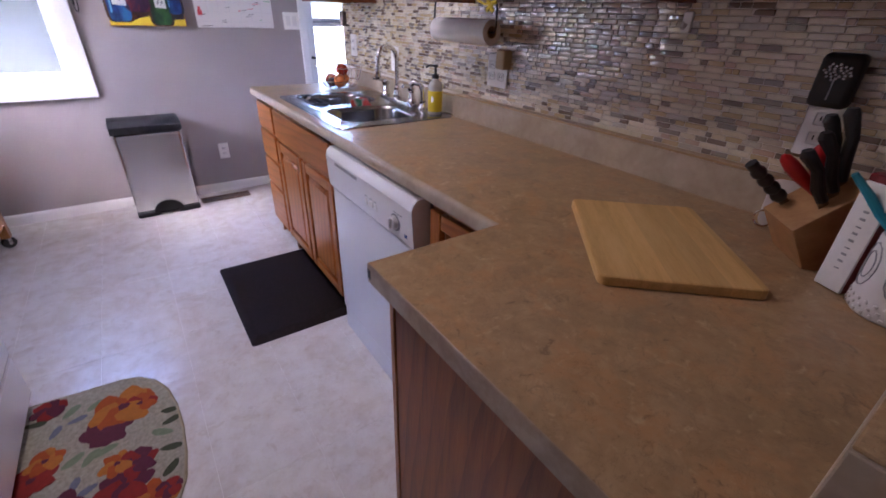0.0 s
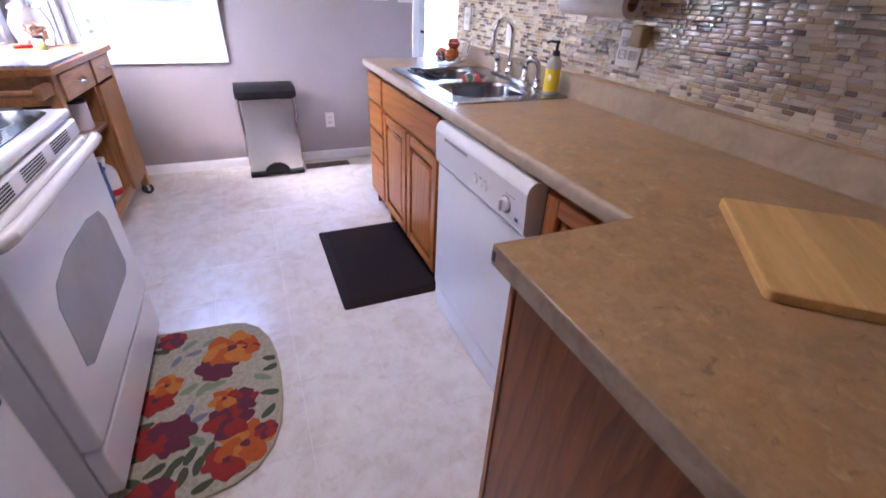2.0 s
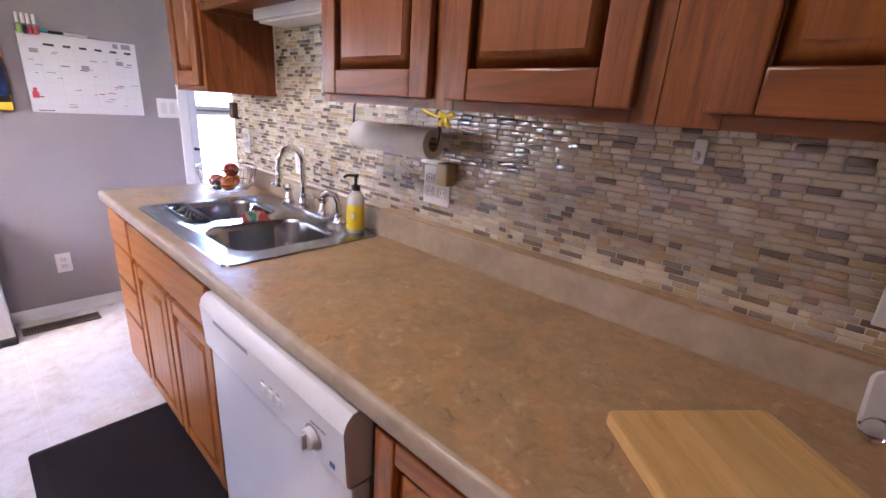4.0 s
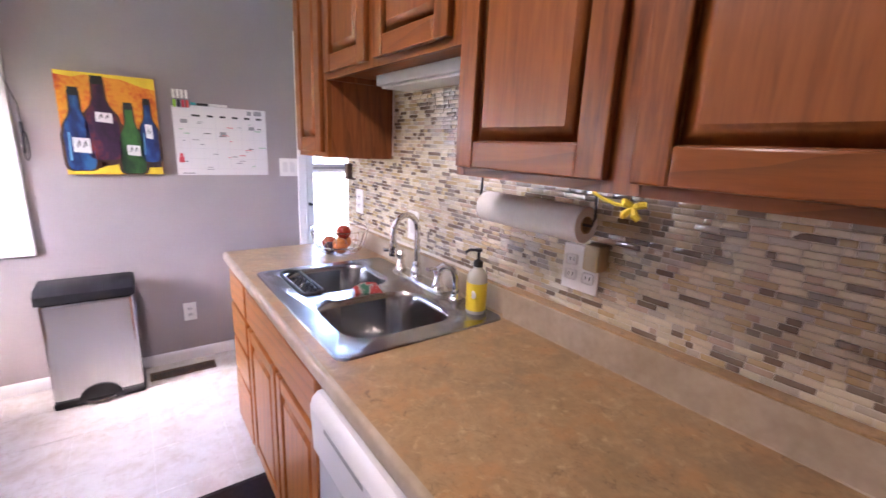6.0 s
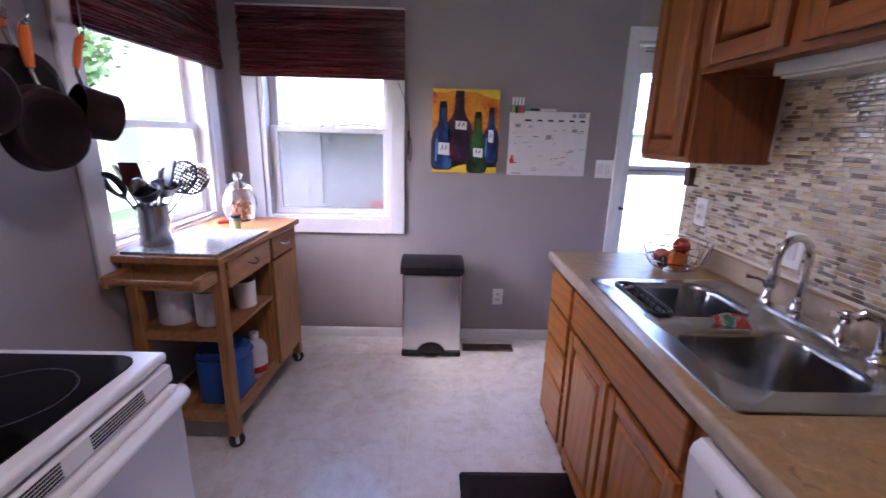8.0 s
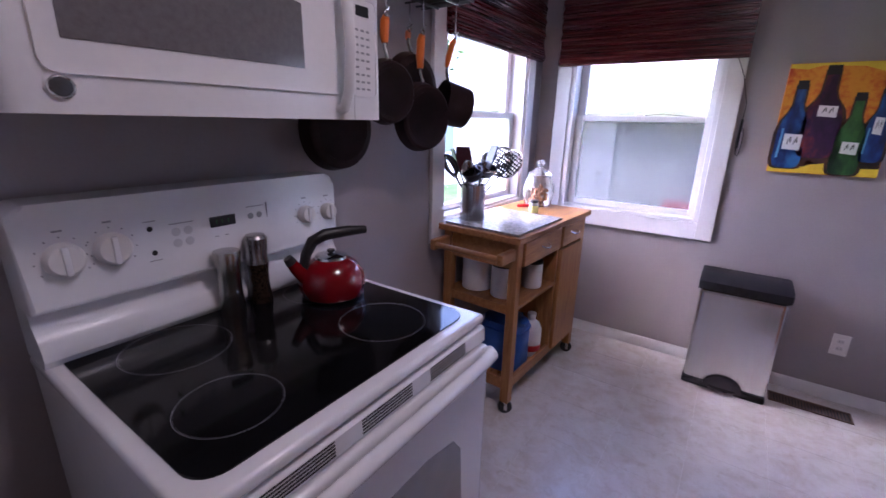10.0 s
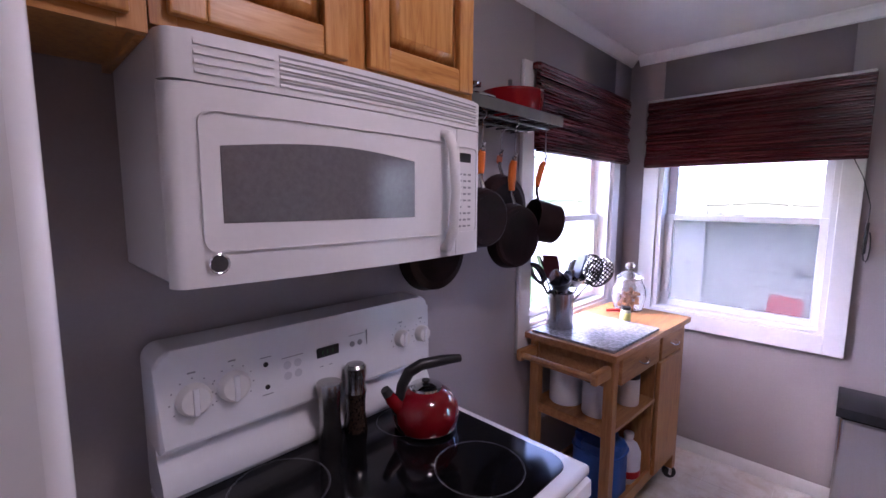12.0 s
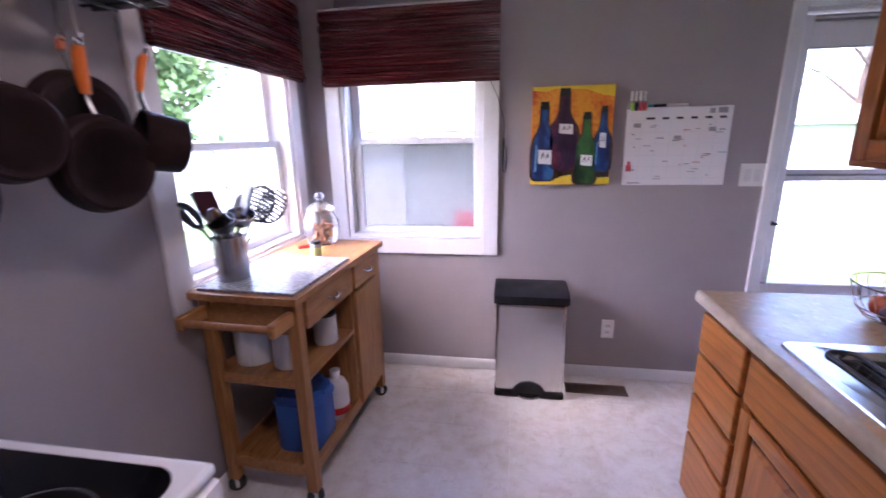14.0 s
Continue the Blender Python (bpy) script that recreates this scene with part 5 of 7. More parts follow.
part("handle", tube([k0 - hd * 0.078 + Vector((0, 0, 0.085)), k0 - hd * 0.07 + Vector((0, 0, 0.128)), k0 - hd * 0.05 + Vector((0, 0, 0.163)), k0 - hd * 0.015 + Vector((0, 0, 0.178)), k0 + hd * 0.05 + Vector((0, 0, 0.18)), k0 + hd * 0.105 + Vector((0, 0, 0.178))], (0.013, 0.0145, 0.016, 0.016, 0.015, 0.011), 12), BLACK, kt, "black grip")

# ---- microwave ----
mw = thing("microwave", (-0.91, 1.52, 1.40), "white over-the-range microwave with a bowed door", "microwave")
MZ0, MZ1, MY0, MY1, MX = 1.405, 1.812, 1.143, 1.903, -0.742


def mwf(y):
    """How far out the bowed front stands at y; its ends are rounded off."""
    e = max(0.0, 0.022 - min(y - MY0, MY1 - y))
    return MX + 0.024 * (1 - ((y - (MY0 + MY1) / 2) / ((MY1 - MY0) / 2)) ** 2) - (0.022 - math.sqrt(max(0.0, 0.022 ** 2 - e ** 2)))


def bowed(y0, y1, z0, z1, back, bev=0.006, n=18):
    """A front that bows gently outwards along its width."""
    ys = sorted({y0 + (y1 - y0) * k / n for k in range(n + 1)} | {y for k in range(6) for y in (MY0 + 0.004 * k, MY1 - 0.004 * k) if y0 <= y <= y1})
    return prism([(back, y0)] + [(mwf(y), y) for y in ys] + [(back, y1)], z0, z1, "z", bev)


part("case", box(XL + 0.002, MX - 0.03, MY0, MY1, MZ0 + 0.008, MZ1, 0.004), MW_WHITE, mw)
gr = part("top_grille", bowed(MY0, MY1, 1.734, MZ1 - 0.002, MX - 0.03), MW_WHITE, mw)
LOUVER = shader("louver_grey", (0.22, 0.215, 0.225), 0.4)
for g in range(4):
    z = 1.748 + 0.0142 * g
    for a, b, mat in ((MY0 + 0.045, MY0 + 0.168, MW_WHITE), (MY0 + 0.178, MY1 - 0.03, LOUVER)):
        n = 12
        ys = [a + (b - a) * k / n for k in range(n + 1)]
        part("vent_slot", prism([(mwf(y) - 0.004, y) for y in ys] + [(mwf(y) + 0.0008, y) for y in reversed(ys)], z + 0.004, z + 0.0088, "z"), mat, gr)
        part("louver", prism([(mwf(y) - 0.004, y) for y in ys] + [(mwf(y) + 0.0034, y) for y in reversed(ys)], z - 0.0015, z + 0.004, "z", 0.0015), MW_WHITE, gr)
dr = part("door", bowed(MY0, MY1 - 0.115, MZ0, 1.7315, MX - 0.03, bev=0.006), MW_WHITE, mw)
cpn = part("control_panel", bowed(MY1 - 0.1135, MY1, MZ0, 1.7315, MX - 0.03), MW_WHITE, mw)


def bow_patch(outline, lift, back=0.004):
    """A thin patch on the bowed front from an outline in y and z."""
    bm = bmesh.new()
    vs = [bm.verts.new((mwf(y) + lift, y, z)) for y, z in outline]
    vb = [bm.verts.new((mwf(y) - back, y, z)) for y, z in outline]
    n = len(vs)
    bmesh.ops.contextual_create(bm, geom=vs)
    for k in range(n):
        bm.faces.new([vs[k], vs[(k + 1) % n], vb[(k + 1) % n], vb[k]])
    bmesh.ops.triangulate(bm, faces=[f for f in bm.faces if len(f.verts) > 4])
    return bm


def dense(outline):
    """More points along an outline's long straight runs."""
    out = []
    for (a, b), (c, d) in zip(outline, outline[1:] + outline[:1]):
        n = max(1, int(math.hypot(c - a, d - b) / 0.03))
        out += [(a + (c - a) * k / n, b + (d - b) * k / n) for k in range(n)]
    return out


def frame_strip(outline_a, outline_b, lift):
    bm = bmesh.new()
    A = [bm.verts.new((mwf(y), y, z)) for y, z in outline_a]
    A1 = [bm.verts.new((mwf(y) + lift, y, z)) for y, z in outline_a]
    B1 = [bm.verts.new((mwf(y) + lift, y, z)) for y, z in outline_b]
    B = [bm.verts.new((mwf(y) - 0.003, y, z)) for y, z in outline_b]
    for p, q in ((A, A1), (A1, B1), (B1, B)):
        ring_faces(bm, p, q)
    return bm


def lerped(a, b, f):
    return [(p[0] + (q[0] - p[0]) * f, p[1] + (q[1] - p[1]) * f) for p, q in zip(a, b)]


oa = dense(rounded(MY0 + 0.045, MY1 - 0.118, 1.462, 1.693, 0.022, 6))
ob_ = lerped(oa, [(1.44, 1.577)] * len(oa), 0.022)
part("door_frame", frame_strip(oa, ob_, 0.0045), MW_WHITE, dr)
wy0, wy1 = 1.219, 1.634
wn_ = [(wy0 + (wy1 - wy0) * k / 12, 1.51) for k in range(13)] + [(wy1 - (wy1 - wy0) * k / 12, 1.637 + 0.016 * math.sin(math.pi * k / 12)) for k in range(13)]
bm = bmesh.new()
lo = [bm.verts.new((mwf(y) + 0.0012, y, z)) for y, z in wn_[:13]]
hi = [bm.verts.new((mwf(y) + 0.0012, y, z)) for y, z in reversed(wn_[13:])]
for k in range(12):
    bm.faces.new([lo[k], lo[k + 1], hi[k + 1], hi[k]])
g = bmesh.ops.extrude_face_region(bm, geom=list(bm.faces))
bmesh.ops.translate(bm, vec=(-0.004, 0, 0), verts=[v for v in g["geom"] if isinstance(v, bmesh.types.BMVert)])
part("window", bm, MWGLASS, dr, "grey see-through oven window")
part("door_handle", tube([(mwf(1.735) - 0.006, 1.735, 1.428), (mwf(1.735) + 0.018, 1.735, 1.432), (mwf(1.735) + 0.034, 1.737, 1.47), (mwf(1.735) + 0.042, 1.738, 1.57), (mwf(1.735) + 0.034, 1.737, 1.67), (mwf(1.735) + 0.018, 1.735, 1.708), (mwf(1.735) - 0.006, 1.735, 1.712)], (0.011, 0.013, 0.013, 0.0125, 0.013, 0.013, 0.011), 14), MW_WHITE, dr)
part("badge", lathe([(0.0155, 0), (0.0155, 0.003), (0.012, 0.004), (0, 0.004)], (mwf(1.208), 1.208, 1.443), 24, Matrix.Rotation(radians(90), 4, "Y")), DARKMETAL, dr, "round grey badge")
part("badge_rim", tube([(mwf(1.208) + 0.003, 1.208 + 0.0155 * math.cos(0.2618 * k), 1.443 + 0.0155 * math.sin(0.2618 * k)) for k in range(24)], 0.0018, 6, True), CHROME, dr)
part("display", box(MX - 0.01, mwf(1.815) + 0.0012, 1.792, 1.848, 1.648, 1.672, 0.001), BLACK, cpn, "black display")
part("keypad", frame_strip(dense(rounded(1.782, 1.878, 1.462, 1.690, 0.014, 5)), lerped(dense(rounded(1.782, 1.878, 1.462, 1.690, 0.014, 5)), [(1.83, 1.576)] * len(dense(rounded(1.782, 1.878, 1.462, 1.690, 0.014, 5))), 0.035), 0.003), MW_WHITE, cpn)
b = bmesh.new()
for r in range(9):
    for k in range(3):
        if r == 3 and k == 1:
            continue
        y = 1.798 + 0.021 * k
        z = 1.478 + 0.017 * r
        box(mwf(y) - 0.002, mwf(y) + 0.0008, y, y + 0.011, z, z + 0.005, bm=b)
part("key_print", b, GREYINK, cpn)
part("underside", box(XL + 0.01, MX - 0.02, MY0 + 0.01, MY1 - 0.01, MZ0 + 0.001, MZ0 + 0.0075), GREYPLASTIC, mw)

# ---- cabinets above the microwave and the fridge ----
def stove_cabinet(label, y0, y1, z0, doors, stiles, fx):
    th = thing("wall_cabinet", (XL + 0.15, (y0 + y1) / 2, z0), label, "cabinet", "oak cabinets over stove and fridge")
    for a, b in ((y0, y0 + 0.014), (y1 - 0.014, y1)):
        part("side_panel", box(XL + 0.001, fx - 0.019, a, b, z0, 2.2), HONEY_V, th)
    for a, b in ((z0 + 0.016, z0 + 0.03), (2.186, 2.2)):
        part("shelf_panel", box(XL + 0.001, fx - 0.019, y0 + 0.014, y1 - 0.014, a, b), HONEY_V, th)
    face_frame(th, fx, 1, y0, y1, z0, 2.2, stiles, [(stiles[0][1], stiles[-1][0], z0, z0 + 0.034), (stiles[0][1], stiles[-1][0], 2.16, 2.2)], HONEY_V, HONEY_H)
    for a, b in doors:
        panel_door(th, fx + 0.001, a, b, z0 + 0.018, 2.18, 1, HONEY_V, HONEY_H, 0.055)


stove_cabinet("two-door honey oak cabinet above the microwave", 1.142, 1.90, 1.816, [(1.165, 1.487), (1.54, 1.882)], [(1.142, 1.18), (1.475, 1.555), (1.865, 1.90)], -0.775)
stove_cabinet("honey oak cabinet above the refrigerator", 0.20, 1.14, 1.80, [(0.225, 0.65), (0.69, 1.115)], [(0.20, 0.24), (0.635, 0.705), (1.10, 1.14)], -0.775)

# ---- refrigerator ----
rf = thing("refrigerator", (-0.72, 0.6, 0), "white top-freezer refrigerator beside the stove", "refrigerator")
part("case", box(-1.06, -0.43, 0.225, 0.975, 0.02, 1.70, 0.006, 2), ENAMEL, rf)
part("fridge_door", box(-0.425, -0.357, 0.222, 0.983, 0.07, 1.14, 0.016, 4), ENAMEL, rf)
part("freezer_door", box(-0.425, -0.357, 0.222, 0.983, 1.155, 1.715, 0.016, 4), ENAMEL, rf)
part("door_gasket", box(-0.4302, -0.4248, 0.24, 0.965, 0.08, 1.70), GREYPLASTIC, rf)
part("kick_grille", box(-0.43, -0.40, 0.24, 0.965, 0.012, 0.062), GREYPLASTIC, rf)
part("hole_plug", lathe([(0.009, 0), (0.009, 0.002), (0.005, 0.004), (0, 0.004)], (-0.3572, 0.955, 0.635), 16, Matrix.Rotation(radians(90), 4, "Y")), BLACK, rf, "black hinge-hole plug")
part("hinge", box(-0.42, -0.37, 0.93, 0.975, 1.7155, 1.728, 0.003), GREYPLASTIC, rf)
for y in (0.28, 0.92):
    for x in (-0.46, -1.0):
        part("foot", lathe([(0.02, 0), (0.02, 0.01), (0.012, 0.012), (0.012, 0.02)], (x, y, 0), 12), BLACK, rf)

# ---- pot rack with its pans ----
pr = thing("pot_rack", (-1.0, 2.26, 1.83), "dark iron wall-mounted pot rack shelf", "pot rack")
RZ, RX, RY0, RY1 = 1.838, -0.835, 1.915, 2.525
b = bmesh.new()
box(RX - 0.004, RX, RY0, RY1, RZ - 0.004, RZ + 0.034, 0.001, 1, b)
box(XL + 0.006, RX - 0.004, RY0, RY0 + 0.004, RZ - 0.004, RZ + 0.034, 0.001, 1, b)
box(XL + 0.006, RX - 0.004, RY1 - 0.004, RY1, RZ - 0.004, RZ + 0.034, 0.001, 1, b)
STRAP = grained("grey_steel_strap", ((0.13, 0.125, 0.125), (0.19, 0.18, 0.18)), 12.0, (1, 1, 1), (0.35, 0.5), 0.06, metal=0.5)
part("shelf_rim", b, STRAP, pr)
for k in range(9):
    y = RY0 + 0.035 + k * (RY1 - RY0 - 0.07) / 8
    part("shelf_bar", tube([(XL + 0.006, y, RZ + 0.003), (RX - 0.003, y, RZ + 0.003)], 0.004, 6), DARKMETAL, pr)
for x in (-0.90, -1.0):
    part("cross_bar", tube([(x, RY0 + 0.003, RZ - 0.006), (x, RY1 - 0.003, RZ - 0.006)], 0.005, 8), DARKMETAL, pr)
for y in (RY0 + 0.02, RY1 - 0.015):
    part("bracket", tube([(RX - 0.002, y, RZ + 0.03)] + [(RX - 0.002 - 0.235 * math.sin(radians(a)), y, RZ + 0.03 + 0.13 * (1 - math.cos(radians(a)))) for a in range(15, 91, 15)] + [(XL + 0.009, y, RZ + 0.165), (XL + 0.009, y, RZ + 0.215)], 0.009, 8), STRAP, pr)


def hook(at):
    x, y, z = at
    part("hook", tube([(x, y, RZ + 0.0), (x + 0.012, y, RZ - 0.004), (x + 0.012, y, RZ - 0.02), (x, y, RZ - 0.03), (x, y, z + 0.012), (x + 0.006, y, z), (x + 0.012, y, z + 0.008)], 0.0028, 6), CHROME, pr)


def pan(name, label, at, r, depth, yaw, tilt, handle_len, mat_handle, grip=1.0, face_out=True):
    """A pan hung by its handle from at; yaw turns its base round the upright."""
    th = thing(name, at, label, "pan", "pans hanging from the rack")
    m = Matrix.Translation(at) @ Matrix.Rotation(radians(yaw), 4, "Z") @ Matrix.Rotation(radians(tilt), 4, "Y")
    s = 1 if face_out else -1
    cz = -(handle_len + r + 0.02)
    body = lathe([(0, depth), (r * 0.86, depth), (r * 0.93, depth - 0.006), (r, 0.004), (r * 1.01, 0), (r * 0.985, 0.001), (r * 0.9, depth - 0.012), (0, depth - 0.006)], (0, 0, 0), 36)
    bmesh.ops.transform(body, matrix=m @ Matrix.Translation((0, 0, cz)) @ Matrix.Rotation(radians(90 * s), 4, "Y"), verts=body.verts)
    bo = part("body", body, NONSTICK, th)
    base = lathe([(r * 0.72, depth + 0.0008), (r * 0.74, depth + 0.0008), (r * 0.74, depth - 0.001), (r * 0.72, depth - 0.001), (r * 0.72, depth + 0.0008)], (0, 0, 0), 36)
    bmesh.ops.transform(base, matrix=m @ Matrix.Translation((0, 0, cz)) @ Matrix.Rotation(radians(90 * s), 4, "Y"), verts=base.verts)
    part("base_ring", base, NONSTICK, bo)
    sh = tube([(0.012 * s, 0, cz + r - 0.004), (-0.004, 0, cz + r + 0.03), (-0.006, 0, cz + r + 0.055)], (0.007, 0.006, 0.0065), 8)
    bmesh.ops.transform(sh, matrix=m, verts=sh.verts)
    part("shank", sh, STEEL, th)
    hn = tube([(-0.006, 0, cz + r + 0.045), (-0.008, 0, -handle_len * 0.55), (-0.006, 0, -handle_len * 0.2), (0, 0, -0.012)], tuple(g * grip for g in (0.0085, 0.0115, 0.0115, 0.0085)), 10)
    bmesh.ops.transform(hn, matrix=m, verts=hn.verts)
    part("handle", hn, mat_handle, th)
    lp = tube(arc((0, 0, -0.004), 0.008, 0, 345, 10, (0, 1, 0), (0, 0, 1)), 0.0025, 6)
    bmesh.ops.transform(lp, matrix=m, verts=lp.verts)
    part("hanging_loop", lp, STEEL, th)


RUST = shader("terracotta_silicone", (0.5, 0.13, 0.05), 0.45)
for a in ((-0.885, 2.275, 1.71), (-0.985, 2.325, 1.733), (-0.858, 2.437, 1.713), (-0.87, 2.07, 1.727), (-1.0, 1.97, 1.71)):
    hook(a)
pan("frying_pan", "dark frying pan with an orange grip hanging from the rack", (-0.888, 2.275, 1.703), 0.121, 0.045, -10, 2, 0.145, ORANGE, 1.3)
pan("frying_pan", "dark frying pan with a terracotta grip hanging behind the others", (-0.985, 2.325, 1.728), 0.13, 0.045, -4, 2, 0.06, RUST)
pan("saucepan", "dark saucepan with a thin orange grip hanging at the rack's end", (-0.858, 2.437, 1.706), 0.081, 0.108, 58, 13, 0.135, ORANGE)
pan("frying_pan", "small dark frying pan hanging beside the microwave", (-0.87, 2.07, 1.72), 0.10, 0.04, -8, 2, 0.11, ORANGE, 1.3)
pan("skillet", "large dark skillet hanging lowest against the wall", (-1.01, 1.97, 1.705), 0.135, 0.05, -2, 1, 0.175, BLACK)
rp = thing("red_casserole", (-0.96, 2.42, 1.845), "red enamelled casserole on the pot rack shelf", "casserole")
part("pot", lathe([(0, 0), (0.09, 0), (0.108, 0.008), (0.119, 0.06), (0.121, 0.098), (0.116, 0.098), (0.106, 0.012), (0, 0.01)], (-0.962, 2.355, RZ + 0.0075), 32), REDENAMEL, rp)
part("lid", lathe([(0.122, 0.098), (0.121, 0.105), (0.07, 0.116), (0.0, 0.12)], (-0.962, 2.355, RZ + 0.0078), 32), REDENAMEL, rp)
part("lid_knob", lathe([(0.006, 0.119), (0.006, 0.124), (0.016, 0.127), (0.016, 0.132), (0, 0.134)], (-0.962, 2.355, RZ + 0.0078), 16), BLACK, rp)
ld = thing("steel_pan_with_lid", (-0.95, 2.1, 1.845), "steel pan with a glass lid on the pot rack shelf", "pan")
part("pan", lathe([(0, 0), (0.08, 0), (0.088, 0.006), (0.09, 0.035), (0.092, 0.036), (0.086, 0.035), (0.083, 0.008), (0, 0.006)], (-0.95, 2.10, RZ + 0.0075), 30), STEEL, ld)
part("lid", lathe([(0.091, 0.037), (0.09, 0.042), (0.05, 0.058), (0, 0.062)], (-0.95, 2.10, RZ + 0.0078), 30), CHROME, ld)
part("lid_knob", lathe([(0.008, 0.061), (0.007, 0.078), (0.034, 0.084), (0.036, 0.093), (0.02, 0.098), (0, 0.098)], (-0.95, 2.10, RZ + 0.0078), 20), CHROME, ld)

# ---- kitchen cart, turned slightly from the wall ----
CT = Matrix.Translation((-0.622, 2.635, 0)) @ Matrix.Rotation(radians(-3.0), 4, "Z")   # u runs towards the wall, v along it
cl = lambda u, v, z: CT @ Vector((-u, v, z))


def cbox(u0, u1, v0, v1, z0, z1, bev=0.0, seg=1, bm=None):
    own = box(-u1, -u0, v0, v1, z0, z1, bev, seg)
    bmesh.ops.transform(own, matrix=CT, verts=own.verts)
    if bm is None:
        return own
    me = bpy.data.meshes.new("tmp")
    own.to_mesh(me)
    own.free()
    bm.from_mesh(me)
    bpy.data.meshes.remove(me)
    return bm


cart = thing("kitchen_cart", cl(0.22, 0.44, 0), "birch kitchen cart on casters with open shelves", "kitchen cart")
CW, CLN = 0.455, 0.885
tp = part("top", cbox(0, CW, 0, CLN, 0.895, 0.925, 0.004, 2), BIRCH_H, cart)
part("granite_inset", cbox(0.022, CW - 0.03, 0.024, 0.50, 0.9252, 0.9365, 0.0015), GRANITE, tp, "polished grey granite slab")
for u in (0.02, CW - 0.065):
    for v in (0.03, CLN - 0.075):
        part("leg", cbox(u, u + 0.045, v, v + 0.045, 0.065, 0.895, 0.003, 2), BIRCH_V, cart)
for u, v in ((0.042, 0.052), (CW - 0.042, 0.052), (0.042, CLN - 0.052), (CW - 0.042, CLN - 0.052)):
    p = cl(u, v, 0.035)
    w = part("caster", lathe([(0.0, -0.013), (0.028, -0.016), (0.033, -0.014), (0.035, -0.009), (0.035, 0.009), (0.033, 0.014), (0.028, 0.016), (0, 0.013)], p, 22, Matrix.Rotation(radians(35), 4, "Z") @ Matrix.Rotation(radians(90), 4, "X")), BLACK, cart, "black rubber caster wheel")
    side = Vector((-0.574, 0.819, 0))
    f = bmesh.new()
    for k in (-1, 1):
        tube([p + side * 0.019 * k + Vector((0, 0, -0.008)), p + side * 0.02 * k + Vector((0, 0, 0.02)), p + side * 0.014 * k + Vector((0, 0, 0.0365)), p + Vector((0, 0, 0.0375))], (0.009, 0.008, 0.006, 0.006), 8, False, f)
    lathe([(0.02, 0.0), (0.02, 0.004), (0, 0.004)], p + Vector((0.0, 0, 0.026)), 14, None, f)
    part("fork", f, CHROME, w)
part("end_rail", cbox(0.066, CW - 0.066, 0.04, 0.06, 0.13, 0.19, 0.002), BIRCH_H, cart)
part("side_rail", cbox(0.03, 0.048, 0.076, CLN - 0.076, 0.13, 0.19, 0.002), BIRCH_H, cart)
part("side_rail", cbox(CW - 0.048, CW - 0.03, 0.076, CLN - 0.076, 0.13, 0.19, 0.002), BIRCH_H, cart)
for k in range(9):
    part("shelf_slat", cbox(0.049 + 0.0405 * k, 0.049 + 0.0405 * k + 0.033, 0.061, CLN - 0.04, 0.142, 0.155, 0.002), BIRCH_H, cart)
part("shelf", cbox(0.022, CW - 0.022, 0.076, 0.50, 0.56, 0.578, 0.002), BIRCH_H, cart)
part("shelf_rail", cbox(0.066, CW - 0.066, 0.04, 0.0755, 0.535, 0.58, 0.002), BIRCH_H, cart)
part("cupboard_side", cbox(0.03, CW - 0.03, 0.50, 0.517, 0.155, 0.76, 0.001), BIRCH_V, cart)
part("cupboard_back", cbox(CW - 0.04, CW - 0.03, 0.517, CLN - 0.07, 0.155, 0.76), BIRCH_V, cart)
cd = part("cupboard_door", cbox(0.012, 0.03, 0.522, CLN - 0.078, 0.16, 0.755, 0.003, 2), BIRCH_V, cart)
part("apron", cbox(CW - 0.05, CW - 0.035, 0.075, CLN - 0.075, 0.765, 0.895), BIRCH_H, cart)
part("end_apron", cbox(0.066, CW - 0.066, 0.04, 0.055, 0.765, 0.895), BIRCH_H, cart)
part("end_apron", cbox(0.066, CW - 0.066, CLN - 0.055, CLN - 0.04, 0.155, 0.895), BIRCH_H, cart)
for v0, v1 in ((0.085, 0.495), (0.525, CLN - 0.08)):
    dw_ = part("drawer", cbox(0.012, 0.03, v0, v1, 0.772, 0.888, 0.004, 2), BIRCH_H, cart)
    m = (v0 + v1) / 2
    part("drawer_pull", tube([cl(0.012, m - 0.035, 0.838), cl(-0.006, m - 0.032, 0.83), cl(-0.012, m, 0.826), cl(-0.006, m + 0.032, 0.83), cl(0.012, m + 0.035, 0.838)], 0.004, 8), CHROME, dw_)
tb = part("towel_bar", tube([cl(0.04, -0.082, 0.842), cl(CW - 0.04, -0.082, 0.842)], 0.0135, 12), BIRCH_H, cart)
for u in (0.03, CW - 0.06):
    part("bar_bracket", cbox(u, u + 0.03, -0.098, 0.03, 0.815, 0.868, 0.008, 3), BIRCH_H, tb)


def canister(label, u, v, z, r, h):
    c = thing("canister", cl(u, v, z), label, "canister", "white canisters on the cart")
    part("jar", lathe([(0, 0), (r * 0.93, 0), (r, 0.006), (r, h), (r * 0.96, h + 0.003), (0, h + 0.003)], cl(u, v, z), 28), CERAMIC, c)
    part("lid", lathe([(r * 1.01, h + 0.003), (r * 1.01, h + 0.016), (r * 0.9, h + 0.02), (0, h + 0.021)], cl(u, v, z), 28), BLACK, c, "black lid")


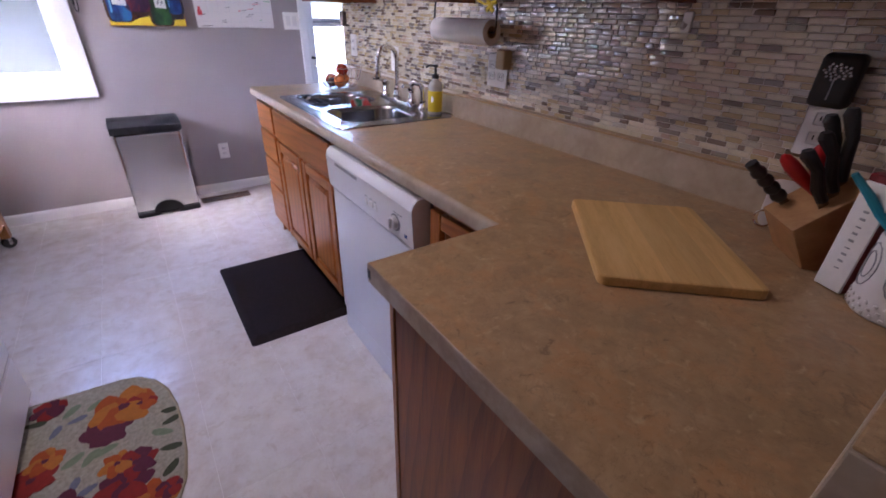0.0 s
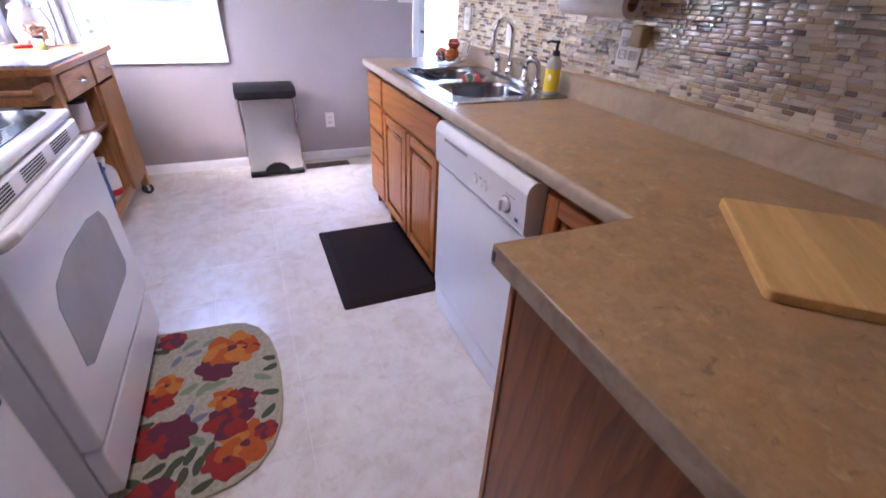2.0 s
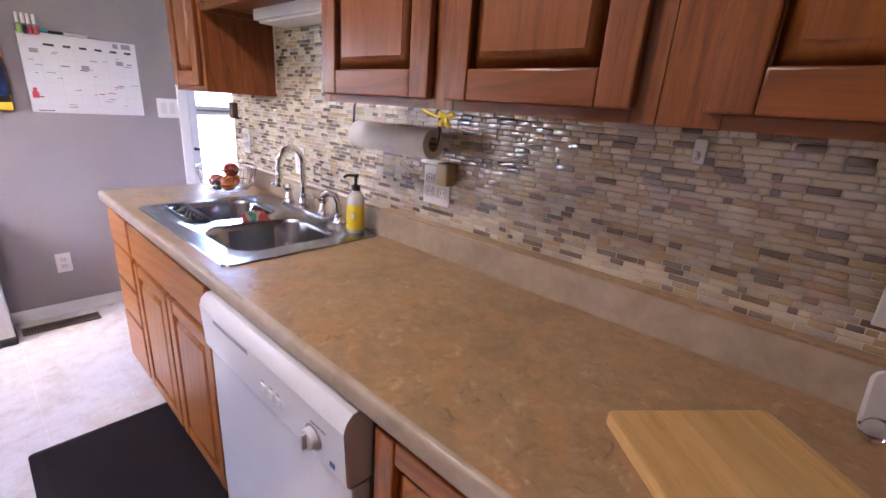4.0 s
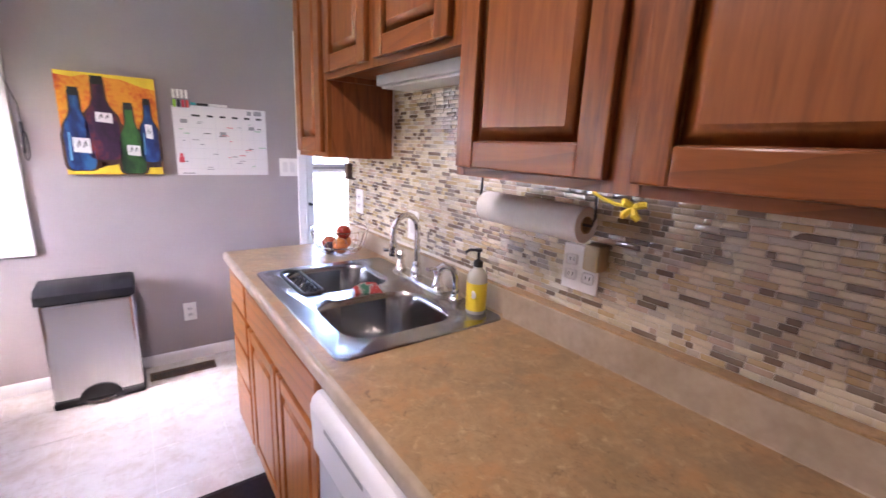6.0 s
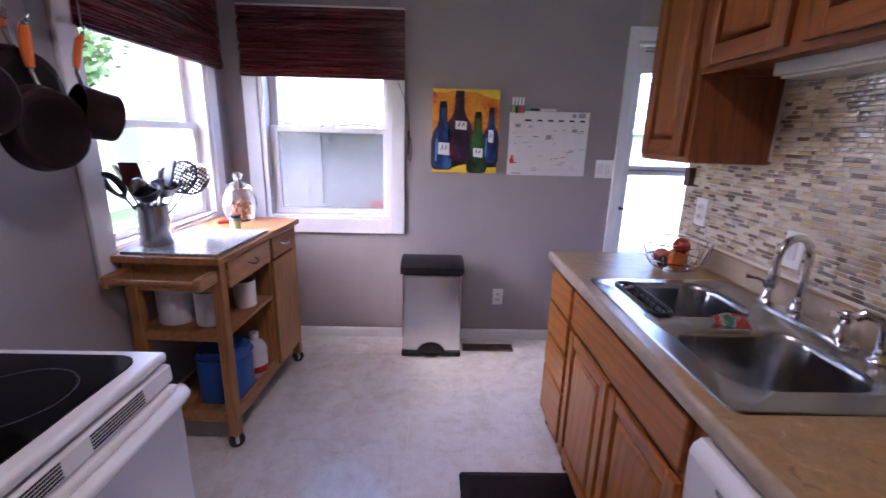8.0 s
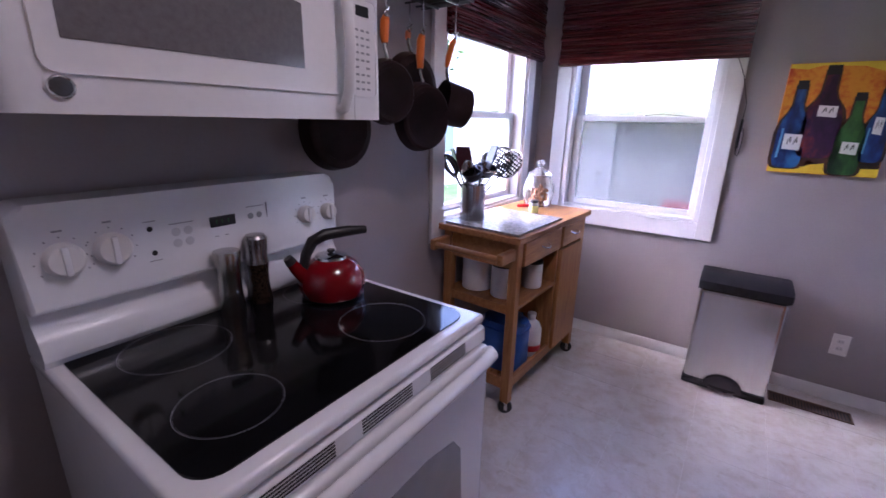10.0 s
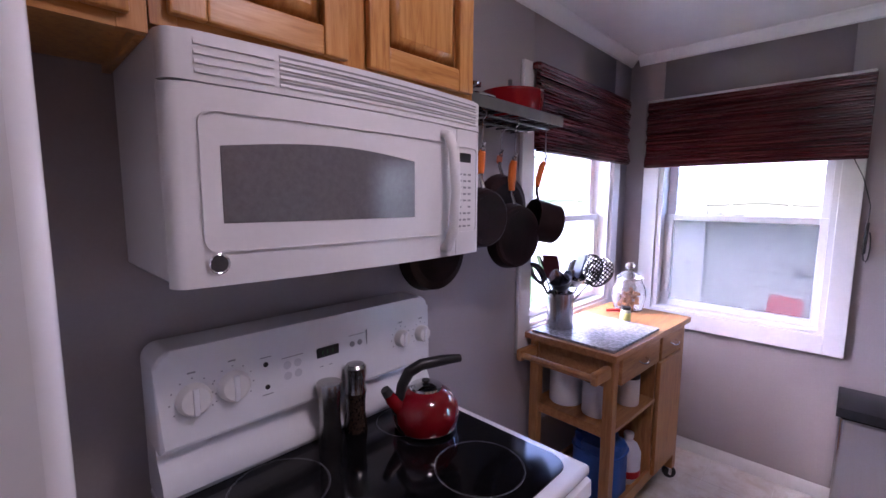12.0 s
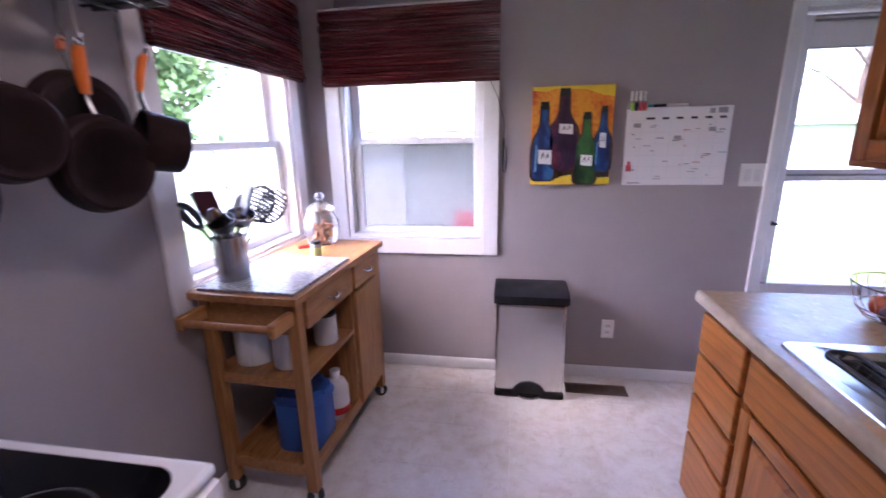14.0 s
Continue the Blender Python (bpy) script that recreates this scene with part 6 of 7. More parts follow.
canister("large white ceramic canister on the cart shelf", 0.315, 0.165, 0.5785, 0.078, 0.185)
canister("white ceramic canister with a black lid on the cart shelf", 0.15, 0.155, 0.5785, 0.066, 0.155)
canister("small white ceramic canister on the cart shelf", 0.098, 0.36, 0.5785, 0.052, 0.13)
bc = thing("blue_container", cl(0.165, 0.24, 0.155), "blue plastic bin on the cart's lower shelf", "bin")
b = prism(rounded(-0.115, 0.115, -0.1, 0.1, 0.07, 8), 0, 0.265, "z", 0.035, None, Matrix.Translation(cl(0.165, 0.24, 0.1555)))
part("bin", b, BLUEPLASTIC, bc)
part("rim", tube([Vector((a, c_, 0.222)) + cl(0.165, 0.24, 0.1555) for a, c_ in rounded(-0.116, 0.116, -0.101, 0.101, 0.07, 8)], 0.006, 8, True), BLUEPLASTIC, bc)
jg = thing("white_jug", cl(0.09, 0.36, 0.155), "white jug with a red label on the cart's lower shelf", "jug")
part("jug", lathe([(0, 0), (0.055, 0), (0.06, 0.008), (0.06, 0.15), (0.045, 0.185), (0.022, 0.205), (0.02, 0.22), (0, 0.22)], cl(0.105, 0.42, 0.1555), 24), CERAMIC, jg)
part("cap", lathe([(0.024, 0.2205), (0.024, 0.243), (0, 0.245)], cl(0.105, 0.42, 0.1555), 18), PLATE, jg)
part("label", lathe([(0.0603, 0.03), (0.0608, 0.031), (0.0608, 0.065), (0.0603, 0.066)], cl(0.105, 0.42, 0.1555), 24), REDPLASTIC, jg, "red label")

uc_ = thing("utensil_holder", cl(0.335, 0.15, 0.929), "brushed steel utensil holder on the granite", "utensil holder")
U = cl(0.338, 0.155, 0.9367) - Vector((0.02, 0, 0))
part("cylinder", lathe([(0, 0), (0.061, 0), (0.062, 0.003), (0.062, 0.172), (0.06, 0.174), (0.058, 0.172), (0.058, 0.006), (0, 0.006)], U, 32), STEEL_V, uc_)


def utensil(name, label, lean, kind, mat):
    lx, ly, ln = lean
    lx, ly = lx * 1.35, ly * 1.35
    e = Vector((lx, ly, ln + 0.02))
    th = thing(name, U + Vector((-lx * 0.12, -ly * 0.12, 0.008)), label, name.replace("_", " "), "utensils in the steel holder")
    p0, p1 = U + Vector((-lx * 0.25, -ly * 0.25, 0.012)), U + e
    dv = (p1 - p0).normalized()
    m = Matrix.Translation(p1) @ dv.to_track_quat("Z", "Y").to_matrix().to_4x4()
    part("handle", tube([p0, p0.lerp(p1, 0.6), p1], (0.0045, 0.004, 0.0045), 8), STEEL if mat is not BLACK else BLACK, th)
    b, wires = bmesh.new(), []
    if kind == "spatula":
        prism([(-0.018, 0), (0.018, 0), (0.026, 0.03), (0.026, 0.075), (-0.02, 0.082), (-0.026, 0.03)], -0.003, 0.003, "y", 0.001, b)
    elif kind == "ladle":
        lathe([(0, -0.002), (0.02, 0.004), (0.033, 0.02), (0.036, 0.036), (0.033, 0.036), (0.018, 0.008), (0, 0.003)], (0.03, 0, 0.0), 18, None, b)
    elif kind == "skimmer":
        tube([(0.05 * math.cos(6.2832 * k / 20), 0, 0.052 + 0.05 * math.sin(6.2832 * k / 20)) for k in range(20)], 0.0035, 6, True, b)
        for k in range(-4, 5):
            w = math.sqrt(max(0, 0.05 ** 2 - (0.011 * k) ** 2))
            wires.append(tube([(-w, 0.004, 0.052 + 0.011 * k), (w, 0.004, 0.052 + 0.011 * k)], 0.0022, 5))
            wires.append(tube([(0.011 * k, 0.002, 0.052 - w), (0.011 * k, 0.002, 0.052 + w)], 0.0022, 5))
    elif kind == "whisk":
        for k in range(6):
            a = math.pi * k / 6
            tube([(0.026 * math.sin(math.pi * q / 10) * math.cos(a), 0.026 * math.sin(math.pi * q / 10) * math.sin(a), 0.10 * q / 10) for q in range(11)], 0.0014, 5, False, b)
    elif kind == "loop":
        tube([(0.024 * math.cos(6.2832 * k / 16), 0, 0.034 + 0.036 * math.sin(6.2832 * k / 16)) for k in range(16)], 0.0055, 8, True, b)
    else:
        lathe([(0, 0), (0.012, 0.006), (0.022, 0.03), (0.02, 0.055), (0.008, 0.07), (0, 0.071)], (0, 0, 0), 14, Matrix.Diagonal((1, 0.35, 1, 1)), b)
    turn = m @ Matrix.Rotation(radians(35), 4, "Z") @ Matrix.Scale(1.45, 4)
    bmesh.ops.transform(b, matrix=turn, verts=b.verts)
    head = part("head", b, mat, th)
    for w in wires:
        bmesh.ops.transform(w, matrix=turn, verts=w.verts)
        part("wire", w, mat, head)


MAROON = shader("maroon_silicone", (0.09, 0.015, 0.02), 0.45)
SLATE = shader("slate_silicone", (0.06, 0.09, 0.14), 0.45)
utensil("scissors", "black-handled scissors in the steel holder", (-0.045, -0.055, 0.205), "loop", BLACK)
utensil("tongs", "black tongs in the steel holder", (-0.06, -0.03, 0.19), "loop", BLACK)
utensil("spatula", "maroon silicone spatula in the steel holder", (-0.012, -0.035, 0.225), "spatula", MAROON)
utensil("spatula", "slate blue silicone spatula in the steel holder", (0.045, 0.015, 0.235), "spatula", SLATE)
utensil("skimmer", "steel wire skimmer in the steel holder", (0.075, 0.055, 0.195), "skimmer", STEEL)
utensil("slotted_spoon", "black slotted spoon in the steel holder", (0.05, 0.045, 0.20), "skimmer", BLACK)
utensil("ladle", "steel ladle in the steel holder", (0.04, -0.03, 0.185), "ladle", STEEL)
utensil("whisk", "steel whisk in the steel holder", (-0.02, 0.04, 0.20), "whisk", STEEL)
utensil("spoon", "steel serving spoon in the steel holder", (0.012, -0.05, 0.185), "spoon", STEEL)
utensil("spoon", "steel serving spoon in the steel holder", (-0.03, -0.012, 0.19), "spoon", STEEL)

utensil("cooking_spoon", "black nylon cooking spoon in the steel holder", (-0.04, 0.005, 0.2), "spoon", BLACK)
utensil("cooking_spoon", "black nylon cooking spoon in the steel holder", (0.02, 0.03, 0.21), "spoon", BLACK)
utensil("turner", "black nylon turner in the steel holder", (-0.055, -0.01, 0.215), "spatula", BLACK)
utensil("ladle", "black nylon ladle in the steel holder", (0.0, -0.055, 0.17), "ladle", BLACK)

JS = 0.98
gj = thing("glass_jar", cl(0.275, 0.80, 0.925), "faceted clear glass jar with treats and a knobbed lid", "jar")
G = cl(0.305, 0.795, 0.9255)
part("jar", lathe([(0.0, 0.0), (0.0745, 0.0), (0.0825, 0.0078), (0.0958, 0.078), (0.0931, 0.1235), (0.0732, 0.169), (0.0665, 0.182), (0.0612, 0.1807), (0.0678, 0.1664), (0.0878, 0.1222), (0.0904, 0.078), (0.0771, 0.0104), (0.0, 0.0078)], G, 12, Matrix.Scale(JS, 4)), JAR_GLASS, gj)
part("lid", lathe([(0.0745, 0.1827), (0.0758, 0.1924), (0.0466, 0.2145), (0.0173, 0.2288), (0.0146, 0.2379), (0.0266, 0.2496), (0.0266, 0.2639), (0.0133, 0.2756), (0.0, 0.2769)], G, 18, Matrix.Scale(JS, 4)), JAR_GLASS, gj)
CNT = grained("dog_treats", ((0.25, 0.1, 0.04), (0.42, 0.2, 0.09)), 12.0, (1, 1, 1), (0.6, 0.8), 0.2, per_piece=0.25)
rng = random.Random(4)
for k in range(20):
    a, r = 2.4 * k, 0.012 + 0.035 * rng.random()
    t_ = box(-0.019, 0.019, -0.011, 0.011, -0.008, 0.008, 0.004, 2)
    bmesh.ops.transform(t_, matrix=Matrix.Translation(G + Vector((r * math.cos(a), r * math.sin(a), 0.018 + 0.0045 * k))) @ Euler((rng.random() * 3, rng.random() * 3, rng.random() * 3)).to_matrix().to_4x4(), verts=t_.verts)
    part("treat", t_, CNT, gj)
sj = thing("spice_jar", cl(0.20, 0.515, 0.9285), "small clear spice jar with a yellow-green label and black lid", "spice jar")
S = cl(0.205, 0.535, 0.9255)
part("jar", lathe([(0, 0), (0.024, 0), (0.025, 0.003), (0.025, 0.055), (0.021, 0.062), (0, 0.062)], S, 20), shader("jar_glass", (0.75, 0.77, 0.72), 0.1, Transmission_Weight=0.5), sj)
part("lid", lathe([(0.024, 0.0622), (0.024, 0.076), (0, 0.077)], S, 20), BLACK, sj)
part("label", lathe([(0.0252, 0.008), (0.0256, 0.009), (0.0256, 0.046), (0.0252, 0.047)], S, 20), shader("lime_label", (0.6, 0.6, 0.2), 0.5), sj)
ps = thing("red_peeler", cl(0.33, 0.66, 0.925), "red plastic clip lying on the cart top", "clip")
b = tube([cl(0.36, 0.64, 0.9345), cl(0.33, 0.665, 0.9375), cl(0.29, 0.70, 0.9345)], (0.008, 0.010, 0.007), 8)
part("clip", b, REDPLASTIC, ps)

# ---- trash can, vent, mat, rug ----
LIDBLACK = grained("matt_black_plastic", ((0.010, 0.010, 0.011), (0.016, 0.016, 0.018)), 40.0, (1, 1, 1), (0.5, 0.62), 0.15, 6.0)
LIDBLACK.node_tree.nodes["Principled BSDF"].inputs["Specular IOR Level"].default_value = 0.3
CAN_STEEL = grained("satin_can_steel", ((0.62, 0.605, 0.59), (0.68, 0.665, 0.65)), 10.0, (14, 14, 0.6), (0.2, 0.28), 0.015, 8.0, metal=1.0)
tc_ = thing("trash_can", (0.232, 3.68, 0), "rectangular brushed steel pedal trash can with a black lid", "trash can")
part("body", box(0.040, 0.425, 3.548, 3.795, 0.035, 0.578, 0.022, 4), CAN_STEEL, tc_)
part("base", box(0.036, 0.429, 3.543, 3.80, 0.0, 0.036, 0.012, 3), BLACK, tc_, "black plastic base")
part("lid", prism([(3.535, 0.578), (3.805, 0.578), (3.80, 0.63), (3.76, 0.648), (3.58, 0.645), (3.535, 0.622)], 0.030, 0.436, "x", 0.016), LIDBLACK, tc_, "black plastic lid")
part("pedal_arch", prism([(0.232 + 0.092 * math.cos(radians(a)), 0.03 + 0.075 * math.sin(radians(a))) for a in range(0, 181, 15)], 3.541, 3.55, "y"), BLACK, tc_)
part("pedal", prism([(0.232 + 0.065 * math.cos(radians(a)), 3.545 + 0.045 * math.sin(radians(a))) for a in range(180, 361, 15)], 0.018, 0.03, "z", 0.004), STEEL, tc_)
vt = thing("floor_vent", (0.625, 3.683, 0), "brown metal floor register", "floor vent")
b = bmesh.new()
box(0.45, 0.80, 3.632, 3.645, 0, 0.006, 0.002, 1, b)
box(0.45, 0.80, 3.722, 3.735, 0, 0.006, 0.002, 1, b)
box(0.45, 0.463, 3.645, 3.722, 0, 0.006, 0.002, 1, b)
box(0.787, 0.80, 3.645, 3.722, 0, 0.006, 0.002, 1, b)
part("frame", b, VENT, vt)
part("well", box(0.463, 0.787, 3.645, 3.722, 0, 0.001), BLACK, vt)
for k in range(24):
    x = 0.468 + 0.0133 * k
    part("slat", box(x, x + 0.006, 3.6455, 3.7215, 0.0012, 0.0045), VENT, vt)
mt = thing("anti_fatigue_mat", (0.6, 2.16, 0), "black-brown cushioned kitchen mat before the sink", "mat")
bm = bmesh.new()
rings = [[bm.verts.new((a, b_, z)) for a, b_ in rounded(0.368 + i, 0.885 - i, 1.772 + i, 2.538 - i, r, 4)] for i, z, r in ((0, 0.0, 0.018), (0.001, 0.003, 0.018), (0.034, 0.018, 0.012), (0.04, 0.0195, 0.01))]
for a, b_ in zip(rings, rings[1:]):
    ring_faces(bm, a, b_)
bm.faces.new(rings[0])
bm.faces.new(rings[-1])
part("pad", bm, RUBBER, mt)

rug = thing("floral_rug", (-0.18, 1.47, 0), "half-oval cream rug with red and orange flowers before the stove", "rug")
RUGC = grained("rug_cream", ((0.28, 0.255, 0.185), (0.42, 0.39, 0.30)), 90.0, (1, 1, 1), (0.85, 0.95), 0.6, 3.0)
ro = [(-0.40, 1.866), (-0.10, 1.842), (-0.05, 1.825), (0.0, 1.775), (0.035, 1.70), (0.055, 1.60), (0.062, 1.48), (0.058, 1.36), (0.045, 1.26), (0.015, 1.18), (-0.035, 1.12), (-0.10, 1.09), (-0.20, 1.075), (-0.40, 1.10)]
part("rug_base", prism(ro, 0.0, 0.008, "z", 0.003), RUGC, rug)
part("binding", tube([(a, b_, 0.005) for a, b_ in ro], 0.005, 8, True), grained("rug_binding", ((0.3, 0.25, 0.15), (0.4, 0.34, 0.22)), 60.0), rug)
pal = {"red": (0.28, 0.02, 0.015), "orange": (0.42, 0.085, 0.01), "gold": (0.5, 0.17, 0.016), "plum": (0.12, 0.02, 0.045), "sage": (0.2, 0.26, 0.16), "leaf": (0.06, 0.07, 0.035), "slate": (0.17, 0.18, 0.24)}
YARN = {k: grained("yarn_" + k, (tuple(c * 0.8 for c in v), v), 70.0, (1, 1, 1), (0.85, 0.95), 0.5, 3.0) for k, v in pal.items()}
rr = random.Random(11)


def inside(x, y):
    n, c = len(ro), False
    for i in range(n):
        (x1, y1), (x2, y2) = ro[i], ro[(i + 1) % n]
        if (y1 > y) != (y2 > y) and x < (x2 - x1) * (y - y1) / (y2 - y1) + x1:
            c = not c
    return c


def blob(bm, x, y, rx, ry, ang, z, wob=0.15, n=14):
    """A flat patch of yarn; it stops at the rug's edge."""
    vs = []
    ph = rr.random() * 6
    for k in range(n):
        a = 6.2832 * k / n
        q = 1 + wob * math.sin(3 * a + ph) + wob * 0.5 * math.sin(5 * a)
        dx, dy = rx * q * math.cos(a), ry * q * math.sin(a)
        px, py = dx * math.cos(ang) - dy * math.sin(ang), dx * math.sin(ang) + dy * math.cos(ang)
        s = 1.0
        while s > 0.05 and not inside(x + px * s * 1.04, y + py * s * 1.04):
            s -= 0.08
        vs.append((x + px * s, y + py * s))
    prism(vs, 0.0079, z, "z", 0, bm)


def flower(x, y, r, cols, up):
    b = [bmesh.new(), bmesh.new()]
    for k in range(6):
        a = 6.2832 * k / 6 + rr.random() * 0.4
        blob(b[k % 2], x + 0.55 * r * math.cos(a), y + 0.55 * r * math.sin(a), r * 0.58, r * 0.5, a, 0.0086 + 0.0003 * k + up)
    part("petals", b[0], YARN[cols[0]], rug)
    part("petals", b[1], YARN[cols[1]], rug)
    c = bmesh.new()
    blob(c, x, y, r * 0.2, r * 0.17, 0, 0.0112 + up)
    part("flower_eye", c, YARN["plum"], rug)


for k, (x, y, r, c) in enumerate(((-0.155, 1.60, 0.07, ("plum", "plum")), (-0.105, 1.685, 0.092, ("orange", "gold")), (-0.055, 1.67, 0.05, ("red", "orange")),
                                  (-0.35, 1.50, 0.06, ("red", "red")), (-0.32, 1.56, 0.048, ("orange", "gold")), (-0.08, 1.40, 0.055, ("red", "plum")), (-0.115, 1.325, 0.07, ("plum", "red")), (-0.13, 1.425, 0.045, ("orange", "gold")),
                                  (-0.12, 1.175, 0.062, ("red", "red")), (-0.065, 1.215, 0.08, ("gold", "orange")), (-0.33, 1.33, 0.062, ("red", "red")), (-0.285, 1.33, 0.07, ("plum", "plum")), (-0.325, 1.115, 0.07, ("red", "plum")), (-0.325, 1.81, 0.05, ("red", "plum")), (0.0, 1.245, 0.035, ("plum", "red")))):
    flower(x, y, r, c, 0.00009 * k)
LEAF_AT = {"sage": ((0.0, 1.487, 2.6), (-0.246, 1.515, 0.6), (-0.2, 1.5, 0.9), (-0.16, 1.505, 0.3), (-0.21, 1.282, 2.4), (-0.26, 1.76, 0.8), (-0.185, 1.75, 0.5)),
           "slate": ((-0.24, 1.705, 0.2), (-0.3, 1.68, 1.1), (-0.24, 1.412, 1.2), (-0.208, 1.371, 0.4)),
           "leaf": ((0.036, 1.578, 2.9), (0.036, 1.528, 0.3), (0.022, 1.403, 2.9), (0.012, 1.319, 0.8), (-0.359, 1.754, 2.9), (-0.38, 1.276, 0.2), (-0.375, 1.194, 2.6), (-0.185, 1.112, 0.4),
                    (-0.242, 1.164, 1.3), (-0.2, 1.187, 1.3), (-0.287, 1.18, 1.0), (-0.318, 1.214, 0.5), (-0.172, 1.227, 1.2), (-0.265, 1.215, 0.8), (-0.374, 1.394, 0.2), (-0.225, 1.23, 1.1))}
for cname, sx in (("sage", 0.036), ("leaf", 0.034), ("slate", 0.03)):
    for k, (x, y, a) in enumerate(LEAF_AT[cname]):
        b = bmesh.new()
        blob(b, x, y, sx, sx * 0.42, a, 0.00815 + 0.00001 * k + 0.00017 * len(cname) / 5, 0.08, 10)
        part("leaf", b, YARN[cname], rug)

# ---- wall things ----
pa = thing("bottle_painting", (0.424, YF, 1.2), "unframed canvas painting of four bottles on orange and yellow", "painting")
PC = grained("canvas_orange", ((0.5, 0.06, 0.006), (0.66, 0.16, 0.008), (0.74, 0.3, 0.012)), 7.0, (1, 1, 1), (0.5, 0.65), 0.3, 8.0, contrast=(0.35, 0.65))
PY = grained("canvas_yellow", ((0.72, 0.5, 0.02), (0.8, 0.62, 0.03)), 8.0, (1, 1, 1), (0.5, 0.65), 0.3, 8.0)
PD = grained("canvas_shadow", ((0.02, 0.012, 0.014), (0.12, 0.05, 0.015)), 10.0, (1, 1, 1), (0.5, 0.65), 0.3, 8.0)
px0, px1, pz0, pz1, py = 0.213, 0.636, 1.193, 1.712, YF - 0.032
part("canvas", box(px0, px1, py, YF, pz0, pz1, 0.002), PC, pa)
strip = lambda pts, d, mat, nm, par: part(nm, prism(pts, py - d, py + 0.001, "y"), mat, par)
strip([(px0 + 0.002, pz0 + 0.002), (px1 - 0.002, pz0 + 0.002), (px1 - 0.002, pz0 + 0.10), (0.52, pz0 + 0.085), (0.40, pz0 + 0.11), (0.30, pz0 + 0.07), (px0 + 0.002, pz0 + 0.075)], 0.0006, PY, "table", pa)
strip([(px0 + 0.002, pz1 - 0.02), (px0 + 0.07, pz1 - 0.028), (px0 + 0.12, pz1 - 0.012), (px1 - 0.15, pz1 - 0.02), (px1 - 0.06, pz1 - 0.05), (px1 - 0.002, pz1 - 0.06), (px1 - 0.002, pz1 - 0.002), (px0 + 0.002, pz1 - 0.002)], 0.0006, PY, "glow", pa)
strip([(0.225, 1.222), (0.262, 1.214), (0.36, 1.228), (0.40, 1.25), (0.36, 1.27), (0.23, 1.262)], 0.0009, PD, "shadow", pa)
strip([(0.36, 1.235), (0.47, 1.255), (0.55, 1.23), (0.633, 1.235), (0.633, 1.33), (0.50, 1.35), (0.36, 1.33)], 0.0009, PD, "shadow", pa)


def painted_bottle(cx, z0, w, h, mat, lab):
    half = [(0.28, -0.02), (0.44, 0.0), (0.51, 0.045), (0.53, 0.12), (0.53, 0.42), (0.44, 0.55), (0.24, 0.66), (0.17, 0.74), (0.15, 0.97)]
    pts = [(cx + w * a, z0 + h * b) for a, b in half] + [(cx - w * a, z0 + h * b) for a, b in reversed(half)]
    rim_ = [(cx + w * a * 1.16 + 0.005, z0 + h * b - 0.006) for a, b in half] + [(cx - w * a * 1.16 - 0.005, z0 + h * b - 0.006) for a, b in reversed(half)]
    strip(rim_, 0.0011, PD, "outline", pa)
    b_ = strip(pts, 0.0014, mat, "bottle", pa)
    strip([(cx - w * 0.19, z0 + h * 0.9), (cx + w * 0.19, z0 + h * 0.9), (cx + w * 0.19, z0 + h), (cx - w * 0.19, z0 + h)], 0.002, INK, "bottle_top", b_)
    lx, lz, lw, lh = lab
    strip([(cx + lx - lw, lz), (cx + lx + lw, lz - 0.006), (cx + lx + lw, lz + lh - 0.004), (cx + lx - lw, lz + lh)], 0.002, PAPER, "bottle_label", b_)
    for q in range(4):
        ux, uz = cx + lx + lw * (-0.6 + 0.36 * q), lz + lh * (0.3 + 0.12 * (q % 2))
        strip([(ux, uz), (ux + lw * 0.12, uz), (ux + lw * (0.3 - 0.25 * (q % 2)), uz + lh * 0.38), (ux + lw * (0.18 - 0.25 * (q % 2)), uz + lh * 0.38)], 0.0024, INK, "label_stroke", b_)
    strip([(cx - w * 0.42, z0 + h * 0.1), (cx - w * 0.33, z0 + h * 0.1), (cx - w * 0.3, z0 + h * 0.45), (cx - w * 0.38, z0 + h * 0.45)], 0.0017, grained("paint_light", ((0.1, 0.3, 0.6), (0.15, 0.4, 0.6)), 12.0) if mat is PB else mat, "sheen", b_)


PB = grained("paint_blue", ((0.005, 0.006, 0.03), (0.008, 0.03, 0.15), (0.025, 0.14, 0.36)), 9.0, (1, 1, 0.4), (0.4, 0.55), 0.3)
PV = grained("paint_violet", ((0.012, 0.005, 0.022), (0.04, 0.008, 0.045), (0.2, 0.025, 0.02)), 9.0, (1, 1, 0.5), (0.4, 0.55), 0.3)
PG = grained("paint_green", ((0.005, 0.014, 0.01), (0.01, 0.05, 0.016), (0.04, 0.15, 0.03)), 9.0, (1, 1, 0.4), (0.4, 0.55), 0.3)
painted_bottle(0.383, 1.28, 0.138, 0.42, PV, (0.012, 1.47, 0.036, 0.05))
painted_bottle(0.588, 1.27, 0.078, 0.335, PB, (0.0, 1.395, 0.016, 0.075))
painted_bottle(0.280, 1.225, 0.112, 0.41, PB, (0.008, 1.31, 0.036, 0.075))
painted_bottle(0.503, 1.207, 0.104, 0.37, PG, (0.006, 1.30, 0.03, 0.055))

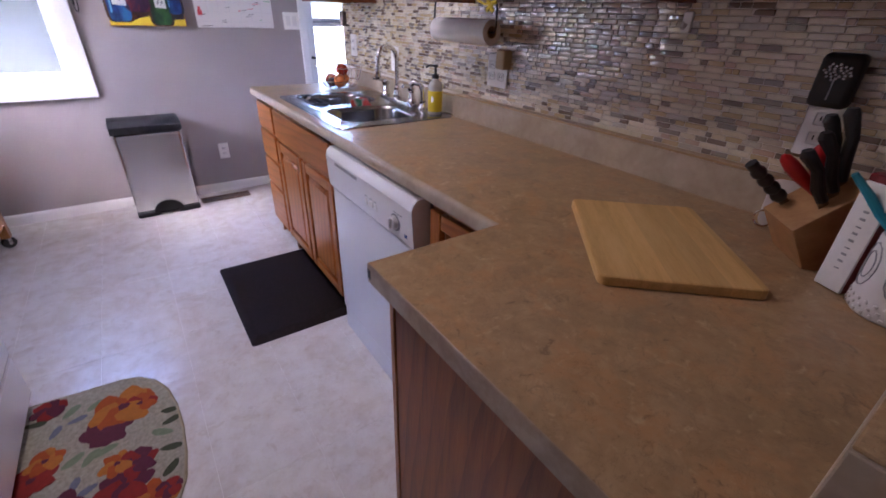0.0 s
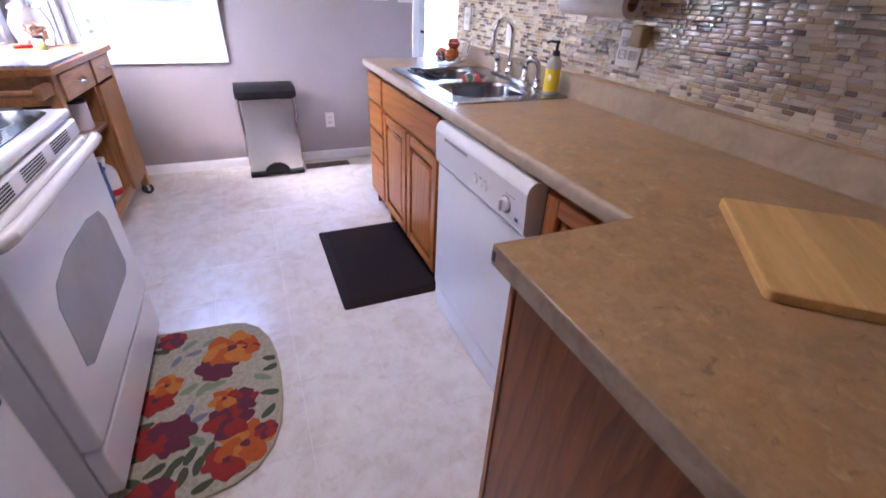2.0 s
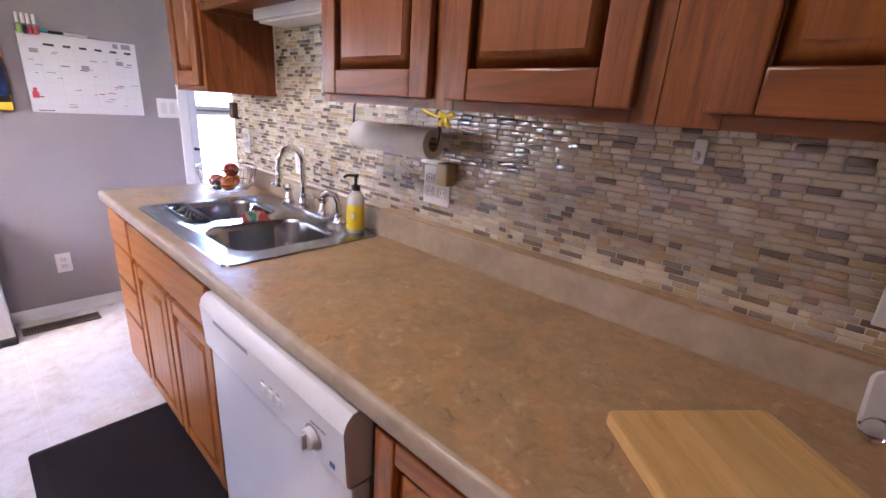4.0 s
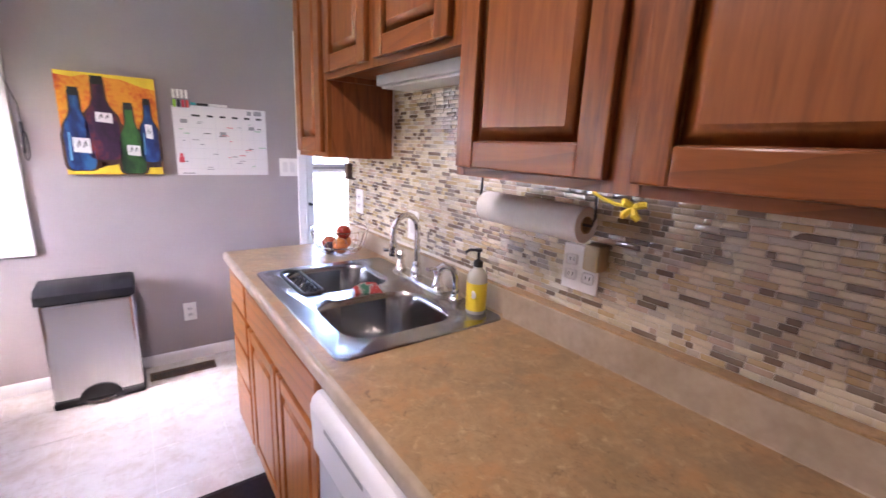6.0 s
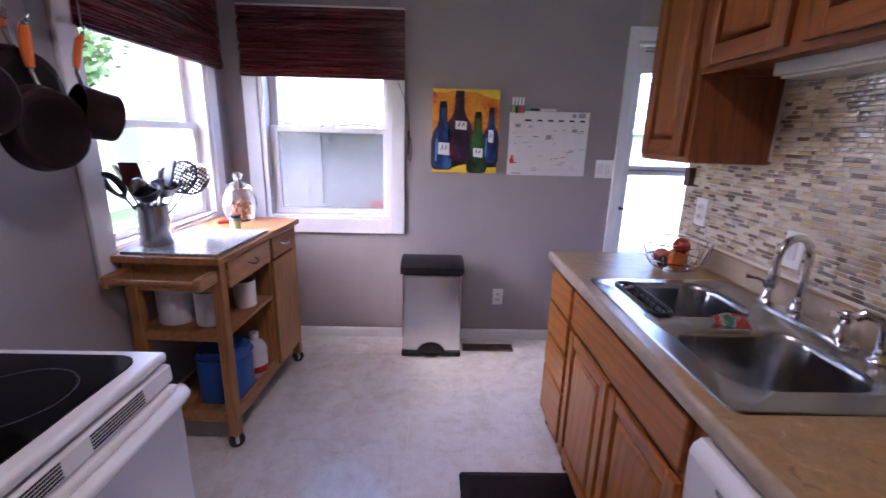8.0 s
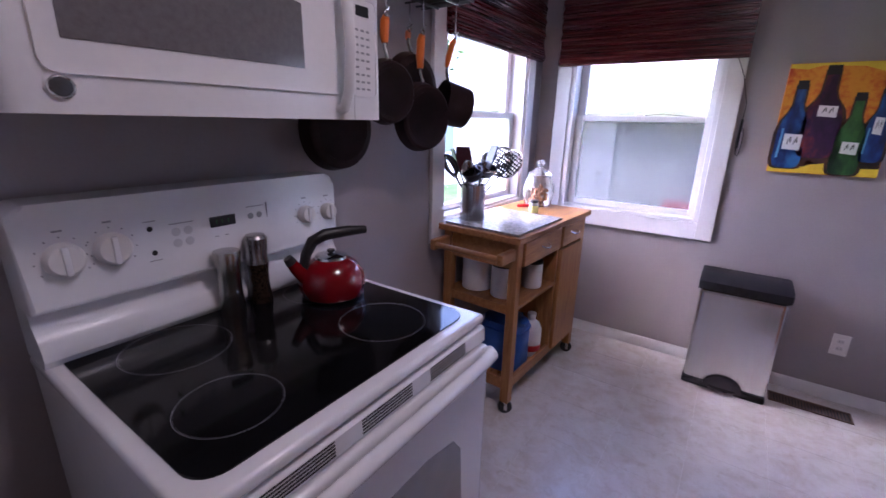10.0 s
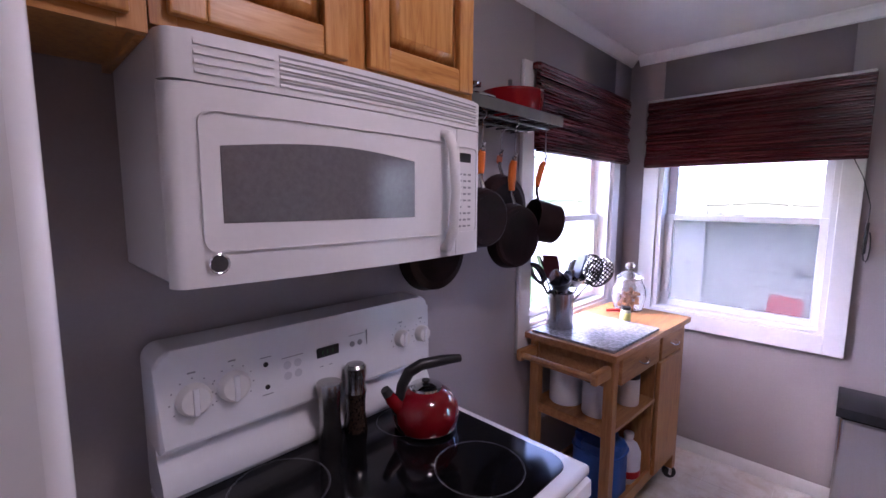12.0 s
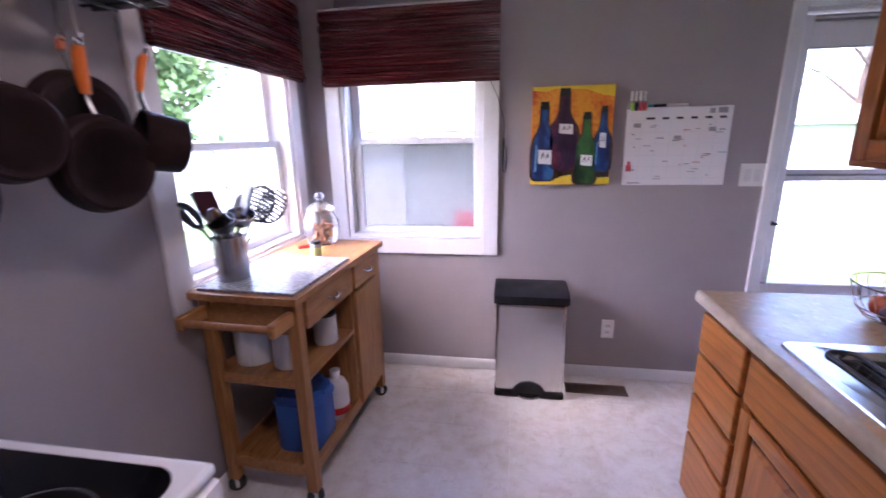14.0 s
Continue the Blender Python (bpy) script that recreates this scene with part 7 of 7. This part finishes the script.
wb = thing("whiteboard_calendar", (0.965, YF, 1.186), "white dry-erase wall calendar with notes in red and green", "whiteboard")
part("board", box(0.707, 1.222, YF - 0.008, YF, 1.187, 1.592, 0.003), shader("board_white", (0.76, 0.75, 0.76), 0.2), wb)
yb = YF - 0.0086
bar = lambda nm, x0, x1, z0, z1, mat: part(nm, box(x0, x1, yb, yb + 0.001, z0, z1), mat, wb)
for k in range(7):
    bar("weekday_bar", 0.735 + 0.069 * k + (0.07 if k == 0 else 0.012), 0.735 + 0.069 * k + 0.045 + (0.045 if k == 0 else 0.0), 1.53, 1.541, INK)
GRID = shader("pale_grid", (0.55, 0.55, 0.58), 0.3)
for k in range(6):
    bar("grid_line", 0.712, 1.217, 1.225 + 0.06 * k, 1.2262 + 0.06 * k, GRID)
for k in range(1, 7):
    bar("grid_line", 0.712 + 0.072 * k, 0.7132 + 0.072 * k, 1.2265, 1.52, GRID)
RDI, GRI = shader("red_marker", (0.6, 0.06, 0.08), 0.5), shader("green_marker", (0.15, 0.4, 0.2), 0.5)
rq = random.Random(3)
for k in range(30):
    x, z = 0.73 + 0.45 * rq.random(), 1.21 + 0.29 * rq.random()
    bar("note", x, x + 0.012 + 0.03 * rq.random(), z, z + 0.004, (GREYINK, RDI, GRI, GREYINK, INK)[k % 5])
bar("red_stamp", 0.722, 0.75, 1.262, 1.295, RDI)
bar("red_stamp", 0.728, 0.744, 1.2955, 1.315, RDI)
for x, z in ((0.745, 1.49), (1.115, 1.465), (0.95, 1.425)):
    bar("date_block", x, x + 0.035, z, z + 0.022, GREYINK)
bar("month_block", 1.11, 1.135, 1.556, 1.58, GREYINK)
bar("month_block", 1.15, 1.195, 1.556, 1.583, GREYINK)
bar("footer_print", 0.735, 0.80, 1.197, 1.201, INK)
mh = thing("marker_caddy", (0.755, YF, 1.585), "clear marker caddy above the calendar", "marker holder")
part("cup", box(0.707, 0.80, YF - 0.03, YF - 0.009, 1.583, 1.625, 0.003), shader("clear_plastic", (0.7, 0.7, 0.72), 0.2, Transmission_Weight=0.6), mh)
for k, col in enumerate(((0.3, 0.6, 0.05), (0.02, 0.02, 0.03), (0.6, 0.04, 0.08), (0.55, 0.06, 0.05))):
    mk = thing("marker", (0.722 + 0.021 * k, YF - 0.02, 1.59), "white dry-erase marker with a coloured cap", "marker", "markers in the caddy")
    part("barrel", lathe([(0.007, 0.035), (0.007, 0.095), (0, 0.096)], (0.722 + 0.021 * k, YF - 0.0195, 1.578), 12), PLATE, mk)
    part("cap", lathe([(0, 0), (0.008, 0), (0.008, 0.04), (0.007, 0.041)], (0.722 + 0.021 * k, YF - 0.038, 1.575), 12), shader("cap_colour", col, 0.4), mk)
er = thing("board_eraser", (0.865, YF - 0.012, 1.592), "black felt eraser on the calendar's top edge", "eraser")
part("felt", box(0.835, 0.895, YF - 0.02, YF - 0.002, 1.5925, 1.606, 0.003), BLACK, er)
mk = thing("marker", (0.94, YF - 0.01, 1.593), "white marker lying on the calendar's top edge", "marker", "markers in the caddy")
part("barrel", tube([(0.90, YF - 0.01, 1.6005), (1.0, YF - 0.01, 1.6005)], 0.0075, 12), PLATE, mk)
part("cap", tube([(0.805, YF - 0.01, 1.6008), (0.832, YF - 0.01, 1.6008)], 0.008, 12), shader("teal_cap", (0.05, 0.4, 0.42), 0.4), mk)

# ---- woven wooden blinds ----
def roman_blind(label, a0, a1, z0, z1, along, wall, sgn, folds):
    """A raised woven-wood shade: a flat drop and stacked folds, each slat a part."""
    th = thing("woven_blind", ((a0 + a1) / 2, wall, z1) if along == "x" else (wall, (a0 + a1) / 2, z1), label, "blind", "dark woven wood blinds")

    def bx(d0, d1, lo, hi, bev=0.0):
        p, q = sorted((wall + sgn * d0, wall + sgn * d1))
        return box(a0, a1, p, q, lo, hi, bev) if along == "x" else box(p, q, a0, a1, lo, hi, bev)
    # added sheet behind the slats, keeps daylight from leaking through their gaps
    part("backing", bx(0.022, 0.026, z0 + 0.01, z1 - 0.031), BLIND, th)
    part("head_rail", bx(0.002, 0.03, z1 - 0.03, z1, 0.003), BLIND, th)
    z = z1 - 0.002
    drop = z0 + 0.10
    n = int((z1 - drop) / 0.0125)
    for k in range(n):
        bow = abs(math.sin(math.pi * (k + 0.5) / 5.5))
        d = 0.030 + 0.002 * math.sin(k * 2.1) + 0.02 * bow
        part("slat", bx(d, d + 0.006, z - 0.011 + 0.0015 * math.sin(k * 1.7), z, 0.0027), BLIND, th)
        z -= 0.0125
    for f in range(folds):
        zz = drop - 0.027 * f
        for s in range(4):
            d = 0.036 + 0.007 * f + 0.010 * math.sin(0.4 + s * 0.8)
            part("slat", bx(d, d + 0.006, zz - 0.011 * s - 0.0095, zz - 0.011 * s, 0.0022), BLIND, th)
    part("bottom_rail", bx(0.028, 0.052, z0, z0 + 0.022, 0.004), BLIND, th)
    return th


bl = roman_blind("dark red-brown woven wood blind, half raised, over the far window", -0.955, 0.038, 1.748, 2.14, "x", YF - 0.02, -1, 3)
roman_blind("dark red-brown woven wood blind, half raised, beside the pot rack", 2.655, 3.675, 1.765, 2.155, "y", XL + 0.02, 1, 3)
cd_ = thing("blind_cord", (0.05, YF, 1.3), "thin blind cord wound on a dark cleat beside the window", "cord")
part("cord", tube([(-0.01, YF - 0.06, 1.75), (0.03, YF - 0.045, 1.66), (0.065, YF - 0.022, 1.53), (0.062, YF - 0.02, 1.42)], 0.0018, 6), BLACK, cd_)
part("cleat", tube([(0.062, YF - 0.001, 1.40), (0.062, YF - 0.016, 1.40), (0.063, YF - 0.018, 1.45), (0.06, YF - 0.018, 1.30)], 0.007, 8), BLACK, cd_)
part("cord_loop", tube([(0.068 + 0.012 * math.cos(k * 0.6), YF - 0.016, 1.335 + 0.075 * math.sin(k * 0.6)) for k in range(10)], 0.003, 6, True), BLACK, cd_)

# ---- outside ----
GRASS = grained("grass", ((0.06, 0.12, 0.025), (0.12, 0.2, 0.05)), 3.0, (1, 1, 1), (0.8, 0.95), 0.3, 20.0)
SIDING = grained("vinyl_siding", ((0.47, 0.48, 0.45), (0.53, 0.54, 0.51)), 2.0, (0.3, 0.3, 6), (0.5, 0.6), 0.05)
SHINGLE = grained("shingles", ((0.2, 0.19, 0.18), (0.3, 0.29, 0.28)), 8.0, (1, 1, 1), (0.8, 0.9), 0.3)
GZ = -0.55
solid("ground", box(-60, 60, -60, 60, GZ - 0.2, GZ), GRASS, "green lawn round the house", "ground", kind="structure", at=(0, 0, 0))


def siding_wall(th, x0, x1, y, z0, z1, holes=()):
    """Clapboards, each lapped over the one below, facing -y."""
    z, k = z0, 0
    while z < z1 - 0.01:
        top = min(z + 0.08, z1)
        segs = [(x0, x1)]
        for a, b, lo, hi in holes:
            if z < hi and top > lo:
                segs = [s for p, q in segs for s in ((p, min(q, a)), (max(p, b), q)) if s[1] - s[0] > 0.01]
        for p, q in segs:
            bm = bmesh.new()
            prism([(y, z), (y - 0.018, z), (y - 0.006, top), (y, top)], p, q, "x", 0, bm)
            part("clapboard", bm, SIDING, th)
        z, k = top, k + 1


ga = thing("garage", (-0.2, 7.0, GZ), "white sided garage with a white door behind the house", "garage")
GY = 6.5
siding_wall(ga, -3.4, 1.0, GY, GZ, 1.62, [(-2.12, -1.21, GZ, 1.5)])
part("wall_core", box(-3.4, 1.0, GY + 0.001, GY + 4.5, GZ, 1.73), SIDING, ga)
part("fascia", box(-3.7, 1.3, GY - 0.36, GY - 0.33, 1.55, 1.76, 0.004), WHITE, ga)
part("soffit", box(-3.7, 1.3, GY - 0.33, GY, 1.62, 1.64), WHITE, ga)
b = bmesh.new()
prism([(GY - 0.38, 1.74), (GY - 0.38, 1.78), (GY + 2.25, 3.04), (GY + 4.9, 1.78), (GY + 4.9, 1.74), (GY + 2.25, 2.98)], -3.75, 1.35, "x", 0, b)
part("roof", b, SHINGLE, ga)
gd = part("door", box(-2.08, -1.25, GY - 0.03, GY - 0.004, GZ + 0.02, 1.47, 0.004), WHITE, ga)
b = bmesh.new()
box(-2.14, -2.08, GY - 0.04, GY, GZ, 1.52, 0.003, 1, b)
box(-1.25, -1.19, GY - 0.04, GY, GZ, 1.52, 0.003, 1, b)
box(-2.08, -1.25, GY - 0.04, GY, 1.47, 1.52, 0.003, 1, b)
part("door_frame", b, WHITE, ga)
for z in (0.73, 0.84):
    part("door_lock", lathe([(0.026, 0), (0.026, 0.012), (0.018, 0.03), (0, 0.032)], (-1.34, GY - 0.03, z), 16, Matrix.Rotation(radians(90), 4, "X")), STEEL, gd)
part("wall_lamp", lathe([(0, 0), (0.03, 0), (0.05, 0.1), (0.03, 0.12), (0, 0.125)], (-1.08, GY - 0.07, 1.32), 14), GREYPLASTIC, ga)
part("wall_tap", box(-0.37, -0.32, GY - 0.06, GY - 0.02, 0.80, 0.90, 0.01, 2), GREYPLASTIC, ga)
sl = thing("string_lights", (-0.8, 6.1, 1.45), "string of small clear bulbs hung under the eaves", "string lights")
pts = [(-2.6 + 0.12 * k, GY - 0.30, 1.525 - 0.03 * math.sin(math.pi * ((k % 8) / 8))) for k in range(29)]
part("cable", tube(pts, 0.004, 5), BLACK, sl)
BULB = shader("bulb", (1, 0.93, 0.8), 0.2, Emission_Color=(1, 0.85, 0.6, 1), Emission_Strength=10.0)
for k in range(2, 29, 4):
    part("bulb", lathe([(0, -0.055), (0.014, -0.045), (0.018, -0.03), (0.012, -0.01), (0.008, 0)], pts[k], 10), BULB, sl)
ac = thing("red_patio_chair", (-0.42, 5.9, GZ), "red plastic patio chair by the garage wall", "patio chair")
RP = shader("faded_red", (0.42, 0.09, 0.09), 0.5)
m_ = Matrix.Translation((-0.41, 6.02, 0.43)) @ Matrix.Rotation(radians(-12), 4, "X") @ Matrix.Rotation(radians(6), 4, "Y")
part("backrest", prism([(-0.13, 0.0), (0.13, 0.0), (0.135, 0.19), (0.11, 0.225), (-0.11, 0.225), (-0.135, 0.19)], -0.015, 0.015, "y", 0.008, None, m_), RP, ac)
part("seat", box(-0.6, -0.27, 5.66, 6.03, 0.40, 0.43, 0.01, 2), RP, ac)
for x in (-0.58, -0.29):
    for y in (5.69, 6.0):
        part("leg", box(x - 0.015, x + 0.015, y - 0.015, y + 0.015, GZ, 0.40, 0.004), RP, ac)

# neighbour's house to the west, seen through the side window
nh = thing("neighbour_house", (-9.7, 13.6, GZ), "white sided neighbour house with a low gable roof", "house")
b = bmesh.new()
prism([(10.1, GZ), (17.1, GZ), (17.1, 1.75), (13.6, 4.7), (10.1, 1.75)], -12, -7.5, "x", 0, b)
part("wall", b, WHITE, nh)
b = bmesh.new()
prism([(9.75, 1.46), (13.6, 4.72), (17.45, 1.46), (17.45, 1.62), (13.6, 4.92), (9.75, 1.62)], -12.2, -7.2, "x", 0, b)
part("roof", b, SHINGLE, nh)
for y in (11.6, 14.4):
    wd = part("window", box(-7.5, -7.46, y, y + 1.0, 0.4, 1.7, 0.01), WHITE, nh)
    part("pane", box(-7.462, -7.452, y + 0.08, y + 0.92, 0.48, 1.62), shader("far_pane", (0.2, 0.24, 0.28), 0.1), wd)
# low white garage beyond the glazed door
wg = thing("white_garage", (7.5, 8.6, GZ), "low white sided garage across the lawn", "garage")
siding_wall(wg, 2.4, 14.0, 8.5, GZ + 0.05, 1.52)
part("footing", box(2.4, 14.0, 8.49, 8.6, GZ - 0.02, GZ + 0.05), SHINGLE, wg)
part("wall_core", box(2.4, 14.0, 8.501, 13.0, GZ, 1.56), SIDING, wg)
part("fascia", box(2.1, 14.3, 8.22, 8.25, 1.53, 1.64, 0.004), WHITE, wg)
part("soffit", box(2.1, 14.3, 8.25, 8.5, 1.54, 1.56), WHITE, wg)
part("roof", prism([(8.2, 1.62), (8.2, 1.66), (11.2, 1.90), (14.2, 1.66), (14.2, 1.62), (11.2, 1.85)], 2.05, 14.35, "x"), SHINGLE, wg)
hw = thing("overhead_cable", (4.5, 7.2, 0.3), "thin dark cable strung across the lawn", "cable")
part("cable", tube([(1.2, 7.2, 0.42), (4.5, 7.2, 0.33), (9.0, 7.2, 0.16)], 0.008, 6), GREYPLASTIC, hw)
part("post", box(1.17, 1.23, 7.17, 7.23, GZ, 0.45, 0.004), GREYPLASTIC, hw)
part("post", box(8.97, 9.03, 7.17, 7.23, GZ, 0.2, 0.004), GREYPLASTIC, hw)

LEAF = grained("foliage", ((0.04, 0.09, 0.02), (0.08, 0.15, 0.035), (0.13, 0.2, 0.06)), 1.5, (1, 1, 1), (0.6, 0.8), 0.0)
BARK = grained("bark", ((0.05, 0.035, 0.025), (0.1, 0.075, 0.055)), 6.0, (3, 3, 0.6), (0.85, 0.95), 0.5)


def tree(label, x, y, h, spread, seed):
    rg = random.Random(seed)
    th = thing("tree", (x, y, GZ), label, "tree", "garden trees")
    trunk = tube([(x, y, GZ), (x + 0.05, y, GZ + h * 0.25), (x - 0.05, y + 0.08, GZ + h * 0.5), (x, y, GZ + h * 0.8)], (0.2, 0.15, 0.11, 0.04), 10)
    tips = []
    for k in range(9):
        a = 2.4 * k
        z0 = GZ + h * (0.35 + 0.05 * k)
        e = Vector((x + spread * 0.75 * math.cos(a), y + spread * 0.75 * math.sin(a), z0 + h * 0.22))
        tube([(x, y, z0), Vector((x, y, z0)).lerp(e, 0.5) + Vector((0, 0, 0.15)), e], (0.06, 0.035, 0.012), 6, False, trunk)
        tips.append(e)
    part("trunk", trunk, BARK, th)
    vs, fs = [], []
    cs = [t + Vector((rg.gauss(0, 0.3), rg.gauss(0, 0.3), rg.gauss(0, 0.3))) * spread * 0.5 for t in tips for _ in range(4)] + [Vector((x, y, GZ + h * 0.9))]
    for c in cs:
        for _ in range(170):
            p = c + Vector((rg.gauss(0, 1), rg.gauss(0, 1), rg.gauss(0, 0.8))) * spread * 0.16
            u = Vector((rg.gauss(0, 1), rg.gauss(0, 1), rg.gauss(0, 1))).normalized()
            w = u.orthogonal().normalized()
            s = 0.05 + 0.05 * rg.random()
            n = len(vs)
            vs += [p - u * s, p + w * s * 0.5, p + u * s, p - w * s * 0.5]
            fs.append((n, n + 1, n + 2, n + 3))
    off = Vector((x, y, GZ))
    me = bpy.data.meshes.new("crown")
    me.from_pydata([v - off for v in vs], [], fs)
    me.materials.append(LEAF)
    ob = new("crown", me)
    ob.parent = th
    tagged(ob, "green leafy crown")


tree("leafy green tree beyond the side window", -5.6, 6.75, 4.4, 1.3, 1)
tree("leafy green tree behind the neighbour house", -14.5, 10.5, 8.0, 2.6, 2)
tree("leafy green tree behind the white garage", 9.6, 15.5, 6.5, 2.4, 3)

# ---- vinyl floor tiles ----
TS, GAP = 0.305, 0.0015
tile_me = {}


def floor_tile(w, d):
    key = (round(w, 4), round(d, 4))
    if key not in tile_me:
        bm = bmesh.new()
        box(0, w, 0, d, -0.0035, 0.0, 0.0004, 1, bm)
        tile_me[key] = mesh_of("floor_tile", bm, VINYL_FLOOR)
    return tile_me[key]


near, far = [], bmesh.new()
fx0, fy0 = XL, -0.40
for i in range(12):
    for k in range(-7, 15):
        x0, y0 = fx0 + i * TS, fy0 + k * TS
        x1, y1 = min(x0 + TS, 2.6), min(y0 + TS, YF)
        y0 = max(y0, YB)
        if x1 - x0 < 0.02 or y1 - y0 < 0.02:
            continue
        if k >= 0 and i < 7:
            ob = new("floor_tile", floor_tile(x1 - x0 - GAP, y1 - y0 - GAP))
            ob.location = (x0 + GAP / 2, y0 + GAP / 2, 0)
            ob.parent = floor
        else:
            box(x0 + GAP / 2, x1 - GAP / 2, y0 + GAP / 2, y1 - GAP / 2, -0.0035, 0.0, 0, 1, far)
ob = part("floor_tiles", far, VINYL_FLOOR, floor)
tagged(ob, kind="stuff")

# ---- glass and stone mosaic on the counter wall ----
mosaic = structure("wall_mosaic", box(1.4035, 1.4195, 0.125, 2.955, 0.9155, 1.70), GROUT, "linear mosaic of beige, brown and clear glass tiles", "backsplash")


def mosaic_mat(name, c0, c1, rough, coat, bump):
    m = grained(name, (c0, c1), 9.0, (1, 1, 1), rough, bump, 14.0, per_piece=0.12, coat=coat)
    b = m.node_tree.nodes["Principled BSDF"]
    b.inputs["IOR"].default_value = b.inputs["Coat IOR"].default_value = 2.0
    b.inputs["Coat Roughness"].default_value = 0.06
    return m



MOS = [mosaic_mat("mosaic_cream", (0.62, 0.53, 0.37), (0.71, 0.63, 0.47), (0.12, 0.2), 0.3, 0.04),
       mosaic_mat("mosaic_sand", (0.50, 0.37, 0.19), (0.59, 0.46, 0.27), (0.12, 0.2), 0.3, 0.04),
       mosaic_mat("mosaic_rose", (0.47, 0.34, 0.25), (0.55, 0.42, 0.32), (0.12, 0.2), 0.3, 0.04),
       mosaic_mat("mosaic_brown", (0.14, 0.10, 0.07), (0.21, 0.155, 0.11), (0.08, 0.14), 0.6, 0.03),
       mosaic_mat("mosaic_grey_glass", (0.25, 0.21, 0.175), (0.34, 0.29, 0.24), (0.05, 0.1), 0.8, 0.03),
       mosaic_mat("mosaic_pale_glass", (0.48, 0.42, 0.34), (0.58, 0.51, 0.42), (0.05, 0.1), 0.8, 0.03)]
WEIGHT = [40, 17, 8, 14, 10, 11]
mr = random.Random(21)
PITCH, TH = 0.0138, 0.0120
me_cache = {}
rest_v = [([], []) for _ in MOS]


def tile_shape(ln, mt=Matrix(), vs=None, fs=None):
    """A slightly pillowed glass tile facing -x."""
    vs, fs = ([], []) if vs is None else (vs, fs)
    n = len(vs)
    h, g = ln / 2, TH / 2
    for sx, q in ((0.0042, 0), (-0.0038, 0), (-0.0042, 0.0017)):
        for a, c in ((-1, -1), (1, -1), (1, 1), (-1, 1)):
            vs.append(mt @ Vector((sx, a * (h - q), c * (g - q))))
    for s in (0, 4):
        for k in range(4):
            fs.append((n + s + k, n + s + 4 + k, n + s + 4 + (k + 1) % 4, n + s + (k + 1) % 4))
    fs.append((n + 11, n + 10, n + 9, n + 8))
    return vs, fs


def tile_data(vs, fs, mat):
    """The mesh of one or more tiles; each face and its edge shade as one soft pillow."""
    me = bpy.data.meshes.new("mosaic_tile")
    me.from_pydata(vs, [], fs)
    me.polygons.foreach_set("use_smooth", [k % 9 > 3 for k in range(len(fs))])
    me.materials.append(mat)
    return me


def mosaic_mesh(ln, m):
    key = (ln, m)
    if key not in me_cache:
        me_cache[key] = tile_data(*tile_shape(ln), MOS[m])
    return me_cache[key]


count = 0
for r in range(50):
    z = 1.011 + PITCH * (r + 0.5)
    y = 0.128 + mr.random() * 0.03
    top_only = z > 1.372
    if top_only:
        y = 1.655
    while y < (2.47 if top_only else 2.953):
        ln = mr.choice((0.015, 0.024, 0.030, 0.038, 0.046, 0.046, 0.060))
        end = 2.472 if top_only else 2.955
        ln = min(ln, end - y)
        if ln < 0.012:
            break
        m = mr.choices(range(6), WEIGHT)[0]
        hidden = z + TH / 2 > 1.70
        if not hidden:
            yc = y + ln / 2
            tilt = Euler((0, radians(mr.gauss(0, 1.6)), radians(mr.gauss(0, 1.3))))
            if 1.1 < yc < 1.6 and 1.0 < z < 1.375 and count < 300:
                ob = new("mosaic_tile", mosaic_mesh(round(ln, 3), m))
                ob.location = (1.4062, yc, z)
                ob.rotation_euler = tilt
                ob.parent = mosaic
                count += 1
            else:
                mt_ = Matrix.Translation((1.4062, yc, z)) @ tilt.to_matrix().to_4x4()
                tile_shape(ln, mt_, *rest_v[m])
        y += ln + 0.0021
for (vs, fs), mat in zip(rest_v, MOS):
    me = tile_data(vs, fs, mat)
    ob = new("mosaic_tiles", me)
    ob.parent = mosaic
    tagged(ob, kind="stuff")
